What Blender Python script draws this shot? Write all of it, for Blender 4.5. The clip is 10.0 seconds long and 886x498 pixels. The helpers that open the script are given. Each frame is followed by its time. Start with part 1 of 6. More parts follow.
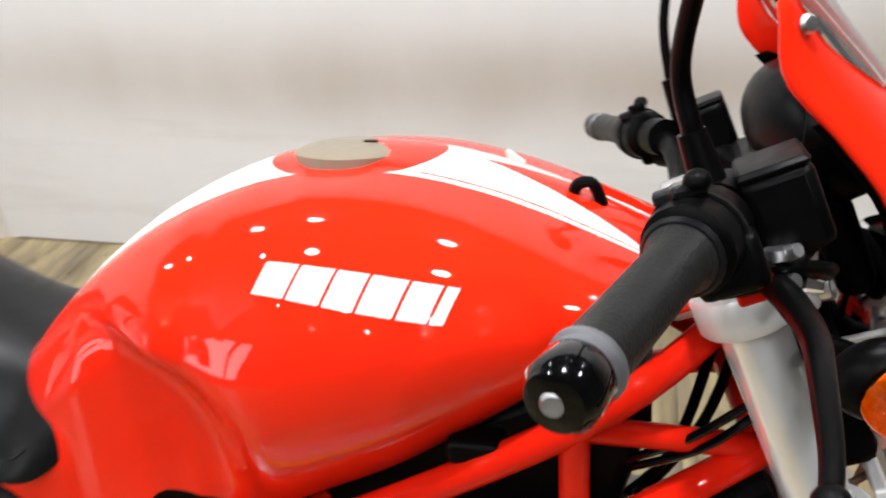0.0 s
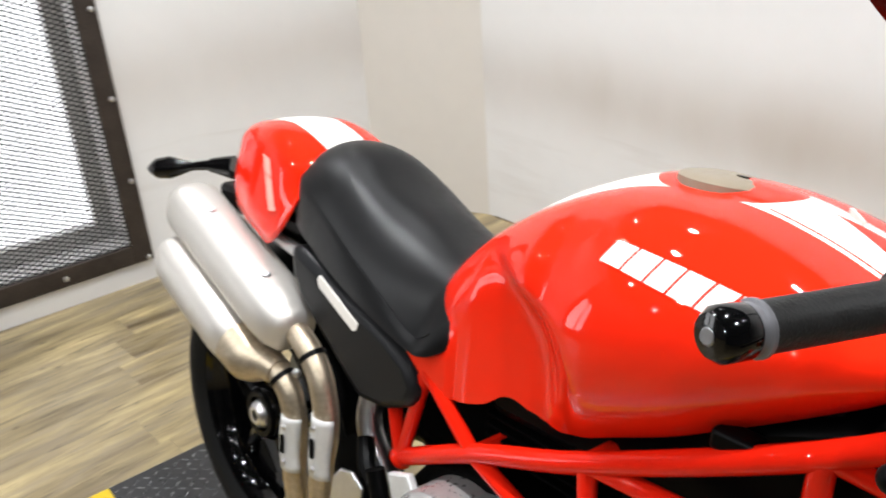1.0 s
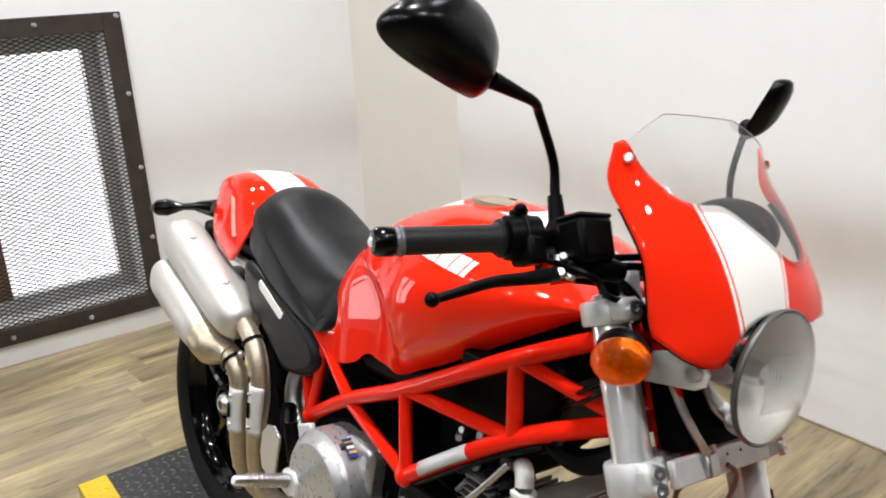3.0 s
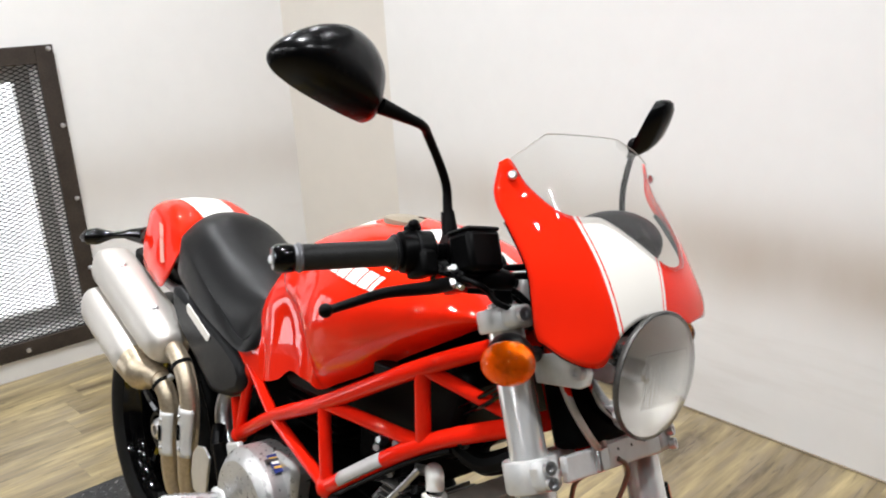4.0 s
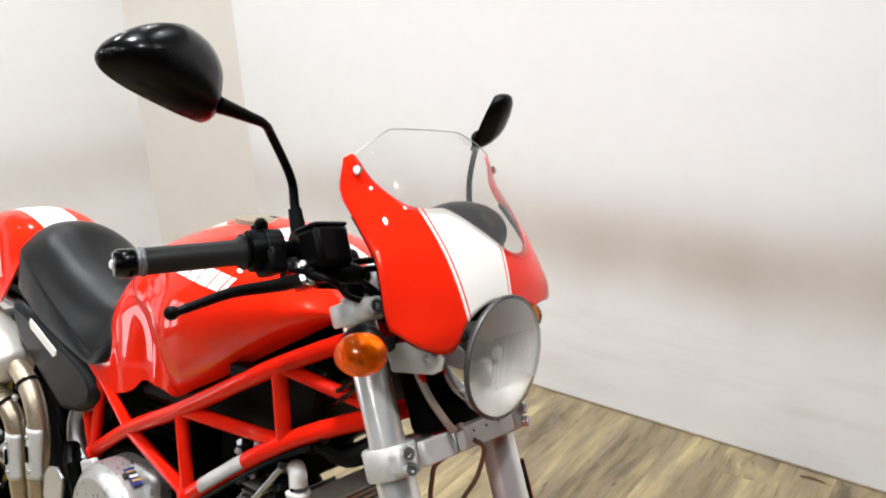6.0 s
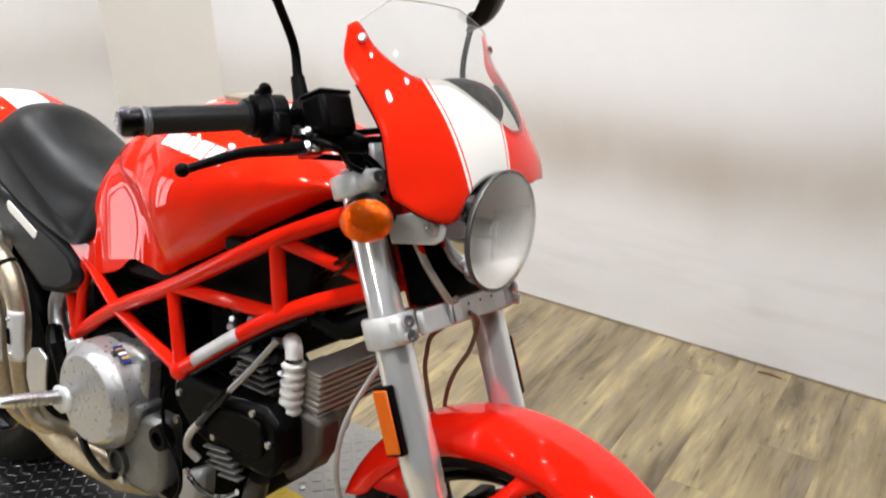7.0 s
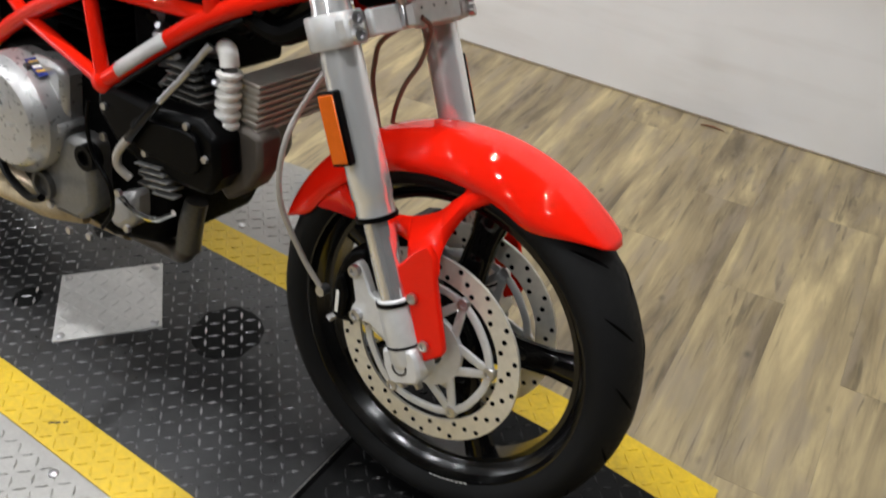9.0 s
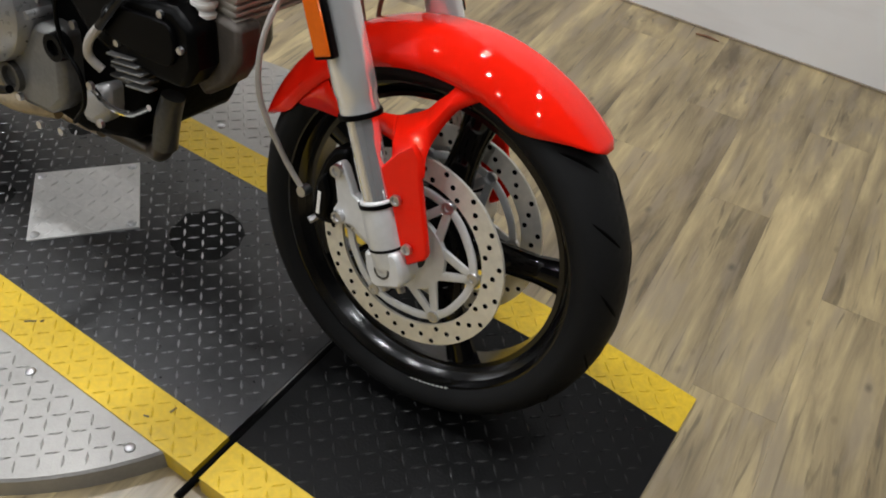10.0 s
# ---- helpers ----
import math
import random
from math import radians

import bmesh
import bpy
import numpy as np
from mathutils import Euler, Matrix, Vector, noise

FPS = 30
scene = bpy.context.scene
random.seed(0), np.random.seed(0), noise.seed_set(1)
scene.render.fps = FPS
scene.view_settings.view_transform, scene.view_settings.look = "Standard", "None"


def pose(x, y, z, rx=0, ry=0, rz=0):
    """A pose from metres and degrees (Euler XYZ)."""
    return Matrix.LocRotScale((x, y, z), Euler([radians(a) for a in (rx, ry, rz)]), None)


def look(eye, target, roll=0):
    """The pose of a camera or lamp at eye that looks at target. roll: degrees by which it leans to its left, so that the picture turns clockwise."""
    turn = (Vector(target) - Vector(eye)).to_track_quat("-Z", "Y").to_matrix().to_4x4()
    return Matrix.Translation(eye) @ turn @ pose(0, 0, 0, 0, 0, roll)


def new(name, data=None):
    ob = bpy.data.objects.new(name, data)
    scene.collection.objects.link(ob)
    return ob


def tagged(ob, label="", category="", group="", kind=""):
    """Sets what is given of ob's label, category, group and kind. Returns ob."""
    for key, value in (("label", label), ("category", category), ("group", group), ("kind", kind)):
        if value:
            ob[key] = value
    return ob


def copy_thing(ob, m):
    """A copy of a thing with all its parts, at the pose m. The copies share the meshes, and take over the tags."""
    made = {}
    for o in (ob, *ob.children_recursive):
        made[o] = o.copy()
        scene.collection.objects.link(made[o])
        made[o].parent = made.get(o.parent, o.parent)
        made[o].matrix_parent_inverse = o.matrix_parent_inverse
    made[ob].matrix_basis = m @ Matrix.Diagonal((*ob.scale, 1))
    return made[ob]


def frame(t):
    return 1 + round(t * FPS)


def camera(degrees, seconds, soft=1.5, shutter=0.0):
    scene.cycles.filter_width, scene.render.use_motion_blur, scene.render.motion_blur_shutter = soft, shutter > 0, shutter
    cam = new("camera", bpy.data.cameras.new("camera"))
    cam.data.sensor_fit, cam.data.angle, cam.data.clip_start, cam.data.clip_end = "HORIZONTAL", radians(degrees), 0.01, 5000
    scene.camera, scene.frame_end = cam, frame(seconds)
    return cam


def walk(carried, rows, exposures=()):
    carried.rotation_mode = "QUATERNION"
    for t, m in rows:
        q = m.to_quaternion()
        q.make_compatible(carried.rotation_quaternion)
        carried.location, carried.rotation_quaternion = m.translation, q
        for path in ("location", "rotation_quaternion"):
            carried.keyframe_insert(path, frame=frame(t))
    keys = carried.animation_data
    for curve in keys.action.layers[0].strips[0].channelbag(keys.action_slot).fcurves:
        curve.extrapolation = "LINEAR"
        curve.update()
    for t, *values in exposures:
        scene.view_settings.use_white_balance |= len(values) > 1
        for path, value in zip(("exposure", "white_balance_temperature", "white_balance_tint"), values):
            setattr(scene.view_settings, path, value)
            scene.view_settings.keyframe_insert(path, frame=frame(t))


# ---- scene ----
cam = camera(56.1, 10.0, soft=1.9, shutter=0.3)
PATH = [
    (0, (1.138, -0.535, 1.268), (0.617, 1.102, 0.244), -5.8),
    (0.5, (1.227, -0.634, 1.287), (0.216, 0.811, 0.344), -4.9),
    (1, (1.321, -0.649, 1.297), (-0.106, 0.469, 0.451), -4.0),
    (1.5, (1.433, -0.531, 1.284), (-0.146, 0.424, 0.511), -4.5),
    (2, (1.593, -0.617, 1.295), (0.022, 0.388, 0.574), -4.6),
    (3.5, (1.922, -0.745, 1.33), (0.4, 0.405, 0.73), -2.7),
    (4, (1.95, -0.722, 1.329), (0.463, 0.483, 0.749), -3.6),
    (4.5, (1.972, -0.708, 1.331), (0.546, 0.573, 0.762), -3.7),
    (5, (1.999, -0.679, 1.335), (0.615, 0.662, 0.797), -4.2),
    (6.5, (1.971, -0.756, 1.309), (0.773, 0.696, 0.635), -2.6),
    (7, (1.957, -0.786, 1.275), (0.811, 0.652, 0.489), -1.6),
    (7.5, (1.947, -0.792, 1.251), (0.851, 0.621, 0.355), -1.0),
    (8, (1.942, -0.793, 1.227), (0.907, 0.605, 0.24), -0.5),
    (8.5, (1.934, -0.786, 1.19), (0.99, 0.563, 0.054), 0.6),
    (9, (1.931, -0.787, 1.162), (1.07, 0.523, -0.079), 2.3),
    (9.5, (1.927, -0.787, 1.132), (1.177, 0.459, -0.24), 5.3),
    (10, (1.924, -0.777, 1.131), (1.178, 0.448, -0.264), 4.8),
]
walk(cam, [(t, look(eye, target, roll)) for t, eye, target, roll in PATH],
     [(0.0, -0.25), (0.5, -0.27), (1.0, -0.25), (2.0, -0.30), (3.5, -0.27), (4.5, -0.27), (6.5, -0.19), (7.0, -0.20), (7.5, -0.14), (8.5, -0.36), (9.0, -0.48), (10.0, -0.66)])

# ---------- light ----------
sky_world = bpy.data.worlds.new("room_world")
scene.world = sky_world
sky_world.use_nodes = True
sky_world.node_tree.nodes["Background"].inputs[0].default_value = (1.0, 0.98, 0.95, 1)
sky_world.node_tree.nodes["Background"].inputs[1].default_value = 0.05
scene.view_settings.exposure = 0.0


def area_light(name, x, y, z, rx, ry, rz, sx, sy, watts, colour, spread=180):
    lamp = bpy.data.lights.new(name, "AREA")
    lamp.shape, lamp.size, lamp.size_y, lamp.energy, lamp.color = "ELLIPSE", sx, sy, watts, colour
    lamp.spread = radians(spread)
    ob = new(name, lamp)
    ob.matrix_world = pose(x, y, z, rx, ry, rz)
    return ob


# ---------- materials ----------
def node_mat(name, base, rough=0.5, metal=0.0, coat=0.0, bump=0.0, bump_scale=200.0, var=0.12, var_scale=6.0, spec=0.5):
    """Principled material with colour and roughness variation at two scales and fine relief, in object space."""
    mat = bpy.data.materials.new(name)
    mat.use_nodes = True
    nt = mat.node_tree
    b = nt.nodes["Principled BSDF"]
    b.inputs["Metallic"].default_value = metal
    b.inputs["Coat Weight"].default_value = coat
    b.inputs["Coat Roughness"].default_value = 0.012
    b.inputs["Coat IOR"].default_value = 1.38
    b.inputs["Specular IOR Level"].default_value = spec
    co = nt.nodes.new("ShaderNodeTexCoord")
    n1 = nt.nodes.new("ShaderNodeTexNoise")
    n1.inputs["Scale"].default_value, n1.inputs["Detail"].default_value = var_scale, 6
    n2 = nt.nodes.new("ShaderNodeTexNoise")
    n2.inputs["Scale"].default_value, n2.inputs["Detail"].default_value = var_scale * 14, 4
    nt.links.new(co.outputs["Object"], n1.inputs["Vector"])
    nt.links.new(co.outputs["Object"], n2.inputs["Vector"])
    add = nt.nodes.new("ShaderNodeMath")
    add.operation = "ADD"
    nt.links.new(n1.outputs["Fac"], add.inputs[0])
    nt.links.new(n2.outputs["Fac"], add.inputs[1])
    ramp = nt.nodes.new("ShaderNodeMapRange")
    ramp.inputs["From Min"].default_value, ramp.inputs["From Max"].default_value = 0.6, 1.4
    ramp.inputs["To Min"].default_value, ramp.inputs["To Max"].default_value = 1 - var, 1 + var
    nt.links.new(add.outputs[0], ramp.inputs["Value"])
    mul = nt.nodes.new("ShaderNodeVectorMath")
    mul.operation = "SCALE"
    mul.inputs[0].default_value = base
    nt.links.new(ramp.outputs[0], mul.inputs["Scale"])
    nt.links.new(mul.outputs[0], b.inputs["Base Color"])
    rr = nt.nodes.new("ShaderNodeMapRange")
    rr.inputs["From Min"].default_value, rr.inputs["From Max"].default_value = 0.3, 0.7
    rr.inputs["To Min"].default_value, rr.inputs["To Max"].default_value = rough * 0.85, min(1, rough * 1.15)
    nt.links.new(n2.outputs["Fac"], rr.inputs["Value"])
    nt.links.new(rr.outputs[0], b.inputs["Roughness"])
    if bump:
        n3 = nt.nodes.new("ShaderNodeTexNoise")
        n3.inputs["Scale"].default_value = bump_scale
        nt.links.new(co.outputs["Object"], n3.inputs["Vector"])
        bp = nt.nodes.new("ShaderNodeBump")
        bp.inputs["Strength"].default_value, bp.inputs["Distance"].default_value = bump, 0.001
        nt.links.new(n3.outputs["Fac"], bp.inputs["Height"])
        nt.links.new(bp.outputs[0], b.inputs["Normal"])
    return mat


RED, WHITE = (0.84, 0.020, 0.0048), (0.86, 0.82, 0.76)
M = {}
M["red"] = node_mat("red_paint", (0.80, 0.012, 0.0035), 0.5, 0, 1.0, var=0.04, spec=0.0)
M["frame_red"] = node_mat("frame_red_paint", (0.72, 0.014, 0.004), 0.5, 0, 0.7, bump=0.05, bump_scale=300, var=0.06, spec=0.0)
M["white"] = node_mat("white_paint", WHITE, 0.5, 0, 0.8, var=0.03, spec=0.0)
M["black_gloss"] = node_mat("gloss_black", (0.0015, 0.0015, 0.0017), 0.12, 0, 0.7, var=0.1, spec=0.1)
M["rim_black"] = node_mat("lacquered_black_rim", (0.002, 0.002, 0.0022), 0.17, 0, 0.0, var=0.1, spec=0.55)
M["mirror_black"] = node_mat("smooth_black_plastic", (0.002, 0.002, 0.0022), 0.24, 0, 0.0, var=0.08, spec=0.16)
M["black_satin"] = node_mat("satin_black_plastic", (0.0014, 0.0014, 0.0015), 0.36, bump=0.1, bump_scale=600, var=0.15, spec=0.07)
M["black_deep"] = node_mat("dull_black_engine", (0.0014, 0.0014, 0.0014), 0.6, bump=0.3, bump_scale=250, var=0.3, spec=0.03)
M["panel_grey"] = node_mat("dark_grey_plastic", (0.008, 0.0082, 0.009), 0.36, bump=0.15, bump_scale=900, var=0.1, spec=0.16)
M["leather"] = node_mat("black_seat_vinyl", (0.0035, 0.0035, 0.0037), 0.36, bump=0.15, bump_scale=700, var=0.12, spec=0.21)
M["grip_ring"] = node_mat("grey_ring", (0.16, 0.16, 0.17), 0.42, 0.3, var=0.1)
M["decal_pale"] = node_mat("faded_pale_decal", (0.85, 0.40, 0.32), 0.5, 0, 0.5, var=0.2)
M["rubber"] = node_mat("tyre_rubber", (0.011, 0.011, 0.011), 0.6, bump=0.3, bump_scale=500, var=0.2, spec=0.08)
M["grip"] = node_mat("grip_rubber", (0.014, 0.0138, 0.0132), 0.46, bump=0.6, bump_scale=420, var=0.3, spec=0.26)
M["chrome"] = node_mat("polished_chrome", (0.82, 0.82, 0.83), 0.1, 1, var=0.03)
M["fork_silver"] = node_mat("bright_fork_tube", (0.95, 0.95, 0.94), 0.15, 0.66, var=0.015, var_scale=3)
M["stanchion_chrome"] = node_mat("bright_chromed_tube", (0.92, 0.92, 0.93), 0.12, 0.85, var=0.02)
M["alu"] = node_mat("satin_aluminium", (0.62, 0.62, 0.63), 0.33, 1, bump=0.15, bump_scale=500, var=0.08)
M["alu_paint"] = node_mat("silver_painted_alloy", (0.64, 0.64, 0.63), 0.40, 0.3, bump=0.25, bump_scale=350, var=0.1)
M["cast"] = node_mat("cast_alloy", (0.10, 0.097, 0.092), 0.42, 0.7, bump=0.6, bump_scale=220, var=0.25, var_scale=12)
M["silver_tape"] = node_mat("silver_label_tape", (0.50, 0.49, 0.48), 0.4, 0.1, var=0.1)
M["can_alloy"] = node_mat("brushed_silencer_alloy", (0.62, 0.59, 0.545), 0.46, 0.72, bump=0.1, bump_scale=400, var=0.06)
M["case_silver"] = node_mat("silver_cast_cover", (0.47, 0.47, 0.465), 0.30, 0.68, bump=0.3, bump_scale=350, var=0.1)
M["pipe_dark"] = node_mat("dark_brown_pipe", (0.065, 0.053, 0.042), 0.4, 0.8, var=0.3, var_scale=12)
M["head_brown"] = node_mat("brown_stained_casting", (0.075, 0.063, 0.052), 0.5, 0.4, bump=0.4, bump_scale=260, var=0.25, var_scale=12)
M["case_grey"] = node_mat("grey_cast_case", (0.20, 0.198, 0.192), 0.38, 0.6, bump=0.5, bump_scale=220, var=0.2, var_scale=12)
M["dish_grey"] = node_mat("pale_cast_alloy", (0.42, 0.415, 0.405), 0.40, 0.45, bump=0.4, bump_scale=220, var=0.12, var_scale=12)
M["pipe_tan"] = node_mat("tan_baked_pipe", (0.44, 0.35, 0.22), 0.5, 0.45, bump=0.2, bump_scale=300, var=0.3, var_scale=9)
M["steel_warm"] = node_mat("heat_tinted_steel", (0.50, 0.42, 0.31), 0.40, 0.9, bump=0.1, bump_scale=300, var=0.25, var_scale=9)
M["disc_steel"] = node_mat("brake_disc_steel", (0.80, 0.77, 0.69), 0.40, 0.6, bump=0.2, bump_scale=900, var=0.15)
M["cooler_fin"] = node_mat("dull_brown_alloy", (0.36, 0.33, 0.285), 0.5, 0.45, bump=0.4, bump_scale=300, var=0.2)
M["cooler_core"] = node_mat("brown_cooler_core", (0.29, 0.26, 0.215), 0.55, 0.3, bump=0.6, bump_scale=420, var=0.3, var_scale=18)
M["amber"] = node_mat("amber_dish", (0.85, 0.24, 0.006), 0.22, 0.85, 0.0, bump=1.0, bump_scale=70, var=0.35, var_scale=22)
M["reflector"] = node_mat("amber_reflector", (0.62, 0.11, 0.004), 0.2, 0, 0.3, bump=0.5, bump_scale=300, var=0.12)
M["hose"] = node_mat("clear_steel_hose", (0.45, 0.42, 0.38), 0.35, 0.5, bump=0.5, bump_scale=900)
M["hose_brown"] = node_mat("brown_braided_hose", (0.17, 0.115, 0.085), 0.4, 0.3, bump=0.5, bump_scale=900)
M["white_plastic"] = node_mat("white_ribbed_plastic", (0.74, 0.72, 0.68), 0.4, var=0.08)
M["gold"] = node_mat("decal_gold", (0.75, 0.45, 0.08), 0.3, 0.3)
M["cap_beige"] = node_mat("anodised_beige_cap", (0.26, 0.215, 0.155), 0.4, 0.3, var=0.08)
M["navy"] = node_mat("decal_blue", (0.02, 0.03, 0.16), 0.3)
M["deck_black"] = node_mat("worn_black_tread_plate", (0.017, 0.017, 0.0175), 0.32, 0.1, bump=0.4, bump_scale=240, var=0.5, var_scale=5, spec=0.72)
# tread tops painted paler for their glints as well as wear
M["deck_tread"] = node_mat("worn_glint_tread_tops", (0.20, 0.20, 0.205), 0.28, 0.6, var=0.6, var_scale=4, spec=0.8)
# ramp plate and treads darkened to paint in the shadow ahead of the wheel
M["ramp_black"] = node_mat("shadow_dark_ramp_plate", (0.003, 0.003, 0.0031), 0.40, 0.0, bump=0.4, bump_scale=240, var=0.4, var_scale=5, spec=0.14)
M["ramp_tread"] = node_mat("shadow_dark_ramp_treads", (0.016, 0.016, 0.016), 0.36, 0.3, var=0.6, var_scale=5, spec=0.4)
M["deck_patch"] = node_mat("oily_black_tread_plate", (0.008, 0.008, 0.008), 0.45, 0.0, bump=0.3, bump_scale=240, var=0.4, var_scale=9, spec=0.08)
M["yellow"] = node_mat("safety_yellow_paint", (0.60, 0.40, 0.010), 0.42, bump=0.35, bump_scale=180, var=0.22, var_scale=7)
M["steel_plate"] = node_mat("bare_tread_plate", (0.58, 0.57, 0.55), 0.38, 0.3, bump=0.4, bump_scale=260, var=0.14, var_scale=7)
M["turntable_plate"] = node_mat("grey_tread_plate", (0.30, 0.29, 0.272), 0.42, 0.5, bump=0.4, bump_scale=260, var=0.16, var_scale=7)
M["lamp_silver"] = node_mat("silvered_bowl", (0.46, 0.44, 0.41), 0.5, 0.35, var=0.08)
M["wall_corner"] = node_mat("beige_corner_panel", (0.69, 0.65, 0.59), 0.7, bump=0.12, bump_scale=90, var=0.03, var_scale=0.9, spec=0.25)
# unseen walls, kept dark grey to hold down bounced light and reflections
M["wall_unseen"] = node_mat("dark_unseen_wall", (0.15, 0.15, 0.148), 0.8, bump=0.1, var=0.05, spec=0.2)
M["ceiling"] = node_mat("ceiling_paint", (0.08, 0.08, 0.08), 0.85, bump=0.1, var=0.03)
M["dark_steel"] = node_mat("rust_dark_steel_frame", (0.045, 0.034, 0.027), 0.55, 0.4, bump=0.6, bump_scale=140, var=0.55, var_scale=11)
M["mesh_black"] = node_mat("black_expanded_metal", (0.02, 0.02, 0.021), 0.5, 0.3)
M["brown_wood"] = node_mat("brown_stained_timber", (0.20, 0.095, 0.045), 0.6, bump=0.5, bump_scale=70, var=0.35, var_scale=14)
M["mirror"] = node_mat("mirror_glass", (0.85, 0.86, 0.87), 0.02, 1, var=0.01)


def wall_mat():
    """White wall paint with a tan band of shade painted in at wheel height and faint streaks below it."""
    mat = node_mat("white_wall_shade_band", (0.80, 0.79, 0.775), 0.62, bump=0.12, bump_scale=90, var=0.022, var_scale=0.9, spec=0.3)
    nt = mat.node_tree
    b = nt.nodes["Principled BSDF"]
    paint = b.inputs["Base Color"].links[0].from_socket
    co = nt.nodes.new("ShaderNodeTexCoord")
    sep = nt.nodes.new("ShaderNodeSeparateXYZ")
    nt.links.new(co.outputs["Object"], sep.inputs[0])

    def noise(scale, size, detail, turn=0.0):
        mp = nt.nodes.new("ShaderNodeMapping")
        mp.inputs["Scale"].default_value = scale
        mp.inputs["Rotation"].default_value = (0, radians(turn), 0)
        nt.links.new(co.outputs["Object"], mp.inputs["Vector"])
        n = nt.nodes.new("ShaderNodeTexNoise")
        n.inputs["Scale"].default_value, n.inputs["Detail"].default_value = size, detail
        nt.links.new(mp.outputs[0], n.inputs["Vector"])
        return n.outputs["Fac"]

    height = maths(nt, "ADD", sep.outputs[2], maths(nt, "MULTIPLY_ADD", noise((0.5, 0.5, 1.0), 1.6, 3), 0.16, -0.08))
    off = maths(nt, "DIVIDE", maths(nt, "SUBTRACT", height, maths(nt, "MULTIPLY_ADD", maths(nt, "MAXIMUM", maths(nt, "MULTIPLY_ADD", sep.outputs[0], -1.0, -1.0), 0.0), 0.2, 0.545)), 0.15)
    # soft dark band put into the paint in place of shade
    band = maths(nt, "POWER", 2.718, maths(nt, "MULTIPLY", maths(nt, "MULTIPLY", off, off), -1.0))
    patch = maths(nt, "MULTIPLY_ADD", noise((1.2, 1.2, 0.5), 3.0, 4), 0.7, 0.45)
    low_streak = maths(nt, "MULTIPLY", maths(nt, "GREATER_THAN", 0.42, height), maths(nt, "MULTIPLY", maths(nt, "SUBTRACT", noise((1.0, 1.0, 7.0), 2.2, 3, 35), 0.52), 0.7))
    fac = maths(nt, "MINIMUM", maths(nt, "ADD", maths(nt, "MULTIPLY", maths(nt, "MULTIPLY", band, patch), maths(nt, "MINIMUM", maths(nt, "MAXIMUM", maths(nt, "MULTIPLY_ADD", sep.outputs[0], 0.3, 0.78), 0.42), 0.98)), maths(nt, "MAXIMUM", low_streak, 0.0)), 0.85)
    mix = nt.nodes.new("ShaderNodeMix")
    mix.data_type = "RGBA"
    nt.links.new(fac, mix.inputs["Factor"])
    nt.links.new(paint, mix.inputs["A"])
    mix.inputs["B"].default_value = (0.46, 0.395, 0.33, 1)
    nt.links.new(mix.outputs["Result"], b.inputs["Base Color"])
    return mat


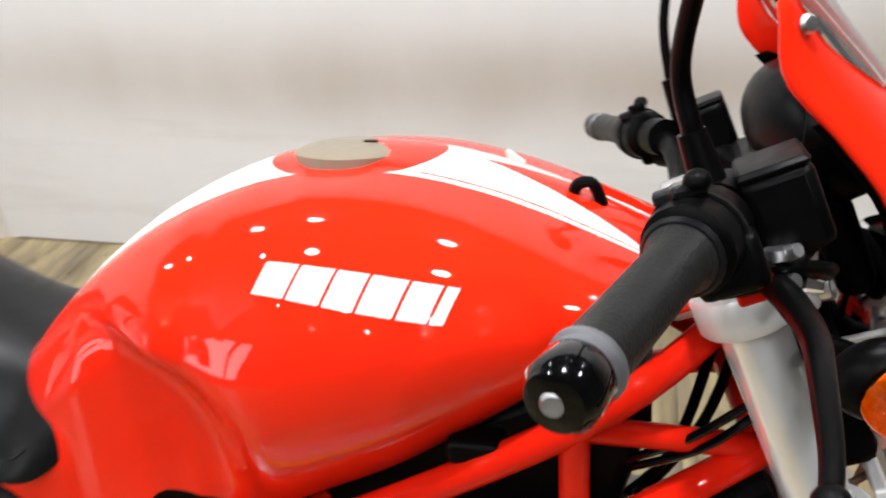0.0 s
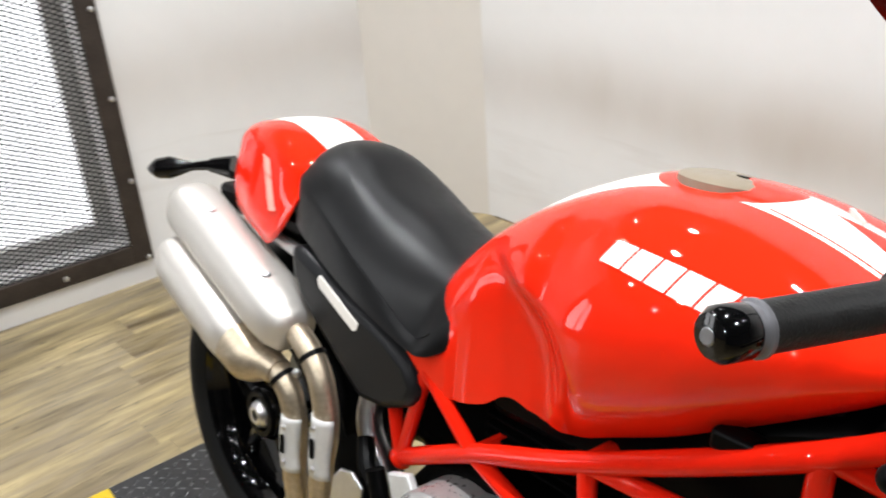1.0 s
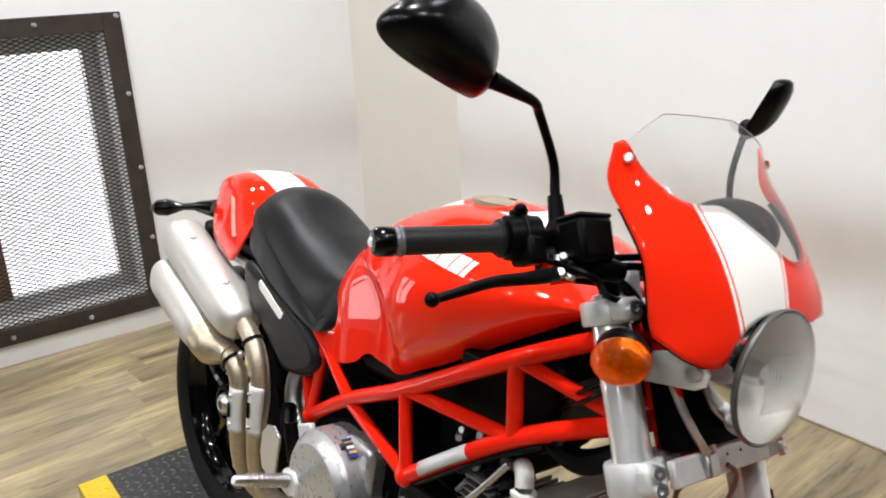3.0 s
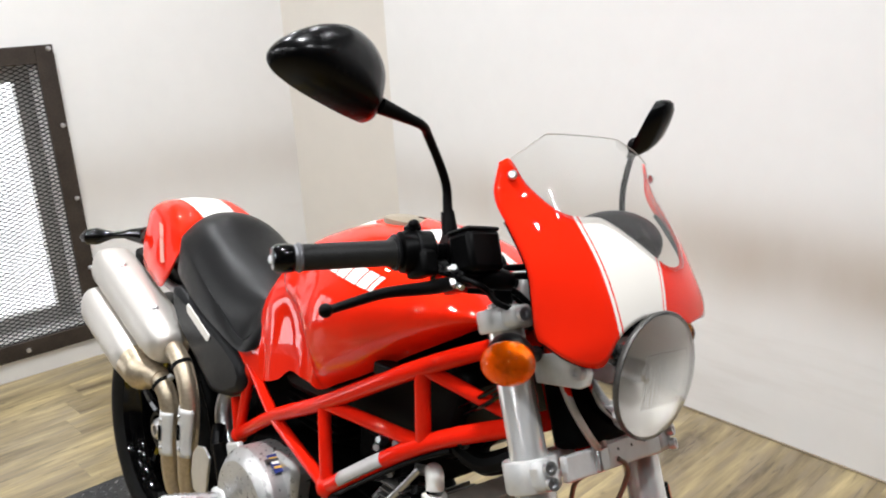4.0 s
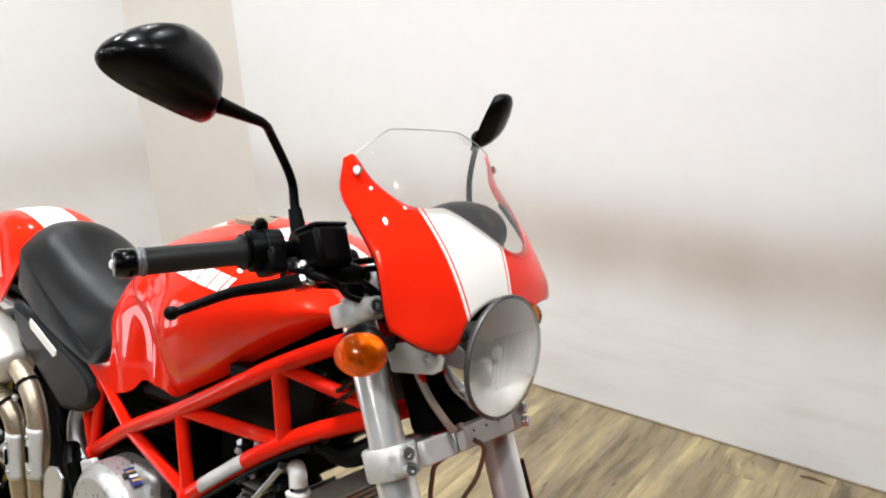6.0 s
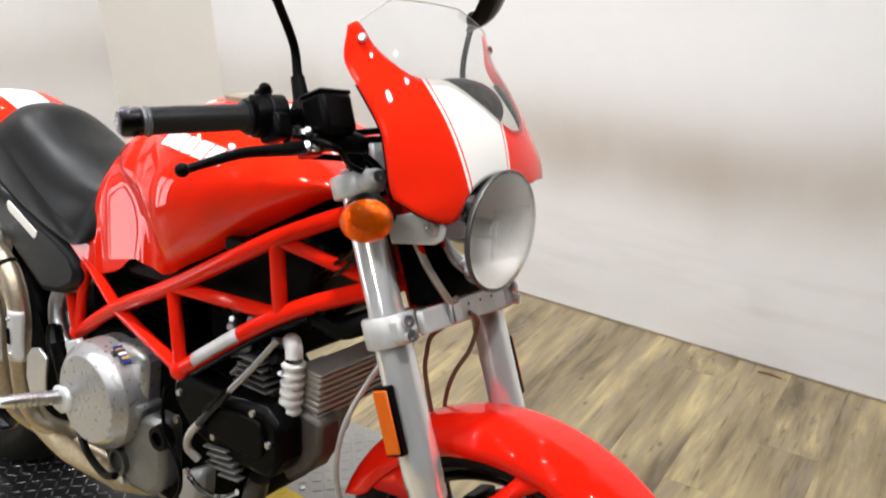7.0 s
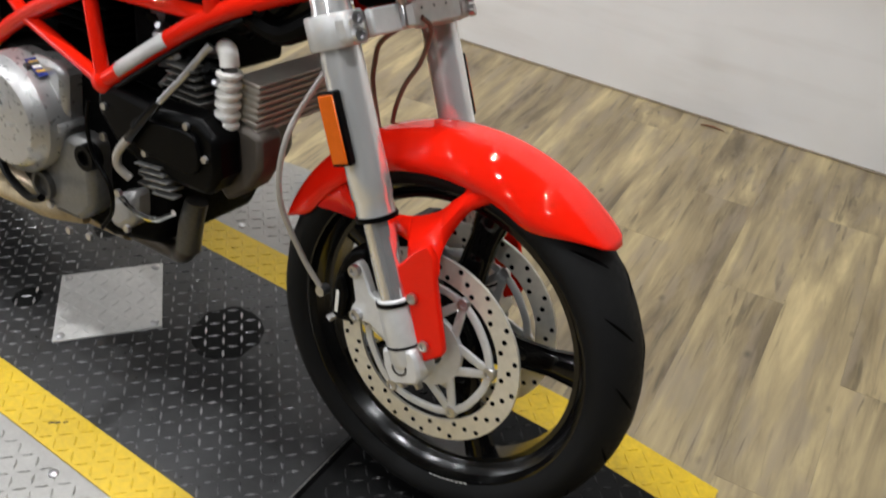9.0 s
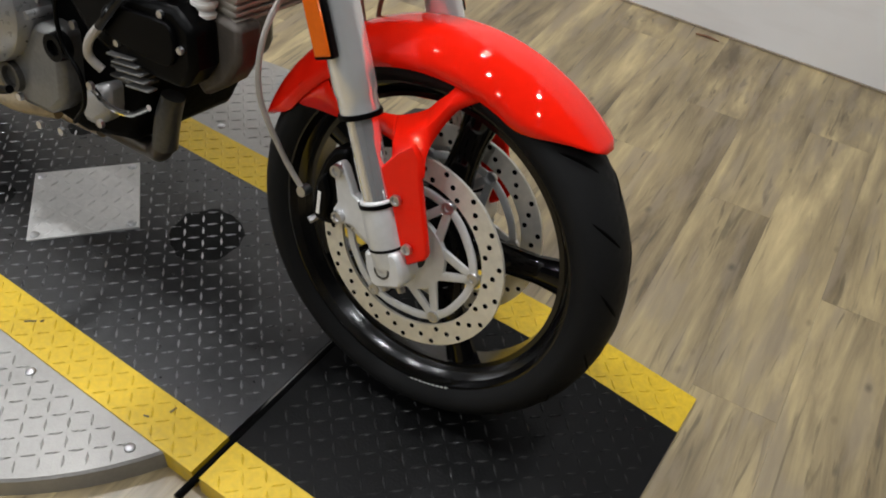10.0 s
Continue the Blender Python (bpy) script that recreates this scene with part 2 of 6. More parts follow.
def wood_floor_mat():
    """Weathered vinyl planks: long grain streaks, a tone per plank, knots."""
    mat = bpy.data.materials.new("weathered_plank_vinyl")
    mat.use_nodes = True
    nt = mat.node_tree
    b = nt.nodes["Principled BSDF"]
    co = nt.nodes.new("ShaderNodeTexCoord")
    info = nt.nodes.new("ShaderNodeObjectInfo")
    off = nt.nodes.new("ShaderNodeVectorMath")
    off.operation = "SCALE"
    off.inputs[0].default_value = (37.0, 53.0, 11.0)
    nt.links.new(info.outputs["Random"], off.inputs["Scale"])
    sh = nt.nodes.new("ShaderNodeVectorMath")
    sh.operation = "ADD"
    nt.links.new(co.outputs["Object"], sh.inputs[0])
    nt.links.new(off.outputs[0], sh.inputs[1])
    mp = nt.nodes.new("ShaderNodeMapping")
    mp.inputs["Scale"].default_value = (1.3, 12.0, 1.0)
    nt.links.new(sh.outputs[0], mp.inputs["Vector"])
    grain = nt.nodes.new("ShaderNodeTexNoise")
    grain.inputs["Scale"].default_value, grain.inputs["Detail"].default_value, grain.inputs["Distortion"].default_value = 1.6, 12, 0.5
    grain.inputs["Roughness"].default_value = 0.68
    nt.links.new(mp.outputs[0], grain.inputs["Vector"])
    mp2 = nt.nodes.new("ShaderNodeMapping")
    mp2.inputs["Scale"].default_value = (1.5, 7.0, 1.0)
    nt.links.new(sh.outputs[0], mp2.inputs["Vector"])
    blot = nt.nodes.new("ShaderNodeTexNoise")
    blot.inputs["Scale"].default_value, blot.inputs["Detail"].default_value = 1.2, 4
    nt.links.new(mp2.outputs[0], blot.inputs["Vector"])
    ramp = nt.nodes.new("ShaderNodeValToRGB")
    el = ramp.color_ramp.elements
    el[0].position, el[0].color = 0.37, (0.105, 0.076, 0.039, 1)
    el[1].position, el[1].color = 0.64, (0.54, 0.425, 0.215, 1)
    mid = el.new(0.5)
    mid.color = (0.290, 0.224, 0.118, 1)
    mixv = nt.nodes.new("ShaderNodeMix")
    mixv.inputs["Factor"].default_value = 0.5
    nt.links.new(grain.outputs["Fac"], mixv.inputs["A"])
    nt.links.new(blot.outputs["Fac"], mixv.inputs["B"])
    nt.links.new(mixv.outputs["Result"], ramp.inputs["Fac"])
    tone = nt.nodes.new("ShaderNodeMapRange")
    tone.inputs["To Min"].default_value, tone.inputs["To Max"].default_value = 0.96, 1.04
    nt.links.new(info.outputs["Random"], tone.inputs["Value"])
    sc = nt.nodes.new("ShaderNodeVectorMath")
    sc.operation = "SCALE"
    mps = nt.nodes.new("ShaderNodeMapping")
    mps.inputs["Scale"].default_value = (5.0, 62.0, 1.0)
    nt.links.new(sh.outputs[0], mps.inputs["Vector"])
    stroke = nt.nodes.new("ShaderNodeTexNoise")
    stroke.inputs["Scale"].default_value, stroke.inputs["Detail"].default_value, stroke.inputs["Distortion"].default_value = 1.0, 3, 0.8
    nt.links.new(mps.outputs[0], stroke.inputs["Vector"])
    dark = nt.nodes.new("ShaderNodeMapRange")
    dark.inputs["From Min"].default_value, dark.inputs["From Max"].default_value = 0.60, 0.70
    dark.inputs["To Min"].default_value, dark.inputs["To Max"].default_value = 1.0, 0.52
    nt.links.new(stroke.outputs["Fac"], dark.inputs["Value"])
    worn = nt.nodes.new("ShaderNodeTexNoise")
    worn.inputs["Scale"].default_value, worn.inputs["Detail"].default_value = 3.4, 5
    nt.links.new(mp2.outputs[0], worn.inputs["Vector"])
    wr = nt.nodes.new("ShaderNodeMapRange")
    wr.inputs["From Min"].default_value, wr.inputs["From Max"].default_value = 0.50, 0.62
    wr.inputs["To Max"].default_value = 0.55
    nt.links.new(worn.outputs["Fac"], wr.inputs["Value"])
    grey = nt.nodes.new("ShaderNodeMix")
    grey.data_type = "RGBA"
    grey.inputs["B"].default_value = (0.250, 0.200, 0.136, 1)
    nt.links.new(wr.outputs[0], grey.inputs["Factor"])
    nt.links.new(ramp.outputs["Color"], grey.inputs["A"])
    cut = nt.nodes.new("ShaderNodeVectorMath")
    cut.operation = "SCALE"
    nt.links.new(grey.outputs["Result"], cut.inputs[0])
    nt.links.new(dark.outputs[0], cut.inputs["Scale"])
    vor = nt.nodes.new("ShaderNodeTexVoronoi")
    vor.inputs["Scale"].default_value = 9.0
    mpk = nt.nodes.new("ShaderNodeMapping")
    mpk.inputs["Scale"].default_value = (0.75, 1.3, 1.0)
    nt.links.new(sh.outputs[0], mpk.inputs["Vector"])
    nt.links.new(mpk.outputs[0], vor.inputs["Vector"])
    knot = nt.nodes.new("ShaderNodeMapRange")
    knot.inputs["From Min"].default_value, knot.inputs["From Max"].default_value = 0.02, 0.11
    knot.inputs["To Min"].default_value, knot.inputs["To Max"].default_value = 0.45, 1.0
    nt.links.new(vor.outputs["Distance"], knot.inputs["Value"])
    kn = nt.nodes.new("ShaderNodeVectorMath")
    kn.operation = "SCALE"
    nt.links.new(cut.outputs[0], kn.inputs[0])
    nt.links.new(knot.outputs[0], kn.inputs["Scale"])
    nt.links.new(kn.outputs[0], sc.inputs[0])
    nt.links.new(tone.outputs[0], sc.inputs["Scale"])
    nt.links.new(sc.outputs[0], b.inputs["Base Color"])
    b.inputs["Roughness"].default_value = 0.30
    b.inputs["Specular IOR Level"].default_value = 0.75
    bp = nt.nodes.new("ShaderNodeBump")
    bp.inputs["Strength"].default_value, bp.inputs["Distance"].default_value = 0.3, 0.001
    nt.links.new(grain.outputs["Fac"], bp.inputs["Height"])
    nt.links.new(bp.outputs[0], b.inputs["Normal"])
    return mat


def glass_mat(name, tint, rough=0.02, ior=1.45):
    mat = bpy.data.materials.new(name)
    mat.use_nodes = True
    b = mat.node_tree.nodes["Principled BSDF"]
    b.inputs["Base Color"].default_value = (*tint, 1)
    b.inputs["Transmission Weight"].default_value = 1.0
    b.inputs["Roughness"].default_value, b.inputs["IOR"].default_value = rough, ior
    return mat


def thin_clear_mat():
    """Thin clear acrylic: mostly see-through, with a glossy sheen and a faint haze."""
    mat = bpy.data.materials.new("clear_acrylic")
    mat.use_nodes = True
    nt = mat.node_tree
    out = nt.nodes["Material Output"]
    tr = nt.nodes.new("ShaderNodeBsdfTransparent")
    tr.inputs[0].default_value = (0.93, 0.93, 0.92, 1)
    gl = nt.nodes.new("ShaderNodeBsdfGlossy")
    gl.inputs["Roughness"].default_value = 0.03
    fr = nt.nodes.new("ShaderNodeFresnel")
    fr.inputs["IOR"].default_value = 1.35
    mix = nt.nodes.new("ShaderNodeMixShader")
    nt.links.new(fr.outputs[0], mix.inputs[0])
    nt.links.new(tr.outputs[0], mix.inputs[1])
    nt.links.new(gl.outputs[0], mix.inputs[2])
    df = nt.nodes.new("ShaderNodeBsdfDiffuse")
    df.inputs[0].default_value = (0.8, 0.8, 0.8, 1)
    mix2 = nt.nodes.new("ShaderNodeMixShader")
    mix2.inputs[0].default_value = 0.035
    nt.links.new(mix.outputs[0], mix2.inputs[1])
    nt.links.new(df.outputs[0], mix2.inputs[2])
    nt.links.new(mix2.outputs[0], out.inputs["Surface"])
    return mat


def glow_mat(name, colour, strength):
    mat = bpy.data.materials.new(name)
    mat.use_nodes = True
    b = mat.node_tree.nodes["Principled BSDF"]
    b.inputs["Base Color"].default_value = (0.8, 0.8, 0.8, 1)
    b.inputs["Emission Color"].default_value = (*colour, 1)
    b.inputs["Emission Strength"].default_value = strength
    return mat


def maths(nt, op, a, b=None, c=None):
    """A chain helper for Math nodes; a, b and c are sockets or numbers."""
    n = nt.nodes.new("ShaderNodeMath")
    n.operation = op
    for i, v in enumerate((a, b, c)):
        if v is None:
            continue
        if isinstance(v, (int, float)):
            n.inputs[i].default_value = v
        else:
            nt.links.new(v, n.inputs[i])
    return n.outputs[0]


def striped_paint(name, mask):
    """Red paint with a white racing stripe; mask(nt, x, y, z) builds the 0..1 mask from object space."""
    mat = bpy.data.materials.new(name)
    mat.use_nodes = True
    nt = mat.node_tree
    b = nt.nodes["Principled BSDF"]
    co = nt.nodes.new("ShaderNodeTexCoord")
    sep = nt.nodes.new("ShaderNodeSeparateXYZ")
    nt.links.new(co.outputs["Object"], sep.inputs[0])
    fac = mask(nt, sep.outputs[0], sep.outputs[1], sep.outputs[2])
    mix = nt.nodes.new("ShaderNodeMix")
    mix.data_type = "RGBA"
    nt.links.new(fac, mix.inputs["Factor"])
    mix.inputs["A"].default_value, mix.inputs["B"].default_value = (*RED, 1), (*WHITE, 1)
    ns = nt.nodes.new("ShaderNodeTexNoise")
    ns.inputs["Scale"].default_value = 5
    nt.links.new(co.outputs["Object"], ns.inputs["Vector"])
    mr = nt.nodes.new("ShaderNodeMapRange")
    mr.inputs["To Min"].default_value, mr.inputs["To Max"].default_value = 0.94, 1.06
    nt.links.new(ns.outputs["Fac"], mr.inputs["Value"])
    sc = nt.nodes.new("ShaderNodeVectorMath")
    sc.operation = "SCALE"
    nt.links.new(mix.outputs["Result"], sc.inputs[0])
    nt.links.new(mr.outputs[0], sc.inputs["Scale"])
    nt.links.new(sc.outputs[0], b.inputs["Base Color"])
    b.inputs["Roughness"].default_value = 0.5
    b.inputs["Specular IOR Level"].default_value = 0.0
    b.inputs["Coat Weight"].default_value, b.inputs["Coat Roughness"].default_value = 1.0, 0.01
    b.inputs["Coat IOR"].default_value = 1.38
    return mat


# ---------- geometry helpers ----------
class Geo:
    """Collects vertices and faces of one mesh."""

    def __init__(self):
        self.v, self.f = [], []

    def grid(self, rows, close_u=False, close_v=False, cap=False):
        n, m, k = len(rows), len(rows[0]), len(self.v)
        for row in rows:
            self.v += [tuple(p) for p in row]
        for i in range(n if close_u else n - 1):
            for j in range(m if close_v else m - 1):
                a, b = i, (i + 1) % n
                c, d = j, (j + 1) % m
                self.f.append((k + a * m + c, k + b * m + c, k + b * m + d, k + a * m + d))
        if cap:
            self.f.append(tuple(k + j for j in range(m))[::-1])
            self.f.append(tuple(k + (n - 1) * m + j for j in range(m)))
        return self

    def tube(self, pts, r, segs=12, smooth=0, cap=True, close=False):
        """A swept round tube; r is a number or one radius per point."""
        pts = [Vector(p) for p in pts]
        rad = list(r) if isinstance(r, (list, tuple)) else [r] * len(pts)
        if smooth:
            pts, rad = curve_points(pts, rad, smooth, close)
        n = len(pts)
        rows, up = [], None
        for i, p in enumerate(pts):
            a = pts[(i - 1) % n] if (i or close) else p
            b = pts[(i + 1) % n] if (i < n - 1 or close) else p
            t = (b - a).normalized()
            if up is None:
                up = Vector((0, 0, 1)) if abs(t.z) < 0.9 else Vector((1, 0, 0))
            side = t.cross(up).normalized()
            up = side.cross(t).normalized()
            rows.append([p + rad[i] * (math.cos(q) * side + math.sin(q) * up) for q in (2 * math.pi * j / segs for j in range(segs))])
        return self.grid(rows, close_u=close, close_v=True, cap=cap and not close)

    def lathe(self, profile, origin, axis, segs=32, cap=False):
        """Turns (radius, along) pairs about an axis through origin."""
        ax = Vector(axis).normalized()
        s = ax.cross(Vector((0, 0, 1)) if abs(ax.z) < 0.9 else Vector((1, 0, 0))).normalized()
        u = ax.cross(s)
        o = Vector(origin)
        rows = [[o + ax * h + r * (math.cos(q) * s + math.sin(q) * u) for q in (2 * math.pi * j / segs for j in range(segs))] for r, h in profile]
        return self.grid(rows, close_v=True, cap=cap)

    def box(self, centre, size, m=None):
        k = len(self.v)
        for x in (-0.5, 0.5):
            for y in (-0.5, 0.5):
                for z in (-0.5, 0.5):
                    p = Vector((x * size[0], y * size[1], z * size[2]))
                    p = (m @ p if m else p) + Vector(centre)
                    self.v.append(tuple(p))
        self.f += [tuple(k + i for i in q) for q in ((0, 1, 3, 2), (4, 6, 7, 5), (0, 4, 5, 1), (2, 3, 7, 6), (0, 2, 6, 4), (1, 5, 7, 3))]
        return self

    def prism(self, outline, depth, to3):
        """A closed outline of (a, b) pairs, thickened over depth = (c0, c1); to3(a, b, c) lays it into space."""
        k, n = len(self.v), len(outline)
        self.v += [tuple(to3(a, b, depth[0])) for a, b in outline] + [tuple(to3(a, b, depth[1])) for a, b in outline]
        self.f += [tuple(range(k, k + n))[::-1], tuple(range(k + n, k + 2 * n))]
        self.f += [(k + i, k + (i + 1) % n, k + n + (i + 1) % n, k + n + i) for i in range(n)]
        return self

    def ball(self, centre, radii, segs=16, rings=10, m=None):
        rows = []
        for i in range(rings + 1):
            a = math.pi * i / rings
            row = []
            for j in range(segs):
                q = 2 * math.pi * j / segs
                p = Vector((radii[0] * math.sin(a) * math.cos(q), radii[1] * math.sin(a) * math.sin(q), radii[2] * math.cos(a)))
                row.append((m @ p if m else p) + Vector(centre))
            rows.append(row)
        return self.grid(rows, close_v=True)

    def mesh(self, name, smooth=True, angle=35):
        me = bpy.data.meshes.new(name)
        me.from_pydata(self.v, [], self.f)
        bm = bmesh.new()
        bm.from_mesh(me)
        bmesh.ops.remove_doubles(bm, verts=bm.verts, dist=1e-5)
        bmesh.ops.recalc_face_normals(bm, faces=bm.faces)
        bm.to_mesh(me)
        bm.free()
        if smooth:
            me.shade_smooth()
            me.set_sharp_from_angle(angle=radians(angle))
        return me


def curve_points(pts, rad, steps, close=False):
    """Catmull-Rom through points."""
    out, rr, n = [], [], len(pts)
    for i in range(n if close else n - 1):
        p0, p1 = pts[(i - 1) % n] if (i or close) else pts[i], pts[i]
        p2, p3 = pts[(i + 1) % n], pts[(i + 2) % n] if (i + 2 < n or close) else pts[(i + 1) % n]
        for s in range(steps):
            t = s / steps
            out.append(0.5 * ((2 * p1) + (p2 - p0) * t + (2 * p0 - 5 * p1 + 4 * p2 - p3) * t * t + (3 * p1 - p0 - 3 * p2 + p3) * t ** 3))
            rr.append(rad[i] * (1 - t) + rad[(i + 1) % n] * t)
    if not close:
        out.append(pts[-1])
        rr.append(rad[-1])
    return out, rr


def spl(x, table, col=1):
    """Smooth interpolation in a small table of rows sorted by their first number."""
    xs = [r[0] for r in table]
    ys = [r[col] for r in table]
    if x <= xs[0]:
        return ys[0]
    if x >= xs[-1]:
        return ys[-1]
    i = max(k for k in range(len(xs) - 1) if xs[k] <= x)

    def slope(k):
        if k == 0:
            return (ys[1] - ys[0]) / (xs[1] - xs[0])
        if k == len(xs) - 1:
            return (ys[-1] - ys[-2]) / (xs[-1] - xs[-2])
        return (ys[k + 1] - ys[k - 1]) / (xs[k + 1] - xs[k - 1])

    h = xs[i + 1] - xs[i]
    t = (x - xs[i]) / h
    return ((1 + 2 * t) * (1 - t) ** 2 * ys[i] + t * (1 - t) ** 2 * h * slope(i) + t * t * (3 - 2 * t) * ys[i + 1] + t * t * (t - 1) * h * slope(i + 1))


def part(name, geo, material, parent, label="", m=None, smooth=True, bevel=0.0, angle=35, solid=0.0):
    """Links a Geo (or a ready mesh) as one mesh object under a thing or a part."""
    me = geo.mesh(name, smooth, angle) if isinstance(geo, Geo) else geo
    if not me.materials:
        me.materials.append(M[material] if isinstance(material, str) else material)
    ob = new(name, me)
    ob.parent = parent
    if m is not None:
        ob.matrix_local = m
    if solid:
        md = ob.modifiers.new("thick", "SOLIDIFY")
        md.thickness, md.offset = solid, -1
    if bevel:
        md = ob.modifiers.new("edge", "BEVEL")
        md.width, md.segments, md.limit_method, md.angle_limit = bevel, 2, "ANGLE", radians(40)
    if label:
        ob["label"] = label
    return ob


def thing(name, label, category, kind="", group="", m=None):
    ob = new(name)
    ob.empty_display_size = 0.1
    if m is not None:
        ob.matrix_world = m
    return tagged(ob, label, category, group, kind)

# ---------- the room ----------
FLOOR_Z, CEIL_Z = -0.045, 2.45
X0, X1, Y0, Y1 = -1.55, 5.2, -4.6, 1.475
M["floor"] = wood_floor_mat()
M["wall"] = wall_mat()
M["floor_gap"] = node_mat("floor_joint", (0.06, 0.05, 0.04), 0.7)
M["wall_joint"] = node_mat("wall_foot_joint", (0.27, 0.22, 0.16), 0.7, var=0.5, var_scale=3)
M["glow_window"] = glow_mat("bright_daylight_backdrop", (0.94, 0.96, 1.0), 1.6)
M["glow_side"] = glow_mat("bright_street_daylight", (0.94, 0.96, 1.0), 6.0)
M["lamp_glow"] = glow_mat("lamp_disc", (0.97, 0.98, 1.0), 60.0)
M["pane"] = thin_clear_mat()


def structure(name, geo, mat, label, category, bevel=0.0):
    me = geo.mesh(name, False)
    me.materials.append(M[mat])
    ob = new(name, me)
    if bevel:
        md = ob.modifiers.new("edge", "BEVEL")
        md.width, md.segments = bevel, 2
    return tagged(ob, label, category, kind="structure")


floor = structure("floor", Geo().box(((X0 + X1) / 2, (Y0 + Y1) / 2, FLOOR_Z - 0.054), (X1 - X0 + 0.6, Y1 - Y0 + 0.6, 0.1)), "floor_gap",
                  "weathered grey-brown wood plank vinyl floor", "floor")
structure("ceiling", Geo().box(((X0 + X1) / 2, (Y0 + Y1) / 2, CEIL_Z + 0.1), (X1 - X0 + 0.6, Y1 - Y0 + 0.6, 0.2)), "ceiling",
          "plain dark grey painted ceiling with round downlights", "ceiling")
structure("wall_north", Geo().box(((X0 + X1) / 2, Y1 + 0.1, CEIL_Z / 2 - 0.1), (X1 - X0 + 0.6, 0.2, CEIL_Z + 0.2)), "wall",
          "white painted back wall with a shade band in its paint", "wall")
# unseen end wall, greyed for the same reason
structure("wall_east", Geo().box((X1 + 0.1, (Y0 + Y1) / 2, CEIL_Z / 2 - 0.1), (0.2, Y1 - Y0, CEIL_Z + 0.2)), "wall_unseen", "plain unseen wall kept dark grey", "wall")

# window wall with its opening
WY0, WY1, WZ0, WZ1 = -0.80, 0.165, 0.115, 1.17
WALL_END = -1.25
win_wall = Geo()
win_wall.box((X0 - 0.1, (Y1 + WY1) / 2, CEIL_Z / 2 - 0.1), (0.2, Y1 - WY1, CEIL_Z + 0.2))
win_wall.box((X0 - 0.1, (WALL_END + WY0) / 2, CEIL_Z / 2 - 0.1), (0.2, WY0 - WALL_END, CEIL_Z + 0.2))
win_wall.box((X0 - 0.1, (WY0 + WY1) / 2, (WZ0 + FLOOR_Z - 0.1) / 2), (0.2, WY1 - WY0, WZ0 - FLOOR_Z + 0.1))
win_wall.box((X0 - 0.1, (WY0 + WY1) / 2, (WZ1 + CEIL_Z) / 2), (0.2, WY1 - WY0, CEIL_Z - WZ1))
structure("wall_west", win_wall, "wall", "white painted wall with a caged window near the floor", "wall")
# unseen stretch of this wall, greyed to darken reflections, with a second low window
SY0, SY1 = -2.05, -1.37
side_wall = Geo()
side_wall.box((X0 - 0.1, (Y0 + SY0) / 2, CEIL_Z / 2 - 0.1), (0.2, SY0 - Y0, CEIL_Z + 0.2))
side_wall.box((X0 - 0.1, (SY1 + WALL_END) / 2, CEIL_Z / 2 - 0.1), (0.2, WALL_END - SY1, CEIL_Z + 0.2))
side_wall.box((X0 - 0.1, (SY0 + SY1) / 2, (WZ0 + FLOOR_Z - 0.1) / 2), (0.2, SY1 - SY0, WZ0 - FLOOR_Z + 0.1))
side_wall.box((X0 - 0.1, (SY0 + SY1) / 2, (WZ1 + CEIL_Z) / 2), (0.2, SY1 - SY0, CEIL_Z - WZ1))
structure("wall_side", side_wall, "wall_unseen", "unseen wall beside the white one, kept dark grey", "wall")
side_window = thing("window_2", "low bright window with a dark steel frame", "window", kind="structure")
for yc in (SY0 + 0.02, (SY0 + SY1) / 2, SY1 - 0.02):
    part("frame_bar", Geo().box((X0 - 0.12, yc, (WZ0 + WZ1) / 2), (0.05, 0.04, WZ1 - WZ0)), "dark_steel", side_window, smooth=False, bevel=0.003)
part("daylight", Geo().box((X0 - 0.35, (SY0 + SY1) / 2, (WZ0 + WZ1) / 2), (0.02, SY1 - SY0 + 0.3, WZ1 - WZ0 + 0.4)), "glow_side", side_window, "bright sky outside", smooth=False)
# slanting wall panel across the corner
structure("wall_corner", Geo().prism([(X0 - 0.005, 1.25), (-1.05, Y1 + 0.005), (X0 - 0.005, Y1 + 0.005)], (FLOOR_Z, CEIL_Z), lambda a, b, c: (a, b, c)), "wall_corner",
          "narrow beige slanting wall panel across the corner", "wall")
# unseen wall behind the viewer, greyed to cut bounce and reflections
structure("wall_south", Geo().box(((X0 + X1) / 2, Y0 - 0.1, CEIL_Z / 2 - 0.1), (X1 - X0 + 0.6, 0.2, CEIL_Z + 0.2)), "wall_unseen", "plain unseen wall kept dark grey", "wall")

# trim along the foot of the walls
structure("baseboard", Geo().box(((X0 + X1) / 2 + 0.25, Y1 - 0.004, FLOOR_Z + 0.003), (X1 - X0 - 0.55, 0.006, 0.004)), "wall_joint", "thin dark joint strip at the foot of the wall", "trim")

# caged window
cage = thing("window_1", "low window behind a bolted dark steel frame with black expanded-metal mesh", "window", kind="structure")
FY0, FY1, FZ0, FZ1, FW = -0.86, 0.235, 0.042, 1.245, 0.068
fx = X0 + 0.012
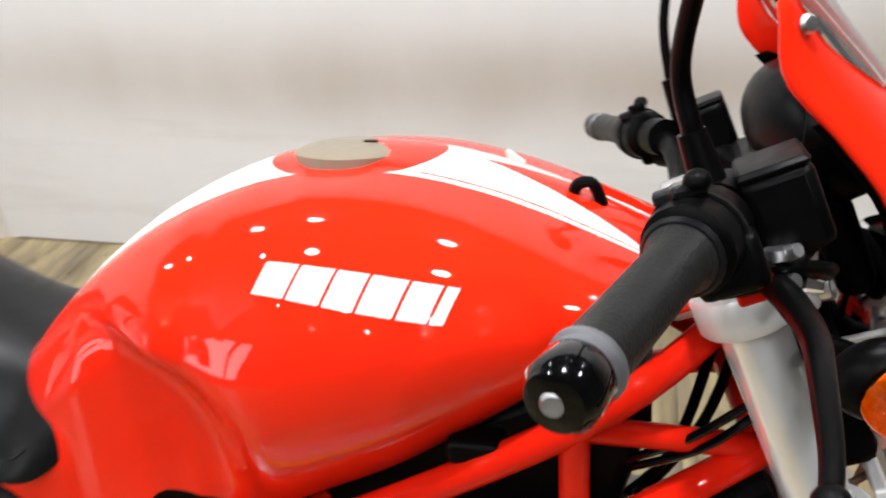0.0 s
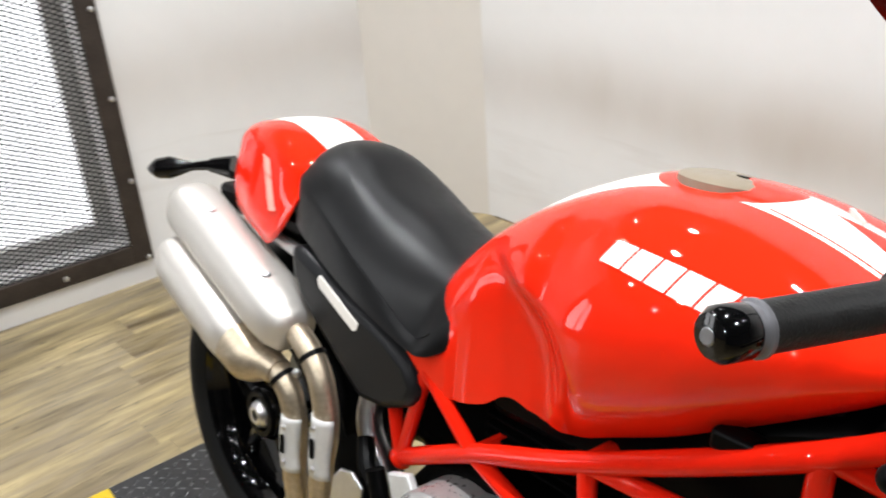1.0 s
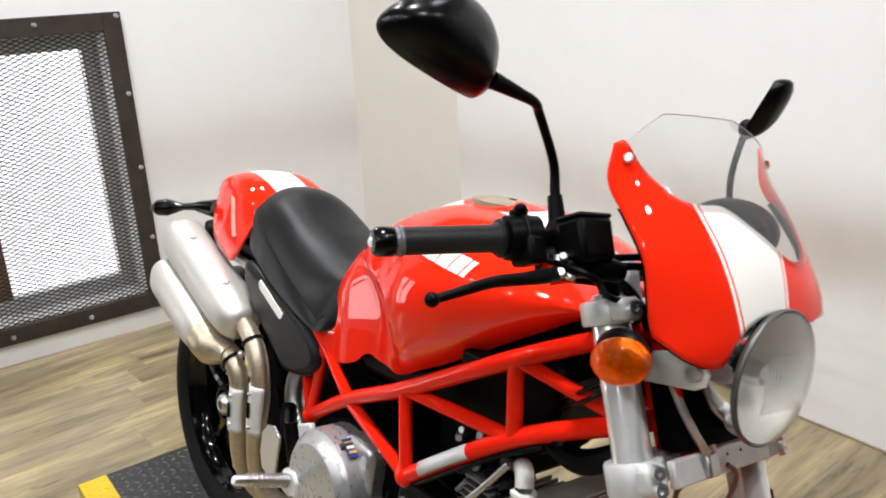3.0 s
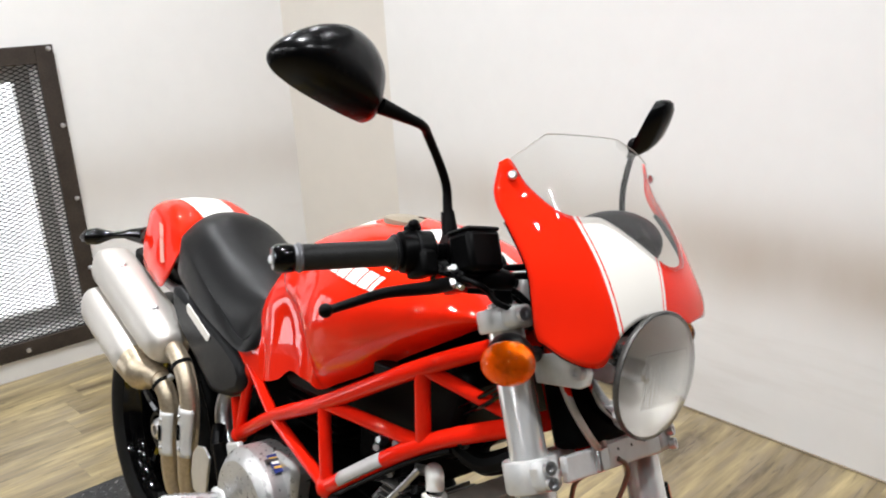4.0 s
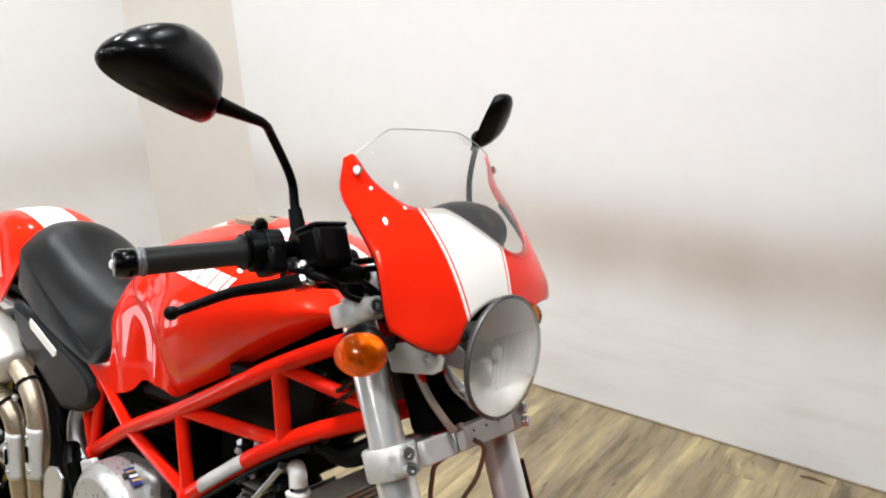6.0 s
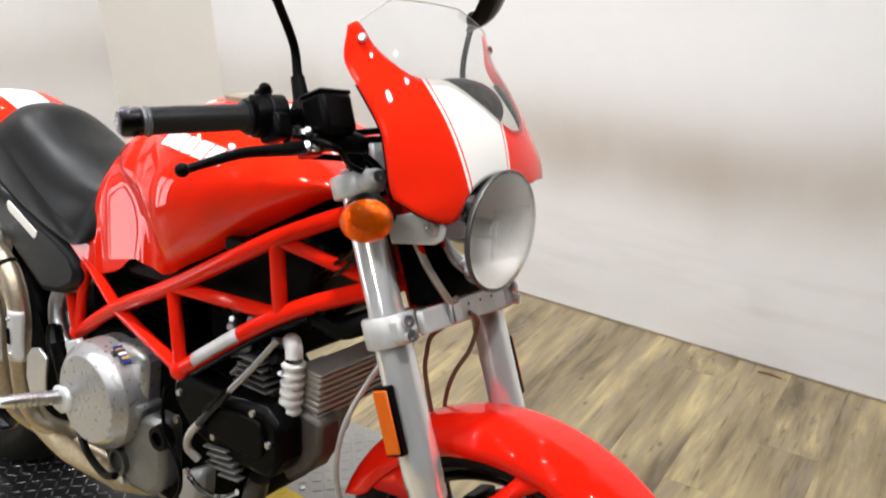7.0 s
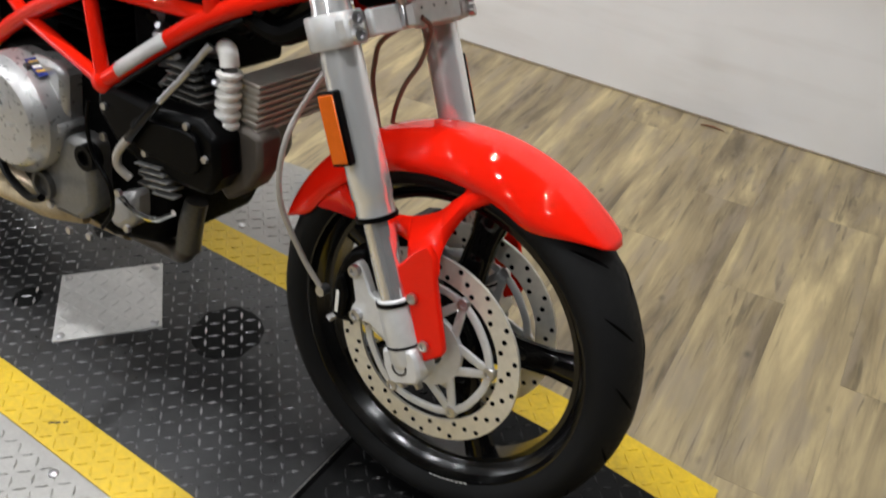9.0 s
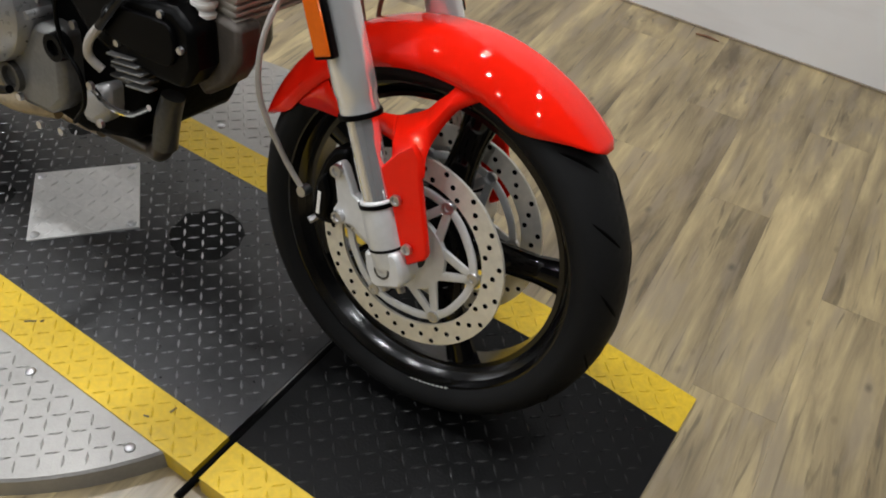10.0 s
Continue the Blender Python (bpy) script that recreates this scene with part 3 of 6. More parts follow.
for nm, c, s in (("frame_bar", (fx, FY1 - FW / 2, (FZ0 + FZ1) / 2), (0.024, FW, FZ1 - FZ0)), ("frame_bar", (fx, FY0 + FW / 2, (FZ0 + FZ1) / 2), (0.024, FW, FZ1 - FZ0)),
                 ("frame_bar", (fx, (FY0 + FY1) / 2, FZ0 + FW / 2), (0.024, FY1 - FY0 - 2 * FW, FW)), ("frame_bar", (fx, (FY0 + FY1) / 2, FZ1 - FW / 2), (0.024, FY1 - FY0 - 2 * FW, FW))):
    part(nm, Geo().box(c, s), "dark_steel", cage, smooth=False, bevel=0.003)
bolt_me = Geo().lathe([(0.0, 0.009), (0.006, 0.008), (0.0095, 0.004), (0.0095, 0.0)], (0, 0, 0), (1, 0, 0), 12).mesh("bolt_head")
bolt_me.materials.append(M["alu"])
for i in range(5):
    for y in (FY1 - 0.012 - 0.006 * 1, FY0 + 0.018):
        part("bolt_head", bolt_me, "alu", cage, m=pose(fx + 0.012, y, FZ0 + 0.012 + i * 0.294))
for i in range(3):
    for z in (FZ0 + 0.03, FZ1 - 0.03):
        part("bolt_head", bolt_me, "alu", cage, m=pose(fx + 0.012, FY1 - 0.31 - i * 0.29, z))
# inner reveal, sash and mullion
sash_x = X0 - 0.15
for c, s in (((sash_x, WY1 - 0.03, (WZ0 + WZ1) / 2), (0.05, 0.06, WZ1 - WZ0)), ((sash_x, (WY0 + WY1) / 2, WZ0 + 0.03), (0.05, WY1 - WY0 - 0.12, 0.06)),
             ((sash_x, (WY0 + WY1) / 2, WZ1 - 0.03), (0.05, WY1 - WY0 - 0.12, 0.06)), ((sash_x, WY0 + 0.03, (WZ0 + WZ1) / 2), (0.05, 0.06, WZ1 - WZ0))):
    part("sash_bar", Geo().box(c, s), "steel_plate", cage, "weathered grey sash", smooth=False, bevel=0.003)
part("mullion", Geo().box((sash_x + 0.004, -0.345, (WZ0 + WZ1) / 2), (0.058, 0.055, WZ1 - WZ0 - 0.12)), "brown_wood", cage, "brown stained timber mullion", smooth=False, bevel=0.003)
part("daylight", Geo().box((X0 - 0.35, (WY0 + WY1) / 2, (WZ0 + WZ1) / 2), (0.02, WY1 - WY0 + 0.8, WZ1 - WZ0 + 0.6)), "glow_window", cage, "bright white daylight outside", smooth=False)
# expanded metal: rows of diamonds from zigzag strands
mesh_geo = Geo()
CW, CH = 0.036, 0.0165
x = fx - 0.004
rows_n = int((FZ1 - FZ0 - 2 * FW) / CH) + 1
cols_n = int((FY1 - FY0 - 2 * FW) / CW) + 1
for r in range(rows_n):
    z0 = FZ0 + FW + r * CH
    for c in range(cols_n):
        y0 = FY0 + FW + c * CW
        for s in (0, 1):
            ya, yb = y0 + s * CW / 2, y0 + (1 + s) * CW / 2
            lo, hi = (z0, z0 + CH / 2) if s == 0 else (z0 + CH / 2, z0)
            for sign in (1, -1):
                pa, pb = Vector((x, ya, z0 + sign * (lo - z0))), Vector((x, yb, z0 + sign * (hi - z0)))
                k = len(mesh_geo.v)
                for p in (pa, pb):
                    for dx, dz in ((-0.001, -0.0021), (0.001, -0.0021), (0.001, 0.0021), (-0.001, 0.0021)):
                        mesh_geo.v.append((p.x + dx, p.y, p.z + dz))
                mesh_geo.f += [tuple(k + q for q in fc) for fc in ((0, 1, 5, 4), (1, 2, 6, 5), (2, 3, 7, 6), (3, 0, 4, 7))]
me = bpy.data.meshes.new("mesh_screen")
me.from_pydata(mesh_geo.v, [], mesh_geo.f)
tagged(part("mesh_screen", me, "mesh_black", cage, "black expanded-metal mesh"), kind="stuff")

# ceiling downlights, seen as rows of small bright spots in the paintwork
light_geo = Geo().lathe([(0.0, 0.0), (0.045, 0.0)], (0, 0, 0), (0, 0, -1), 20).mesh("glowing_disc")
light_geo.materials.append(M["lamp_glow"])
ring_geo = Geo().lathe([(0.046, 0.0), (0.062, 0.0), (0.062, 0.012), (0.046, 0.012), (0.046, 0.0)], (0, 0, 0), (0, 0, -1), 20).mesh("trim_ring")
ring_geo.materials.append(M["alu"])
first = None
for ix in range(4):
    for row_y, watts, tilt in ((-2.9, 10.0, 0), (-1.6, 14.0, 0), (-0.1, 12.5, 0), (0.62, 12.0, 44)):
        m = pose(-0.95 + ix * 1.0, row_y, CEIL_Z - 0.003)
        if first is None:
            first = thing("downlight", "small round recessed ceiling downlight, lit", "ceiling light", group="ceiling downlights", m=m)
            part("trim_ring", ring_geo, "alu", first)
            part("glowing_disc", light_geo, "lamp_glow", first, m=pose(0, 0, -0.006))
        else:
            copy_thing(first, m)
        area_light("downlight_beam", m.translation.x, m.translation.y, CEIL_Z - 0.05, tilt, 0, 0, 0.085, 0.085, watts, (0.95, 0.97, 1.0), 125 if row_y == -0.1 else 180)

# ---------- the lift ----------
CX, CY, CR = 0.70, -0.105, 0.615
DX0, DX1, DYA, DYB, DYC, DYD = -0.437, 1.860, -0.412, -0.335, 0.127, 0.212


def treads(geo, inside, x0, x1, y0, y1, z, step=0.0245):
    """Raised lozenges of tread plate, turned left and right in turn."""
    nx, ny = int((x1 - x0) / step), int((y1 - y0) / step)
    for i in range(nx + 1):
        for j in range(ny + 1):
            px, py = x0 + (i + 0.5) * step, y0 + (j + 0.5) * step
            if not inside(px, py):
                continue
            a = radians(45 if (i + j) % 2 else -45)
            c, s, k = math.cos(a), math.sin(a), len(geo.v)
            for la, wb, h in ((-0.0120, 0, 0), (0, -0.0027, 0), (0.0120, 0, 0), (0, 0.0027, 0), (-0.006, 0, 0.0016), (0.006, 0, 0.0016)):
                geo.v.append((px + la * c - wb * s, py + la * s + wb * c, z + h))
            geo.f += [tuple(k + q for q in fc) for fc in ((0, 1, 5, 4), (1, 2, 5), (2, 3, 4, 5), (3, 0, 4), (0, 1, 4))]
    return geo


def raw(geo, name):
    me = bpy.data.meshes.new(name)
    me.from_pydata(geo.v, [], geo.f)
    return me


turntable = thing("turntable", "round bare steel tread-plate turntable set on the floor", "turntable", m=pose(0, 0, 0))
tt = Geo().lathe([(0.0, -0.004), (CR - 0.004, -0.004), (CR, -0.008), (CR, -0.045)], (CX, CY, 0), (0, 0, 1), 96)
part("plate", tt, "turntable_plate", turntable, angle=30)
on_round = lambda a, b: (a - CX) ** 2 + (b - CY) ** 2 < (CR - 0.015) ** 2 and (b < DYA - 0.012 or b > DYD + 0.012)
tagged(part("tread", raw(treads(Geo(), on_round, CX - CR, CX + CR, CY - CR, CY + CR, -0.0035), "tread"), "turntable_plate", turntable, "raised tread pattern"), kind="stuff")
screw_me = Geo().lathe([(0.0, 0.004), (0.006, 0.0035), (0.0085, 0.0015), (0.009, 0.0)], (0, 0, 0), (0, 0, 1), 12).mesh("screw_head")
screw_me.materials.append(M["alu"])
for px, py in ((0.948, -0.437), (1.187, -0.437), (0.45, -0.437), (0.70, 0.235), (0.95, 0.235), (0.46, 0.235)):
    part("screw_head", screw_me, "alu", turntable, m=pose(px, py, -0.004))

deck = thing("lift_deck", "low black tread-plate ramp deck with yellow painted borders", "lift deck", m=pose(0, 0, 0))
SEAM = 1.300
for nm, ya, yb, mat, lab in (("tread_plate", DYB, DYC, "deck_black", "worn black tread plate"), ("border", DYA, DYB, "yellow", "safety-yellow painted border"), ("border", DYC, DYD, "yellow", "safety-yellow painted border")):
    g = Geo().prism([(DX0, FLOOR_Z), (DX0, -0.006), (DX0 + 0.01, 0.0), (SEAM - 0.006, 0.0), (SEAM - 0.006, FLOOR_Z)], (ya, yb), lambda a, b, c: (a, c, b))
    part(nm, g, mat, deck, lab, smooth=False)
    g = Geo().prism([(SEAM + 0.006, FLOOR_Z), (SEAM + 0.006, 0.0), (DX1 - 0.28, 0.0), (DX1, FLOOR_Z + 0.012), (DX1, FLOOR_Z)], (ya, yb), lambda a, b, c: (a, c, b))
    # past the seam the plate takes the shadow-darkened colour
    part(nm, g, "ramp_black" if mat == "deck_black" else mat, deck, lab.replace("worn", "shadow-dark"), smooth=False)
ramp_z = lambda px: 0.0 if px < DX1 - 0.28 else -(px - DX1 + 0.28) / 0.28 * 0.033
for ya, yb, xa, xb, mat in ((DYB, DYC, DX0, SEAM, "deck_tread"), (DYB, DYC, SEAM, DX1, "ramp_tread"), (DYA, DYB, DX0, DX1, "yellow"), (DYC, DYD, DX0, DX1, "yellow")):
    g = treads(Geo(), lambda a, b: max(xa, DX0 + 0.02) < a < min(xb, DX1 - 0.012) and abs(a - SEAM) > 0.018 and ya + 0.008 < b < yb - 0.008, DX0, DX1, DYA, DYD, 0.0)
    g.v = [(a, b, c + ramp_z(a)) for a, b, c in g.v]
    tagged(part("tread", raw(g, "tread"), mat, deck, "raised tread pattern"), kind="stuff")
part("hinge_rod", Geo().tube([(SEAM + 0.006, DYA - 0.04, -0.004), (SEAM, DYD, -0.004)], 0.0065, 10), "black_deep", deck, "black hinge rod in the joint")
# bare square hatch plate turned on its corner, with screws
hatch_m = pose(0.681, -0.113, 0.003, 0, 0, 49)
hatch = part("hatch_plate", Geo().box((0, 0, 0), (0.204, 0.202, 0.005)), "steel_plate", deck, "bare steel tread-plate hatch", m=hatch_m, smooth=False, bevel=0.001)
tagged(part("tread", raw(treads(Geo(), lambda a, b: abs(a) < 0.09 and abs(b) < 0.09, -0.1, 0.1, -0.1, 0.1, 0.0025), "tread"), "steel_plate", hatch), kind="stuff")
for px, py in ((0.088, -0.088), (-0.088, 0.088), (0.088, 0.088), (-0.088, -0.088)):
    part("screw_head", screw_me, "alu", hatch, m=pose(px, py, 0.0025))
# dark oily rings where a stand stood, the treads rubbed bright in them
rp = random.Random(21)
for px, py, pr in ((0.935, -0.035, 0.072), (0.475, 0.045, 0.034), (0.535, -0.205, 0.030)):
    n = 28
    ring = [(px + pr * (1 + rp.uniform(-0.07, 0.07)) * math.cos(2 * math.pi * i / n), py + pr * (1 + rp.uniform(-0.07, 0.07)) * math.sin(2 * math.pi * i / n)) for i in range(n)]
    part("oil_stain", Geo().prism(ring, (-0.001, 0.0007), lambda a, b, c: (a, b, c)), "deck_patch", deck, "dark oily stain on the tread plate", smooth=False)
    tagged(part("rubbed_tread", raw(treads(Geo(), lambda a, b: (a - px) ** 2 + (b - py) ** 2 < (pr * 0.9) ** 2, DX0, DX1, DYA, DYD, 0.0006), "rubbed_tread"), "alu", deck, "treads rubbed bright"), kind="stuff")
# scraps on the yellow border
for px, py, ln, an in ((0.86, -0.372, 0.020, 40), (0.875, -0.360, 0.007, 70), (1.165, -0.385, 0.009, 20), (1.19, -0.352, 0.012, 85)):
    part("chip", Geo().box((0, 0, 0), (ln, 0.003, 0.0012)), "deck_black", deck, "chip in the yellow paint", m=pose(px, py, 0.0006, 0, 0, an), smooth=False)
splinter = thing("wood_splinter", "thin dark wood splinter lying on the plank floor", "debris", m=pose(1.40, 1.425, FLOOR_Z))
part("shard", Geo().tube([(-0.035, 0, 0.003), (0.0, 0.006, 0.004), (0.035, 0.002, 0.003)], [0.002, 0.004, 0.0012], 7, 3), "brown_wood", splinter)

# ---------- the motorcycle ----------
# Bike space: x ahead from the rear axle, y to its left, z up from the deck; it leans on its side stand.
MB = pose(0, -0.0935, 0, 0, 0, 1.95) @ pose(0, 0, 0, -9.8, 0, 0)
bike = thing("motorcycle", "red naked motorcycle with white stripe, leaning on the lift deck", "motorcycle", m=MB)
# Fork space: f ahead of the fork, y left, u up along the fork from the front axle.
RAKE = 22.5
MF = pose(1.435, 0, 0.298, 0, -RAKE, 0) @ pose(0, 0, 0.6) @ pose(0, 0, 0, -2.0, 0, 0) @ pose(0, 0, -0.6)

# Rolls bar, mirrors and cowling lower on their left to fit the camera's view.
MU = MF @ pose(0, -0.25, 0.75) @ pose(0, 0, 0, -3.0, 0, 0) @ pose(0, 0.25, -0.75)


def both(fn):
    """Runs fn for the right (-1) and the left (+1) side."""
    for side in (-1, 1):
        fn(side)


# --- fuel tank ---
TANK = [  # x, top z, half width, bottom z, half width of the top flat
    (0.470, 0.760, 0.060, 0.700, 0.020), (0.500, 0.778, 0.065, 0.680, 0.030), (0.535, 0.804, 0.094, 0.655, 0.040), (0.570, 0.838, 0.116, 0.632, 0.045),
    (0.610, 0.872, 0.128, 0.642, 0.05), (0.665, 0.911, 0.138, 0.664, 0.05), (0.700, 0.931, 0.146, 0.690, 0.05), (0.740, 0.950, 0.160, 0.691, 0.05),
    (0.785, 0.967, 0.176, 0.682, 0.05), (0.820, 0.976, 0.186, 0.694, 0.05), (0.860, 0.982, 0.193, 0.716, 0.05), (0.930, 0.980, 0.194, 0.752, 0.05),
    (0.990, 0.968, 0.186, 0.788, 0.05), (1.040, 0.952, 0.172, 0.818, 0.05), (1.090, 0.932, 0.150, 0.848, 0.045), (1.130, 0.914, 0.125, 0.872, 0.04), (1.165, 0.895, 0.095, 0.885, 0.03)]


def tank_point(x, s):
    """s runs 0 at the middle of the top, 1 at the bottom edge of the side."""
    zt, zb, flat = spl(x, TANK, 1), spl(x, TANK, 3), spl(x, TANK, 4)
    ahead = max(0.0, min(1.0, (x - 0.74) / 0.06))
    zm = zt - (0.42 + 0.10 * ahead) * (zt - zb)
    if s < 0.2:
        return flat * s / 0.2, zt - 0.004 + 0.011 * (1 - (s / 0.2) ** 2)
    if s < 0.62:
        th = (s - 0.2) / 0.42 * math.pi / 2
        z = zt - 0.004 - (zt - 0.004 - zm) * (1 - math.cos(th))
        w = tank_width(x, z)
        return flat + (w - flat) * math.sin(th), z
    q = (s - 0.62) / 0.38
    z = zm + (zb - zm) * q
    return tank_width(x, z) * (1 - ahead * 0.27 * q ** 2.4), z


CREASE = [(0.62, 0.770), (0.70, 0.775), (0.72, 0.781), (0.75, 0.787), (0.79, 0.781), (0.82, 0.757), (0.845, 0.712), (0.87, 0.65), (0.90, 0.60), (1.0, 0.56)]


def tank_width(x, z):
    """The knee hollow ends in a slanting crease: wider ahead of it."""
    base = spl(x, TANK, 2)
    crease = spl(z, CREASE)
    low = max(0.0, min(1.0, (0.745 - z) / 0.05))
    if x < 0.60:
        base += (max(base, 0.130) - base) * low
    k = 1 / (1 + math.exp(-(x - crease) / 0.015))
    hollow = min(base, 0.132)
    return hollow * (1 - k) + max(base, min(0.17, base + 0.012)) * k if 0.56 < x < 0.86 else base


def tank_mask(nt, x, y, z):
    """White band along the top with a red cap ring and a red spear ahead of it."""
    ay = maths(nt, "ABSOLUTE", y)
    width = nt.nodes.new("ShaderNodeMapRange")
    width.inputs["From Min"].default_value, width.inputs["From Max"].default_value = 0.55, 0.85
    width.inputs["To Min"].default_value, width.inputs["To Max"].default_value = 0.043, 0.053
    nt.links.new(x, width.inputs["Value"])
    band = maths(nt, "LESS_THAN", ay, width.outputs[0])
    pin = maths(nt, "LESS_THAN", maths(nt, "ABSOLUTE", maths(nt, "SUBTRACT", ay, maths(nt, "SUBTRACT", width.outputs[0], 0.007))), 0.0012)
    pin = maths(nt, "MULTIPLY", pin, maths(nt, "GREATER_THAN", x, 0.94))
    dx = maths(nt, "DIVIDE", maths(nt, "SUBTRACT", x, 0.872), 0.082)
    dy = maths(nt, "DIVIDE", y, 0.060)
    ring = maths(nt, "LESS_THAN", maths(nt, "ADD", maths(nt, "MULTIPLY", dx, dx), maths(nt, "MULTIPLY", dy, dy)), 1.0)
    spear = maths(nt, "MULTIPLY", maths(nt, "LESS_THAN", ay, maths(nt, "MULTIPLY_ADD", x, 0.28, -0.275)), maths(nt, "GREATER_THAN", x, 0.88))
    red = maths(nt, "MAXIMUM", maths(nt, "MAXIMUM", ring, spear), pin)
    return maths(nt, "SUBTRACT", band, maths(nt, "MULTIPLY", band, red))


M["tank_paint"] = striped_paint("tank_paint", tank_mask)
g = Geo()
NX, NS = 96, 48
rows = []
for i in range(NX + 1):
    x = 0.470 + (1.165 - 0.470) * i / NX
    half = [tank_point(x, j / NS) for j in range(NS + 1)]
    rows.append([(x, -y, z) for y, z in half[::-1]] + [(x, y, z) for y, z in half[1:]])
g.grid(rows, cap=False)
g.grid([[(p[0], p[1] * 0.98, p[2]) for p in rows[0]], [(rows[0][0][0], p[1] * 0.2, 0.72) for p in rows[0]]])
g.grid([[(p[0], p[1], p[2]) for p in rows[-1]], [(rows[-1][0][0] + 0.01, p[1] * 0.3, 0.888) for p in rows[-1]]])
tank = part("fuel_tank", g, M["tank_paint"], bike, "glossy red tank with white stripe", angle=60)
# tank belly
belly = []
for i in range(0, NX + 1, 2):
    x = 0.53 + (1.15 - 0.53) * i / NX
    y, z = tank_point(x, 1.0)
    belly.append([(x, -y * 0.985, z + 0.003), (x, -y * 0.7, z + 0.004), (x, 0, z + 0.012), (x, y * 0.7, z + 0.004), (x, y * 0.985, z + 0.003)])
part("belly", Geo().grid(belly), "black_deep", tank, "black underside")
# filler cap
cap_m = pose(0.866, 0.002, 0.9875, -5, 0.5, 0)
cap = part("filler_cap", Geo().lathe([(0.0, 0.0026), (0.030, 0.0018), (0.046, -0.0014), (0.0525, -0.0050), (0.0525, -0.016)], (0, 0, 0), (0, 0, 1), 40), "cap_beige", tank, "beige-grey filler cap", m=cap_m)
g = Geo().box((0.017, 0, 0.0022), (0.012, 0.006, 0.003))
part("lock_flap", g, "black_satin", tank, "key lock flap", m=cap_m)
# tank front catch and clip
part("catch", Geo().prism([(0, 0), (0.005, 0.001), (0.026, -0.014), (0.026, -0.022), (0.002, -0.012)], (-0.0015, 0.0015), lambda a, b, c: (1.012 + 0.6 * a, -0.040 + c, 0.9945 + 0.6 * b)), "white", tank, "small white tab", bevel=0.0006)
part("strap_loop", Geo().tube([(1.062, -0.004, 0.945), (1.068, -0.005, 0.957), (1.080, -0.005, 0.957), (1.088, -0.004, 0.938)], 0.0055, 8, 5), "black_satin", tank, "black rubber loop")


def on_tank(x, s, lift=0.0015):
    y, z = tank_point(x, s)
    y2, z2 = tank_point(x, s + 0.01)
    ny, nz = (z - z2), (y2 - y)
    ln = math.hypot(ny, nz) or 1
    return Vector((x, -(y + lift * ny / ln), z + lift * nz / ln))


# tank side badge: white slanted block shapes
for x0, wd in ((0.842, 0.028), (0.873, 0.027), (0.903, 0.024), (0.930, 0.027), (0.960, 0.022), (0.985, 0.009)):
    pts = []
    for a in range(5):
        px = x0 + wd * a / 4
        top, tall = 0.415 + 0.29 * (px - 0.84), 0.045 + 0.17 * (px - 0.84)
        pts.append([on_tank(px + 0.004 - 0.010 * b / 4, top + tall * b / 4) for b in range(5)])
    part("badge_block", Geo().grid(pts), "white", tank, "white block of the maker's badge", smooth=True)

# --- seat ---
SEAT = [  # x, half width, top z, lower edge z, side crease z
    (0.165, 0.070, 0.872, 0.82, 0.842), (0.178, 0.095, 0.886, 0.795, 0.850), (0.205, 0.116, 0.897, 0.775, 0.845), (0.27, 0.130, 0.897, 0.754, 0.825), (0.33, 0.138, 0.874, 0.735, 0.797), (0.40, 0.142, 0.838, 0.714, 0.763),
    (0.47, 0.143, 0.808, 0.696, 0.728), (0.53, 0.143, 0.794, 0.683, 0.704), (0.56, 0.141, 0.794, 0.688, 0.722), (0.585, 0.130, 0.793, 0.704, 0.744), (0.605, 0.110, 0.788, 0.726, 0.760), (0.622, 0.082, 0.778, 0.730, 0.742)]


SEAT_RIM = 17


def seat_section(x, n=22):
    w, zt, zb = spl(x, SEAT, 1), spl(x, SEAT, 2), spl(x, SEAT, 3)
    out = []
    zc, k = spl(x, SEAT, 4), max(0.0, min(1.0, (x - 0.40) / 0.17))
    bow = 2.3 + 1.1 * k * k * (3 - 2 * k)
    for j in range(n + 1):
        if j <= SEAT_RIM:
            s = math.sin(j / SEAT_RIM * math.pi / 2)
            dish = 0.013 * math.exp(-((x - 0.335) / 0.065) ** 2) * max(0.0, 1 - (s / 0.66) ** 2) ** 1.5
            out.append((0.925 * w * s, zt + 0.004 - (zt + 0.004 - zc) * s ** bow - dish))
        else:
            q = (j - SEAT_RIM) / (n - SEAT_RIM)
            out.append((w * (0.925 + 0.075 * math.sin(q * math.pi / 2)), zc + (zb - zc) * q))
    return out


rows = []
for i in range(57):
    x = 0.165 + (0.622 - 0.165) * i / 56
    half = seat_section(x)
    rows.append([(x, -y, z) for y, z in half[::-1]] + [(x, y, z) for y, z in half[1:]])
g = Geo().grid(rows)
g.grid([rows[0], [(0.17, p[1] * 0.3, 0.82) for p in rows[0]]])
g.grid([rows[-1], [(0.618, p[1] * 0.6, 0.74) for p in rows[-1]]])
g.grid([[r[0] for r in rows], [r[-1] for r in rows]])
seat = part("seat", g, "leather", bike, "smooth black vinyl seat", angle=50)
for side in (-1, 1):
    line = [(x, side * (seat_section(x)[17][0] + 0.0012), seat_section(x)[17][1]) for x in [0.37 + 0.185 * i / 24 for i in range(25)]]
    part("seam", Geo().tube(line, 0.0009, 6), "panel_grey", seat, "grey stitched seam")

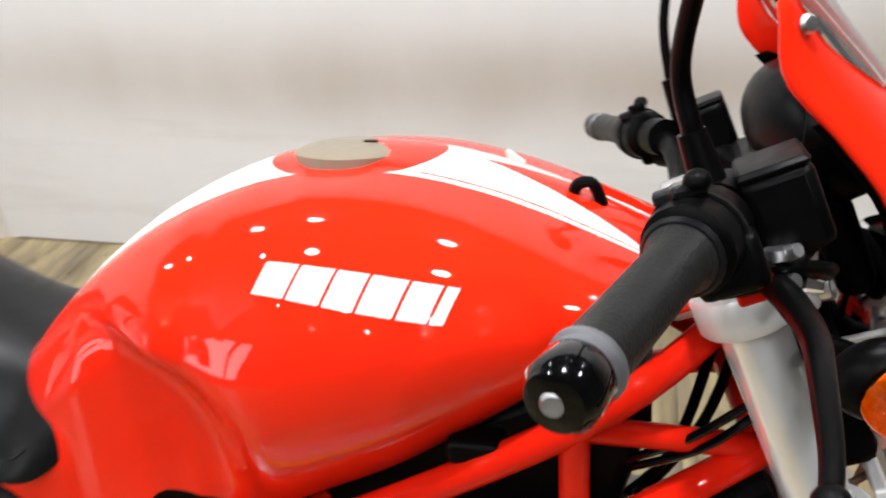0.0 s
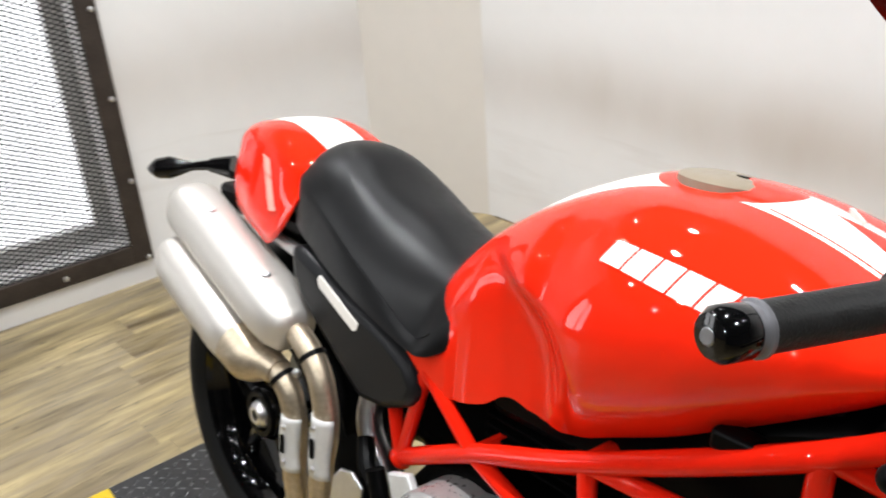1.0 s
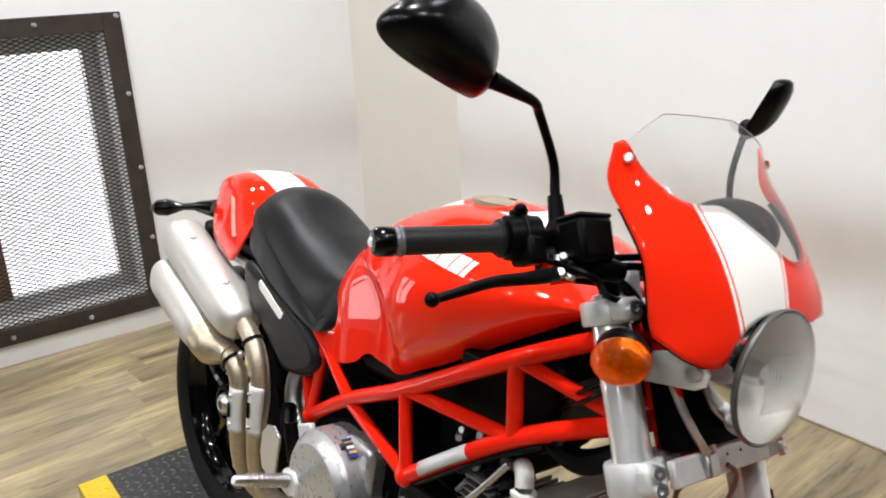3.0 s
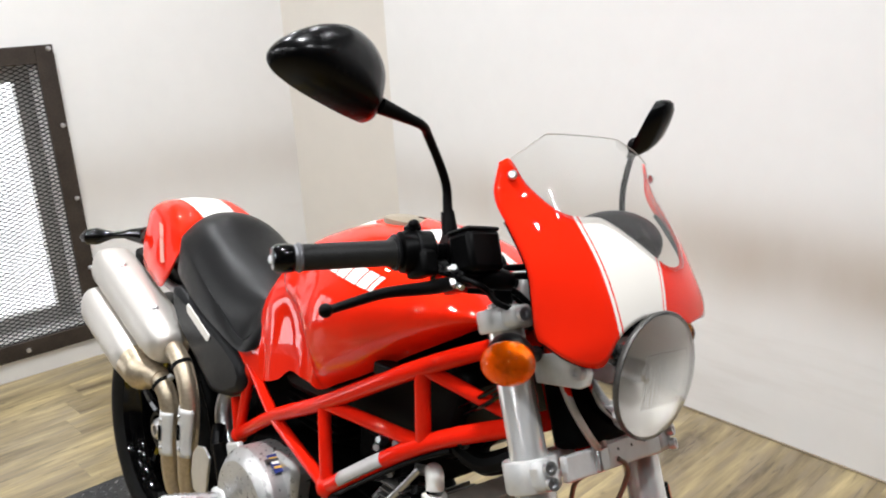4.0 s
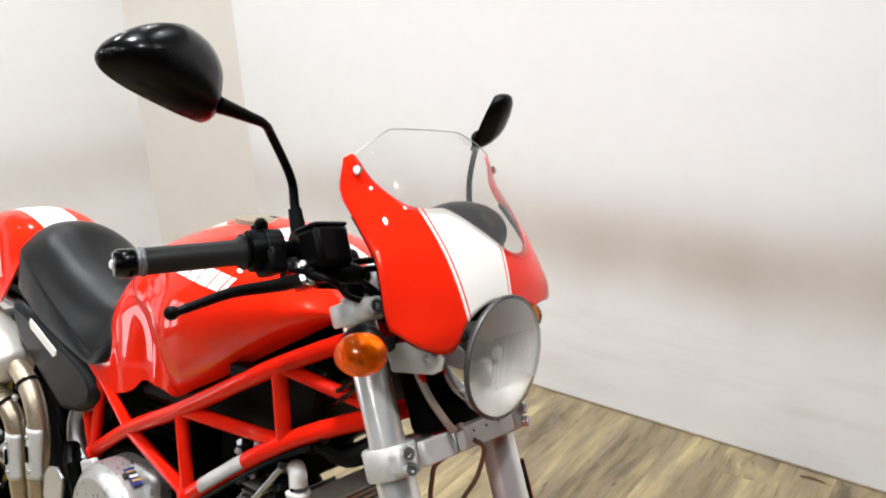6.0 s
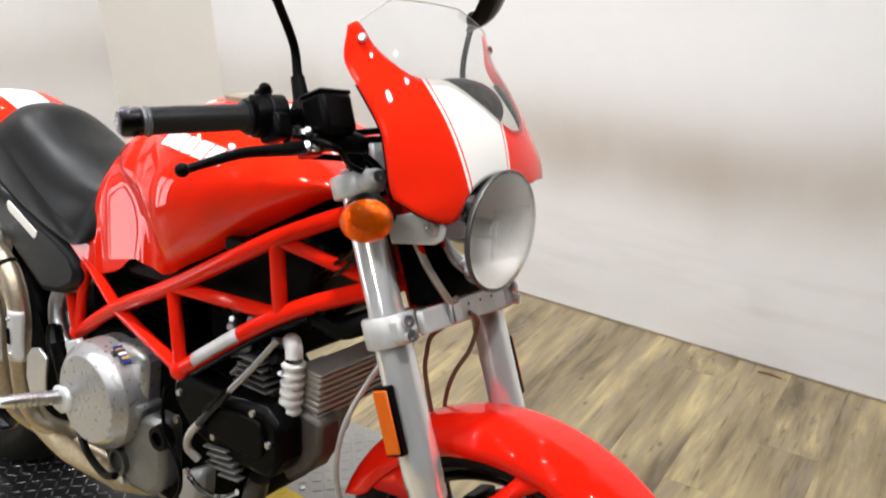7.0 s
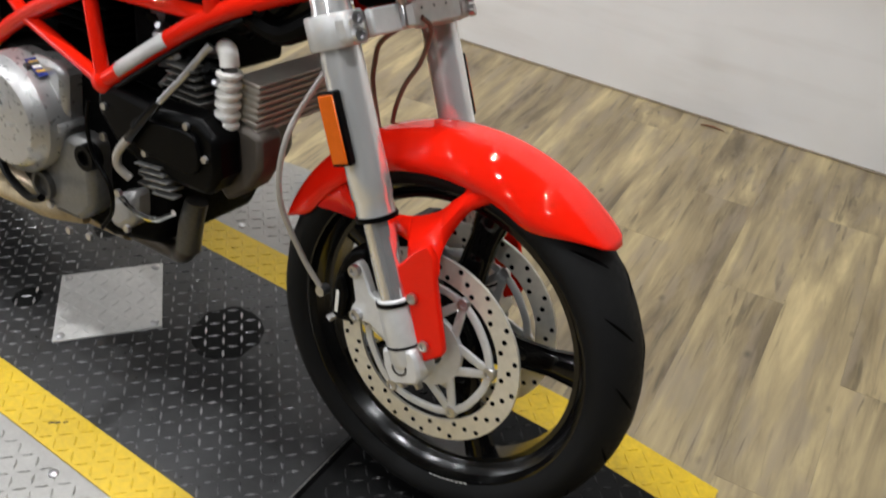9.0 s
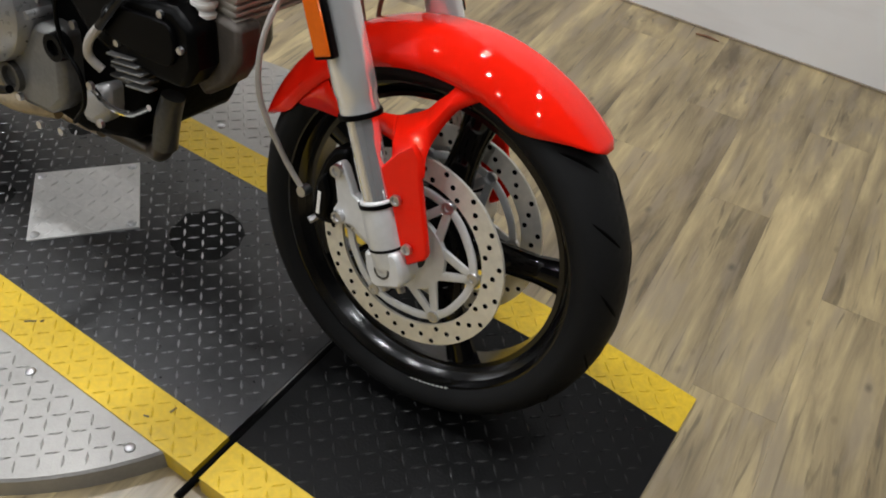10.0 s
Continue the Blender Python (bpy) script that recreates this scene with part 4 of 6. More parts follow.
# --- tail cowl ---
TAIL = [  # x, half width, top z, lower edge z
    (-0.085, 0.030, 0.868, 0.845), (-0.070, 0.070, 0.882, 0.81), (-0.030, 0.098, 0.898, 0.765), (0.03, 0.114, 0.911, 0.742), (0.08, 0.120, 0.914, 0.730), (0.125, 0.124, 0.906, 0.720),
    (0.155, 0.125, 0.897, 0.738), (0.185, 0.122, 0.886, 0.775), (0.205, 0.116, 0.876, 0.81)]


def tail_section(x, n=18):
    w, zt, zb = spl(x, TAIL, 1), spl(x, TAIL, 2), spl(x, TAIL, 3)
    out = []
    for j in range(n + 1):
        s = j / n
        if s < 0.35:
            q = s / 0.35
            out.append((0.42 * w * q, zt - 0.004 * q * q))
        elif s < 0.6:
            q = (s - 0.35) / 0.25
            out.append((w * (0.42 + 0.44 * math.sin(q * math.pi / 2)), zt - 0.004 - 0.045 * (1 - math.cos(q * math.pi / 2))))
        else:
            q = (s - 0.6) / 0.4
            z1 = zt - 0.049
            out.append((w * (0.86 + 0.14 * math.sin(q * math.pi / 2)), z1 + (min(zb, z1 - 0.005) - z1) * q))
    return out


M["tail_paint"] = striped_paint("tail_paint", lambda nt, x, y, z: maths(nt, "MULTIPLY", maths(nt, "LESS_THAN", maths(nt, "ABSOLUTE", y), 0.043), maths(nt, "GREATER_THAN", z, 0.80)))
rows = []
for i in range(41):
    x = -0.085 + 0.29 * i / 40
    half = tail_section(x)
    rows.append([(x, -y, z) for y, z in half[::-1]] + [(x, y, z) for y, z in half[1:]])
g = Geo().grid(rows)
g.grid([rows[0], [(-0.08, 0, 0.85) for p in rows[0]]])
tail = part("tail_cowl", g, M["tail_paint"], bike, "red tail cowl with white stripe", angle=55, solid=0.003)
tail_side = lambda x, q: (lambda a, b: (x, -(a[0] + (b[0] - a[0]) * (q * 18 % 1) + 0.0022), a[1] + (b[1] - a[1]) * (q * 18 % 1)))(tail_section(x)[int(q * 18)], tail_section(x)[min(18, int(q * 18) + 1)])
for x0, q0 in ((0.084, 0.60), (0.100, 0.68), (0.114, 0.755)):
    pts = [[tail_side(x0 + 0.024 * a / 3 + 0.005 * b, q0 + 0.075 * b / 3) for b in range(4)] for a in range(4)]
    part("badge_stroke", Geo().grid(pts), "decal_pale", tail, "pale stroke of the model badge")
part("under_tray", Geo().box((0.02, 0, 0.74), (0.30, 0.16, 0.05)), "black_satin", bike, "black under-seat tray", bevel=0.012)

# --- side panels ---
def side_panel(side):
    outline = [(0.206, 0.750), (0.214, 0.700), (0.240, 0.664), (0.305, 0.620), (0.368, 0.578), (0.400, 0.558), (0.462, 0.568), (0.515, 0.594), (0.530, 0.628), (0.508, 0.660), (0.462, 0.682), (0.400, 0.703), (0.312, 0.727), (0.238, 0.746)]
    g = Geo().prism([(a + 0.014, b) for a, b in outline], (0.098, 0.141), lambda a, b, c: (a, side * c, b))
    p = part("side_panel", g, "panel_grey", bike, "dark grey plastic side panel", bevel=0.015, angle=50)
    mark = [(0.291, 0.716), (0.296, 0.723), (0.396, 0.679), (0.392, 0.668), (0.385, 0.664), (0.295, 0.704)]
    part("badge_bar", Geo().prism([(a + 0.016, b + 0.002) for a, b in mark], (0.140, 0.1432), lambda a, b, c: (a, side * c, b)), "white", p, "white model badge strip")


both(side_panel)
part("rear_subframe", Geo().tube([(0.05, -0.09, 0.725), (0.30, -0.095, 0.70), (0.50, -0.10, 0.64)], 0.011, 10), "alu_paint", bike)
part("rear_subframe", Geo().tube([(0.05, 0.09, 0.725), (0.30, 0.095, 0.70), (0.50, 0.10, 0.64)], 0.011, 10), "alu_paint", bike)


# --- rear turn signals ---
def rear_signal(side):
    s = part("turn_signal", Geo().tube([(-0.085, side * 0.07, 0.800), (-0.12, side * 0.10, 0.800)], [0.023, 0.013], 14), "black_gloss", bike, "black rear turn signal on a rubber stalk")
    g = Geo().tube([(-0.12, side * 0.10, 0.800), (-0.142, side * 0.125, 0.796), (-0.157, side * 0.141, 0.793), (-0.173, side * 0.155, 0.790), (-0.191, side * 0.171, 0.786), (-0.206, side * 0.184, 0.783)], [0.010, 0.0085, 0.015, 0.0215, 0.0195, 0.004], 14, 5)
    part("housing", g, "black_gloss", s, "gloss black teardrop housing")


both(rear_signal)
part("tail_light", Geo().ball((-0.078, 0, 0.815), (0.02, 0.05, 0.022)), "red", bike, "red tail light")

# --- trellis frame ---
fr = {}
NODES = dict(R0=(0.490, 0.112, 0.488), R1=(0.462, 0.106, 0.560), R2=(0.540, 0.118, 0.652), D=(0.658, 0.136, 0.590), D2=(0.545, 0.120, 0.656), A=(0.846, 0.155, 0.682), C=(0.874, 0.162, 0.545),
             B=(1.078, 0.150, 0.810), E=(1.078, 0.138, 0.690), H=(1.185, 0.070, 0.865), H2=(1.205, 0.028, 0.872), L=(1.225, 0.075, 0.758), L2=(1.245, 0.028, 0.768))


def node(n, side):
    a = NODES[n]
    return (a[0], side * a[1], a[2])


frame_root = part("frame", Geo().tube([(1.262, 0, 0.70), (1.183, 0, 0.892)], 0.034, 24), "frame_red", bike, "red tubular steel trellis frame")
for side in (-1, 1):
    P = lambda *ns: [node(n, side) for n in ns]
    part("top_tube", Geo().tube(P("R0", "D", "A", "B", "H", "H2"), 0.0134, 14, 6), "frame_red", frame_root)
    part("lower_tube", Geo().tube(P("C", "E", "L", "L2"), 0.0140, 14, 6), "frame_red", frame_root)
    for a, b, r in (("A", "C", 0.0114), ("A", "E", 0.0114), ("B", "E", 0.0122), ("D", "C", 0.0114), ("D", "D2", 0.0108), ("R0", "R1", 0.0112), ("R0", "R2", 0.0108), ("B", "L", 0.0105)):
        part("strut", Geo().tube(P(a, b), r, 12), "frame_red", frame_root)
    along, _ = curve_points([Vector(p) for p in P("C", "E", "L", "L2")], [0] * 4, 12)
    patch = []
    for p, q in zip(along[3:9], along[4:10]):
        d = (q - p).normalized()
        up = Vector((0, 0, 1)) - d * d.z
        up.normalize()
        out = d.cross(up) * (1 if d.cross(up).y * side > 0 else -1)
        patch.append([tuple(p + (out * math.cos(radians(h)) + up * math.sin(radians(h))) * 0.0143) for h in range(-35, 86, 20)])
    part("frame_label", Geo().grid(patch), "silver_tape", frame_root, "silver label wrapped on the tube", solid=0.0006)
    part("cable", Geo().tube([p + Vector((0.004, side * 0.004, -0.0185)) for p in along[1:16]], 0.0042, 8), "black_satin", frame_root, "black cable clipped under the tube")
    part("clamp_band", Geo().tube([Vector(node("E", side)).lerp(Vector(node("L", side)), 0.36), Vector(node("E", side)).lerp(Vector(node("L", side)), 0.40)], 0.0172, 14), "black_satin", frame_root)
    part("lug", Geo().ball(node("C", side), (0.022, 0.017, 0.019)), "frame_red", frame_root)
    part("lug", Geo().ball(node("R0", side), (0.020, 0.016, 0.018)), "frame_red", frame_root)
for n in ("D", "A", "E"):
    a = NODES[n]
    part("cross_tube", Geo().tube([(a[0], -a[1], a[2]), (a[0], a[1], a[2])], 0.011, 10), "frame_red", frame_root)

# --- rear wheel ---
rear = part("rear_wheel", Geo().lathe([(0.052, -0.062), (0.06, -0.05), (0.06, 0.05), (0.052, 0.062)], (0, 0, 0.315), (0, 1, 0), 32), "black_gloss", bike, "gloss black rear wheel")


def tyre_profile(outer, inner, half, n=22):
    pts = []
    for i in range(n + 1):
        a = -1 + 2 * i / n
        th = a * radians(128)
        pts.append((outer - (outer - inner) * (1 - math.cos(th)) / (1 - math.cos(radians(128))), half * math.sin(th) / 1.0))
    return pts


def rim_profile(r, half):
    return [(r + 0.008, -half), (r + 0.010, -half + 0.004), (r - 0.004, -half + 0.012), (r - 0.016, -half + 0.028), (r - 0.024, -half * 0.4), (r - 0.024, half * 0.4), (r - 0.016, half - 0.028), (r - 0.004, half - 0.012), (r + 0.010, half - 0.004), (r + 0.008, half),
            (r + 0.002, half), (r - 0.006, half - 0.016), (r - 0.017, half * 0.4), (r - 0.017, -half * 0.4), (r - 0.006, -half + 0.016), (r + 0.002, -half), (r + 0.008, -half)]


part("tyre", Geo().lathe(tyre_profile(0.315, 0.222, 0.088), (0, 0, 0.315), (0, 1, 0), 72), "rubber", rear, "black road tyre")
part("rim", Geo().lathe(rim_profile(0.218, 0.072), (0, 0, 0.315), (0, 1, 0), 64), "black_gloss", rear)
for i in range(5):
    a = 2 * math.pi * i / 5 + 0.3
    d = Vector((math.cos(a), 0, math.sin(a)))
    part("spoke", Geo().tube([Vector((0, -0.03, 0.315)) + d * 0.05, Vector((0, -0.035, 0.315)) + d * 0.13, Vector((0, -0.02, 0.315)) + d * 0.20], [0.022, 0.015, 0.019], 10, 4), "black_gloss", rear)
part("axle_nut", Geo().lathe([(0.012, -0.012), (0.018, -0.012), (0.026, -0.006), (0.030, 0.004), (0.030, 0.02)], (0, -0.068, 0.315), (0, 1, 0), 24), "alu", rear, "bare alloy axle nut")
part("hub_ring", Geo().lathe([(0.036, -0.008), (0.046, -0.008), (0.05, 0.0), (0.05, 0.02)], (0, -0.062, 0.315), (0, 1, 0), 30), "black_satin", rear)
part("rear_disc", Geo().lathe([(0.06, 0.075), (0.12, 0.075), (0.12, 0.080), (0.06, 0.080), (0.06, 0.075)], (0, 0, 0.315), (0, 1, 0), 40), "disc_steel", rear)
part("swingarm", Geo().tube([(0.0, 0.11, 0.315), (0.18, 0.12, 0.35), (0.36, 0.09, 0.41), (0.52, 0.0, 0.43)], [0.05, 0.045, 0.045, 0.05], 12, 5), "black_satin", bike, "black single-sided swingarm")
hug = []
for i in range(15):
    a = radians(20 + 110 * i / 14)
    hug.append([(0.345 * math.cos(a) * (1 - 0.03 * q * q), q * 0.085, 0.315 + 0.345 * math.sin(a) * (1 - 0.05 * q * q)) for q in (-1, -0.6, 0, 0.6, 1)])
part("hugger", Geo().grid(hug), "black_satin", bike, "black rear mudguard", solid=0.004)

# --- exhaust ---
def muffler(rear_p, front_p, rr, flat, bolts):
    a, b = Vector(rear_p), Vector(front_p)
    ax = (b - a).normalized()
    sd = Vector((0, 1, 0))
    up = sd.cross(ax).normalized() * -1
    if up.z < 0:
        up = -up
    ln = (b - a).length
    rows = []
    for h, k in ((-0.006, 0.30), (-0.006, 0.72), (0.0, 0.86), (0.012, 0.96), (0.03, 1.0), (ln * 0.5, 1.0), (ln * 0.82, 1.0), (ln * 0.92, 0.93), (ln * 0.98, 0.78), (ln, 0.6), (ln + 0.004, 0.4)):
        rows.append([a + ax * h + sd * (rr * flat * k * math.copysign(abs(math.cos(q)) ** 0.75, math.cos(q))) + up * (rr * k * math.copysign(abs(math.sin(q)) ** 0.75, math.sin(q))) for q in (2 * math.pi * j / 40 for j in range(40))])
    m = part("muffler", Geo().grid(rows, close_v=True, cap=True), "can_alloy", bike, "satin silver muffler shell", angle=50)
    for t in bolts:
        p = a + ax * (ln * t) + up * rr * 0.99 + sd * -0.012
        part("bolt", Geo().lathe([(0.0, 0.004), (0.006, 0.0035), (0.009, 0.0)], p, up + sd * -0.3, 14), "alu", m)
    return a, b, ax


muffler((-0.135, -0.136, 0.728), (0.262, -0.150, 0.612), 0.050, 1.05, (0.26, 0.76))
muffler((-0.130, -0.172, 0.632), (0.145, -0.178, 0.549), 0.049, 0.92, ())
part("muffler_cone", Geo().tube([(0.130, -0.178, 0.553), (0.172, -0.177, 0.541), (0.215, -0.174, 0.545), (0.245, -0.172, 0.542)], [0.046, 0.044, 0.027, 0.023], 24, 4), "steel_warm", bike, "bare heat-tinted steel cone")
pipe1 = [(0.215, -0.174, 0.546), (0.250, -0.172, 0.538), (0.278, -0.168, 0.508), (0.287, -0.166, 0.45), (0.285, -0.165, 0.37), (0.295, -0.155, 0.30), (0.33, -0.13, 0.25), (0.42, -0.08, 0.215), (0.60, -0.06, 0.20), (0.78, -0.06, 0.21)]
part("exhaust_pipe", Geo().tube(pipe1, 0.0205, 16, 6), "steel_warm", bike, "heat-tinted steel exhaust pipe")
pipe2 = [(0.235, -0.150, 0.620), (0.290, -0.154, 0.608), (0.332, -0.156, 0.578), (0.354, -0.157, 0.535), (0.360, -0.157, 0.48), (0.345, -0.155, 0.40), (0.35, -0.148, 0.31), (0.39, -0.12, 0.25), (0.46, -0.03, 0.22), (0.62, 0.02, 0.20)]
part("exhaust_pipe", Geo().tube(pipe2, 0.0205, 16, 6), "steel_warm", bike, "heat-tinted steel exhaust pipe")
for p, q in (((0.252, -0.172, 0.537), (0.258, -0.171, 0.533)), ((0.312, -0.155, 0.595), (0.318, -0.155, 0.590))):
    part("pipe_clamp", Geo().tube([p, q], 0.0235, 18), "black_satin", bike)
part("clamp_bolt", Geo().ball((0.296, -0.172, 0.562), (0.008, 0.007, 0.008)), "alu", bike)


def heat_shield(x, y, z0, z1, w):
    rows = []
    for i in range(9):
        a = radians(-75 + 150 * i / 8)
        rows.append([(x + w * math.sin(a) + 0.004 * math.sin(z * 40), y - w * math.cos(a) * 0.95, z) for z in [z0 + (z1 - z0) * j / 10 for j in range(11)]])
    s = part("heat_shield", Geo().grid(rows), "alu_paint", bike, "pressed silver heat shield with a slot", solid=0.002)
    part("slot", Geo().box((x, y - w - 0.0005, (z0 + z1) / 2), (0.010, 0.004, 0.034)), "black_deep", s, bevel=0.002)
    for z in (z0 + 0.016, z1 - 0.018):
        part("rivet", Geo().ball((x + 0.001, y - w * 0.96, z), (0.0055, 0.004, 0.0055), 10, 6), "alu", s)


heat_shield(0.287, -0.166, 0.388, 0.486, 0.0255)
heat_shield(0.360, -0.157, 0.408, 0.516, 0.0265)
# rear header, bare pipe rising behind the engine
part("header_pipe", Geo().tube([(0.45, -0.03, 0.585), (0.40, -0.055, 0.565), (0.372, -0.075, 0.525), (0.378, -0.085, 0.475), (0.41, -0.085, 0.430), (0.44, -0.08, 0.38), (0.46, -0.06, 0.28)], 0.0215, 16, 6), "alu", bike, "bright rear header pipe")
part("header_pipe", Geo().tube([(0.960, -0.087, 0.262), (0.940, -0.080, 0.236), (0.90, -0.065, 0.220), (0.76, -0.05, 0.206), (0.62, -0.05, 0.20)], 0.0185, 16, 6), "pipe_dark", bike, "dark brown front header pipe")
part("collector", Geo().tube([(0.982, -0.085, 0.355), (0.972, -0.090, 0.31), (0.962, -0.088, 0.258)], [0.019, 0.021, 0.021], 18, 3), "cast", bike, "stained steel pipe stub")
part("header_pipe", Geo().tube([(0.70, -0.09, 0.225), (0.64, -0.115, 0.222), (0.585, -0.12, 0.222), (0.447, -0.12, 0.216), (0.346, -0.122, 0.243), (0.215, -0.125, 0.268)], 0.0205, 16, 6), "pipe_tan", bike, "tan heat-stained low exhaust pipe")

# --- engine ---
engine = part("engine", Geo().prism([(0.50, 0.33), (0.56, 0.25), (0.80, 0.225), (0.92, 0.255), (0.96, 0.34), (0.95, 0.44), (0.88, 0.52), (0.70, 0.56), (0.56, 0.53), (0.50, 0.45)], (-0.115, 0.115), lambda a, b, c: (a, c, b)), "black_deep", bike, "V-twin engine with silver covers", bevel=0.015)
CLX, CLZ = 0.648, 0.427
clutch = part("clutch_cover", Geo().lathe([(0.103, -0.01), (0.103, 0.066), (0.1015, 0.073), (0.098, 0.078), (0.084, 0.0915), (0.081, 0.0935), (0.0, 0.0945)], (CLX, -0.105, CLZ), (0, -1, 0), 56), "case_silver", engine, "round silver clutch cover", angle=18)
part("cover_rib", Geo().tube([(0.700, -0.112, 0.520), (0.695, -0.172, 0.521)], 0.006, 10), "cast", clutch)
part("cover_rib", Geo().tube([(0.752, -0.112, 0.430), (0.752, -0.165, 0.430)], 0.007, 10), "case_silver", clutch)
g = Geo()
g.prism([(0.60, 0.480), (0.640, 0.520), (0.690, 0.534), (0.745, 0.536), (0.758, 0.515), (0.750, 0.44), (0.73, 0.40), (0.68, 0.37)], (-0.150, -0.09), lambda a, b, c: (a, c, b))
part("crankcase_cover", g, "case_silver", engine, "silver crankcase cover", bevel=0.012)
g = Geo().prism([(0.63, 0.345), (0.66, 0.275), (0.71, 0.258), (0.775, 0.262), (0.812, 0.30), (0.815, 0.42), (0.76, 0.42), (0.70, 0.36)], (-0.158, -0.10), lambda a, b, c: (a, c, b))
part("lower_cover", g, "case_grey", engine, "cast alloy lower case", bevel=0.012)
part("sight_glass", Geo().lathe([(0.0, 0.002), (0.018, 0.003), (0.019, 0.012), (0.026, 0.012), (0.028, 0.0)], (0.690, -0.156, 0.305), (0, -1, 0), 24), "cast", engine, "round oil sight glass")
part("filler_plug", Geo().lathe([(0.0, 0.010), (0.012, 0.012), (0.013, 0.02), (0.022, 0.02), (0.024, 0.0)], (0.825, -0.156, 0.405), (0, -1, 0), 24), "black_satin", engine)
rb = random.Random(11)
for x, z in ((0.90, 0.30), (0.885, 0.36), (0.80, 0.245), (0.70, 0.27), (0.86, 0.45), (0.745, 0.235)):
    part("case_bolt", Geo().lathe([(0.0, 0.006), (0.007, 0.006), (0.0075, 0.0)], (x, -0.158, z), (0, -1, 0), 8), "alu", engine)
# label on the top of the clutch cover
lab_m = pose(0.704, -0.140, 0.5195, 0, 30, 0)
lab = part("model_label", Geo().box((0, 0, 0), (0.040, 0.052, 0.002)), "navy", engine, "small blue and gold label", m=lab_m)
for i, c in enumerate(("gold", "white", "gold")):
    part("label_stripe", Geo().prism([(-0.014 + i * 0.010, -0.024), (-0.009 + i * 0.010, -0.024), (-0.005 + i * 0.010, 0.024), (-0.010 + i * 0.010, 0.024)], (0.001, 0.0018), lambda a, b, c: (a, b, c)), c, lab)

# horizontal cylinder, its belt cover and fins
CYL = pose(0.93, -0.01, 0.462, 0, -4, 0)
for i in range(4):
    part("cylinder_fin", Geo().box((0.040 + i * 0.0145, 0, 0), (0.0045, 0.18, 0.125)), "cast", engine, m=CYL, smooth=False, bevel=0.001)
part("cylinder_barrel", Geo().lathe([(0.056, 0.0), (0.056, 0.10)], (0, 0, 0), (1, 0, 0), 28, True), "black_deep", engine, m=CYL)
part("cylinder_head", Geo().prism([(0.090, -0.065), (0.115, -0.060), (0.126, -0.035), (0.126, 0.035), (0.115, 0.058), (0.090, 0.06)], (-0.095, 0.075), lambda a, b, c: (a, c, b)), "cast", engine, "cast alloy cylinder head", m=CYL, bevel=0.012)
belt = [(0.862, 0.500), (0.905, 0.455), (0.960, 0.436), (1.045, 0.432), (1.095, 0.434), (1.118, 0.470), (1.114, 0.528), (1.080, 0.550), (0.990, 0.540), (0.900, 0.548), (0.868, 0.535)]
bc = part("belt_cover", Geo().prism(belt, (-0.172, -0.118), lambda a, b, c: (a, c, b)), "black_satin", engine, "matt black timing belt cover", bevel=0.010)
inner = [(0.962, 0.470), (1.050, 0.462), (1.078, 0.468), (1.088, 0.488), (1.084, 0.516), (1.064, 0.528), (0.985, 0.522), (0.955, 0.515), (0.945, 0.492)]
inner = [(p.x, p.y) for p in curve_points([Vector((a, b, 0)) for a, b in inner], [0] * len(inner), 3, True)[0]]
part("raised_panel", Geo().prism(inner, (-0.179, -0.170), lambda a, b, c: (a, c, b)), "black_satin", bc, bevel=0.003)
for x, z in ((0.885, 0.512), (1.095, 0.495), (1.06, 0.535), (0.97, 0.463)):
    part("cover_screw", Geo().lathe([(0.0, 0.005), (0.0055, 0.005), (0.006, 0.0)], (x, -0.172, z), (0, -1, 0), 8), "alu", bc)
for i in range(4):
    part("cooling_fin", Geo().box((0.965 - i * 0.006, -0.128, 0.436 - i * 0.0165), (0.080 - i * 0.006, 0.040, 0.0040)), "cast", engine, smooth=False, bevel=0.001)
# vertical cylinder
CYV = pose(0.72, 0.0, 0.55, 0, 0, 0)
for i in range(8):
    part("cylinder_fin", Geo().box((0, 0, 0.03 + i * 0.0155), (0.165, 0.19, 0.0045)), "black_deep", engine, m=CYV, smooth=False, bevel=0.001)
part("cylinder_barrel", Geo().lathe([(0.066, 0.0), (0.066, 0.15)], (0, 0, 0), (0, 0, 1), 28, True), "black_deep", engine, m=CYV)
part("airbox", Geo().prism([(0.62, 0.70), (0.66, 0.64), (1.10, 0.66), (1.14, 0.80), (1.08, 0.83), (0.80, 0.70)], (-0.11, 0.11), lambda a, b, c: (a, c, b)), "black_satin", bike, "black airbox between the frame tubes", bevel=0.015)
# black box added to fill the gap with darkness
part("frame_gap_fill", Geo().box((0.55, 0, 0.60), (0.20, 0.12, 0.22)), "black_deep", bike, "added black box filling the dark gap behind the frame tubes", bevel=0.02)
part("battery_box", Geo().box((0.93, 0, 0.625), (0.17, 0.16, 0.11)), "black_deep", bike, bevel=0.01)
# carburettor-side clutter inside the frame
for i in range(14):
    x, z = 0.90 + rb.random() * 0.14, 0.585 + rb.random() * 0.085
    part("fitting", Geo().tube([(x, -0.088, z), (x + rb.uniform(-0.015, 0.015), -0.104, z + rb.uniform(-0.012, 0.012))], [0.009, 0.005 + rb.random() * 0.005], 8), "alu" if rb.random() < 0.6 else "black_satin", bike)
# white ribbed plug boot in front
boot = part("breather_boot", Geo().tube([(1.075, -0.112, 0.640), (1.090, -0.122, 0.640), (1.096, -0.125, 0.622)], 0.014, 12, 4), "white_plastic", bike, "white ribbed breather boot")
prof = []
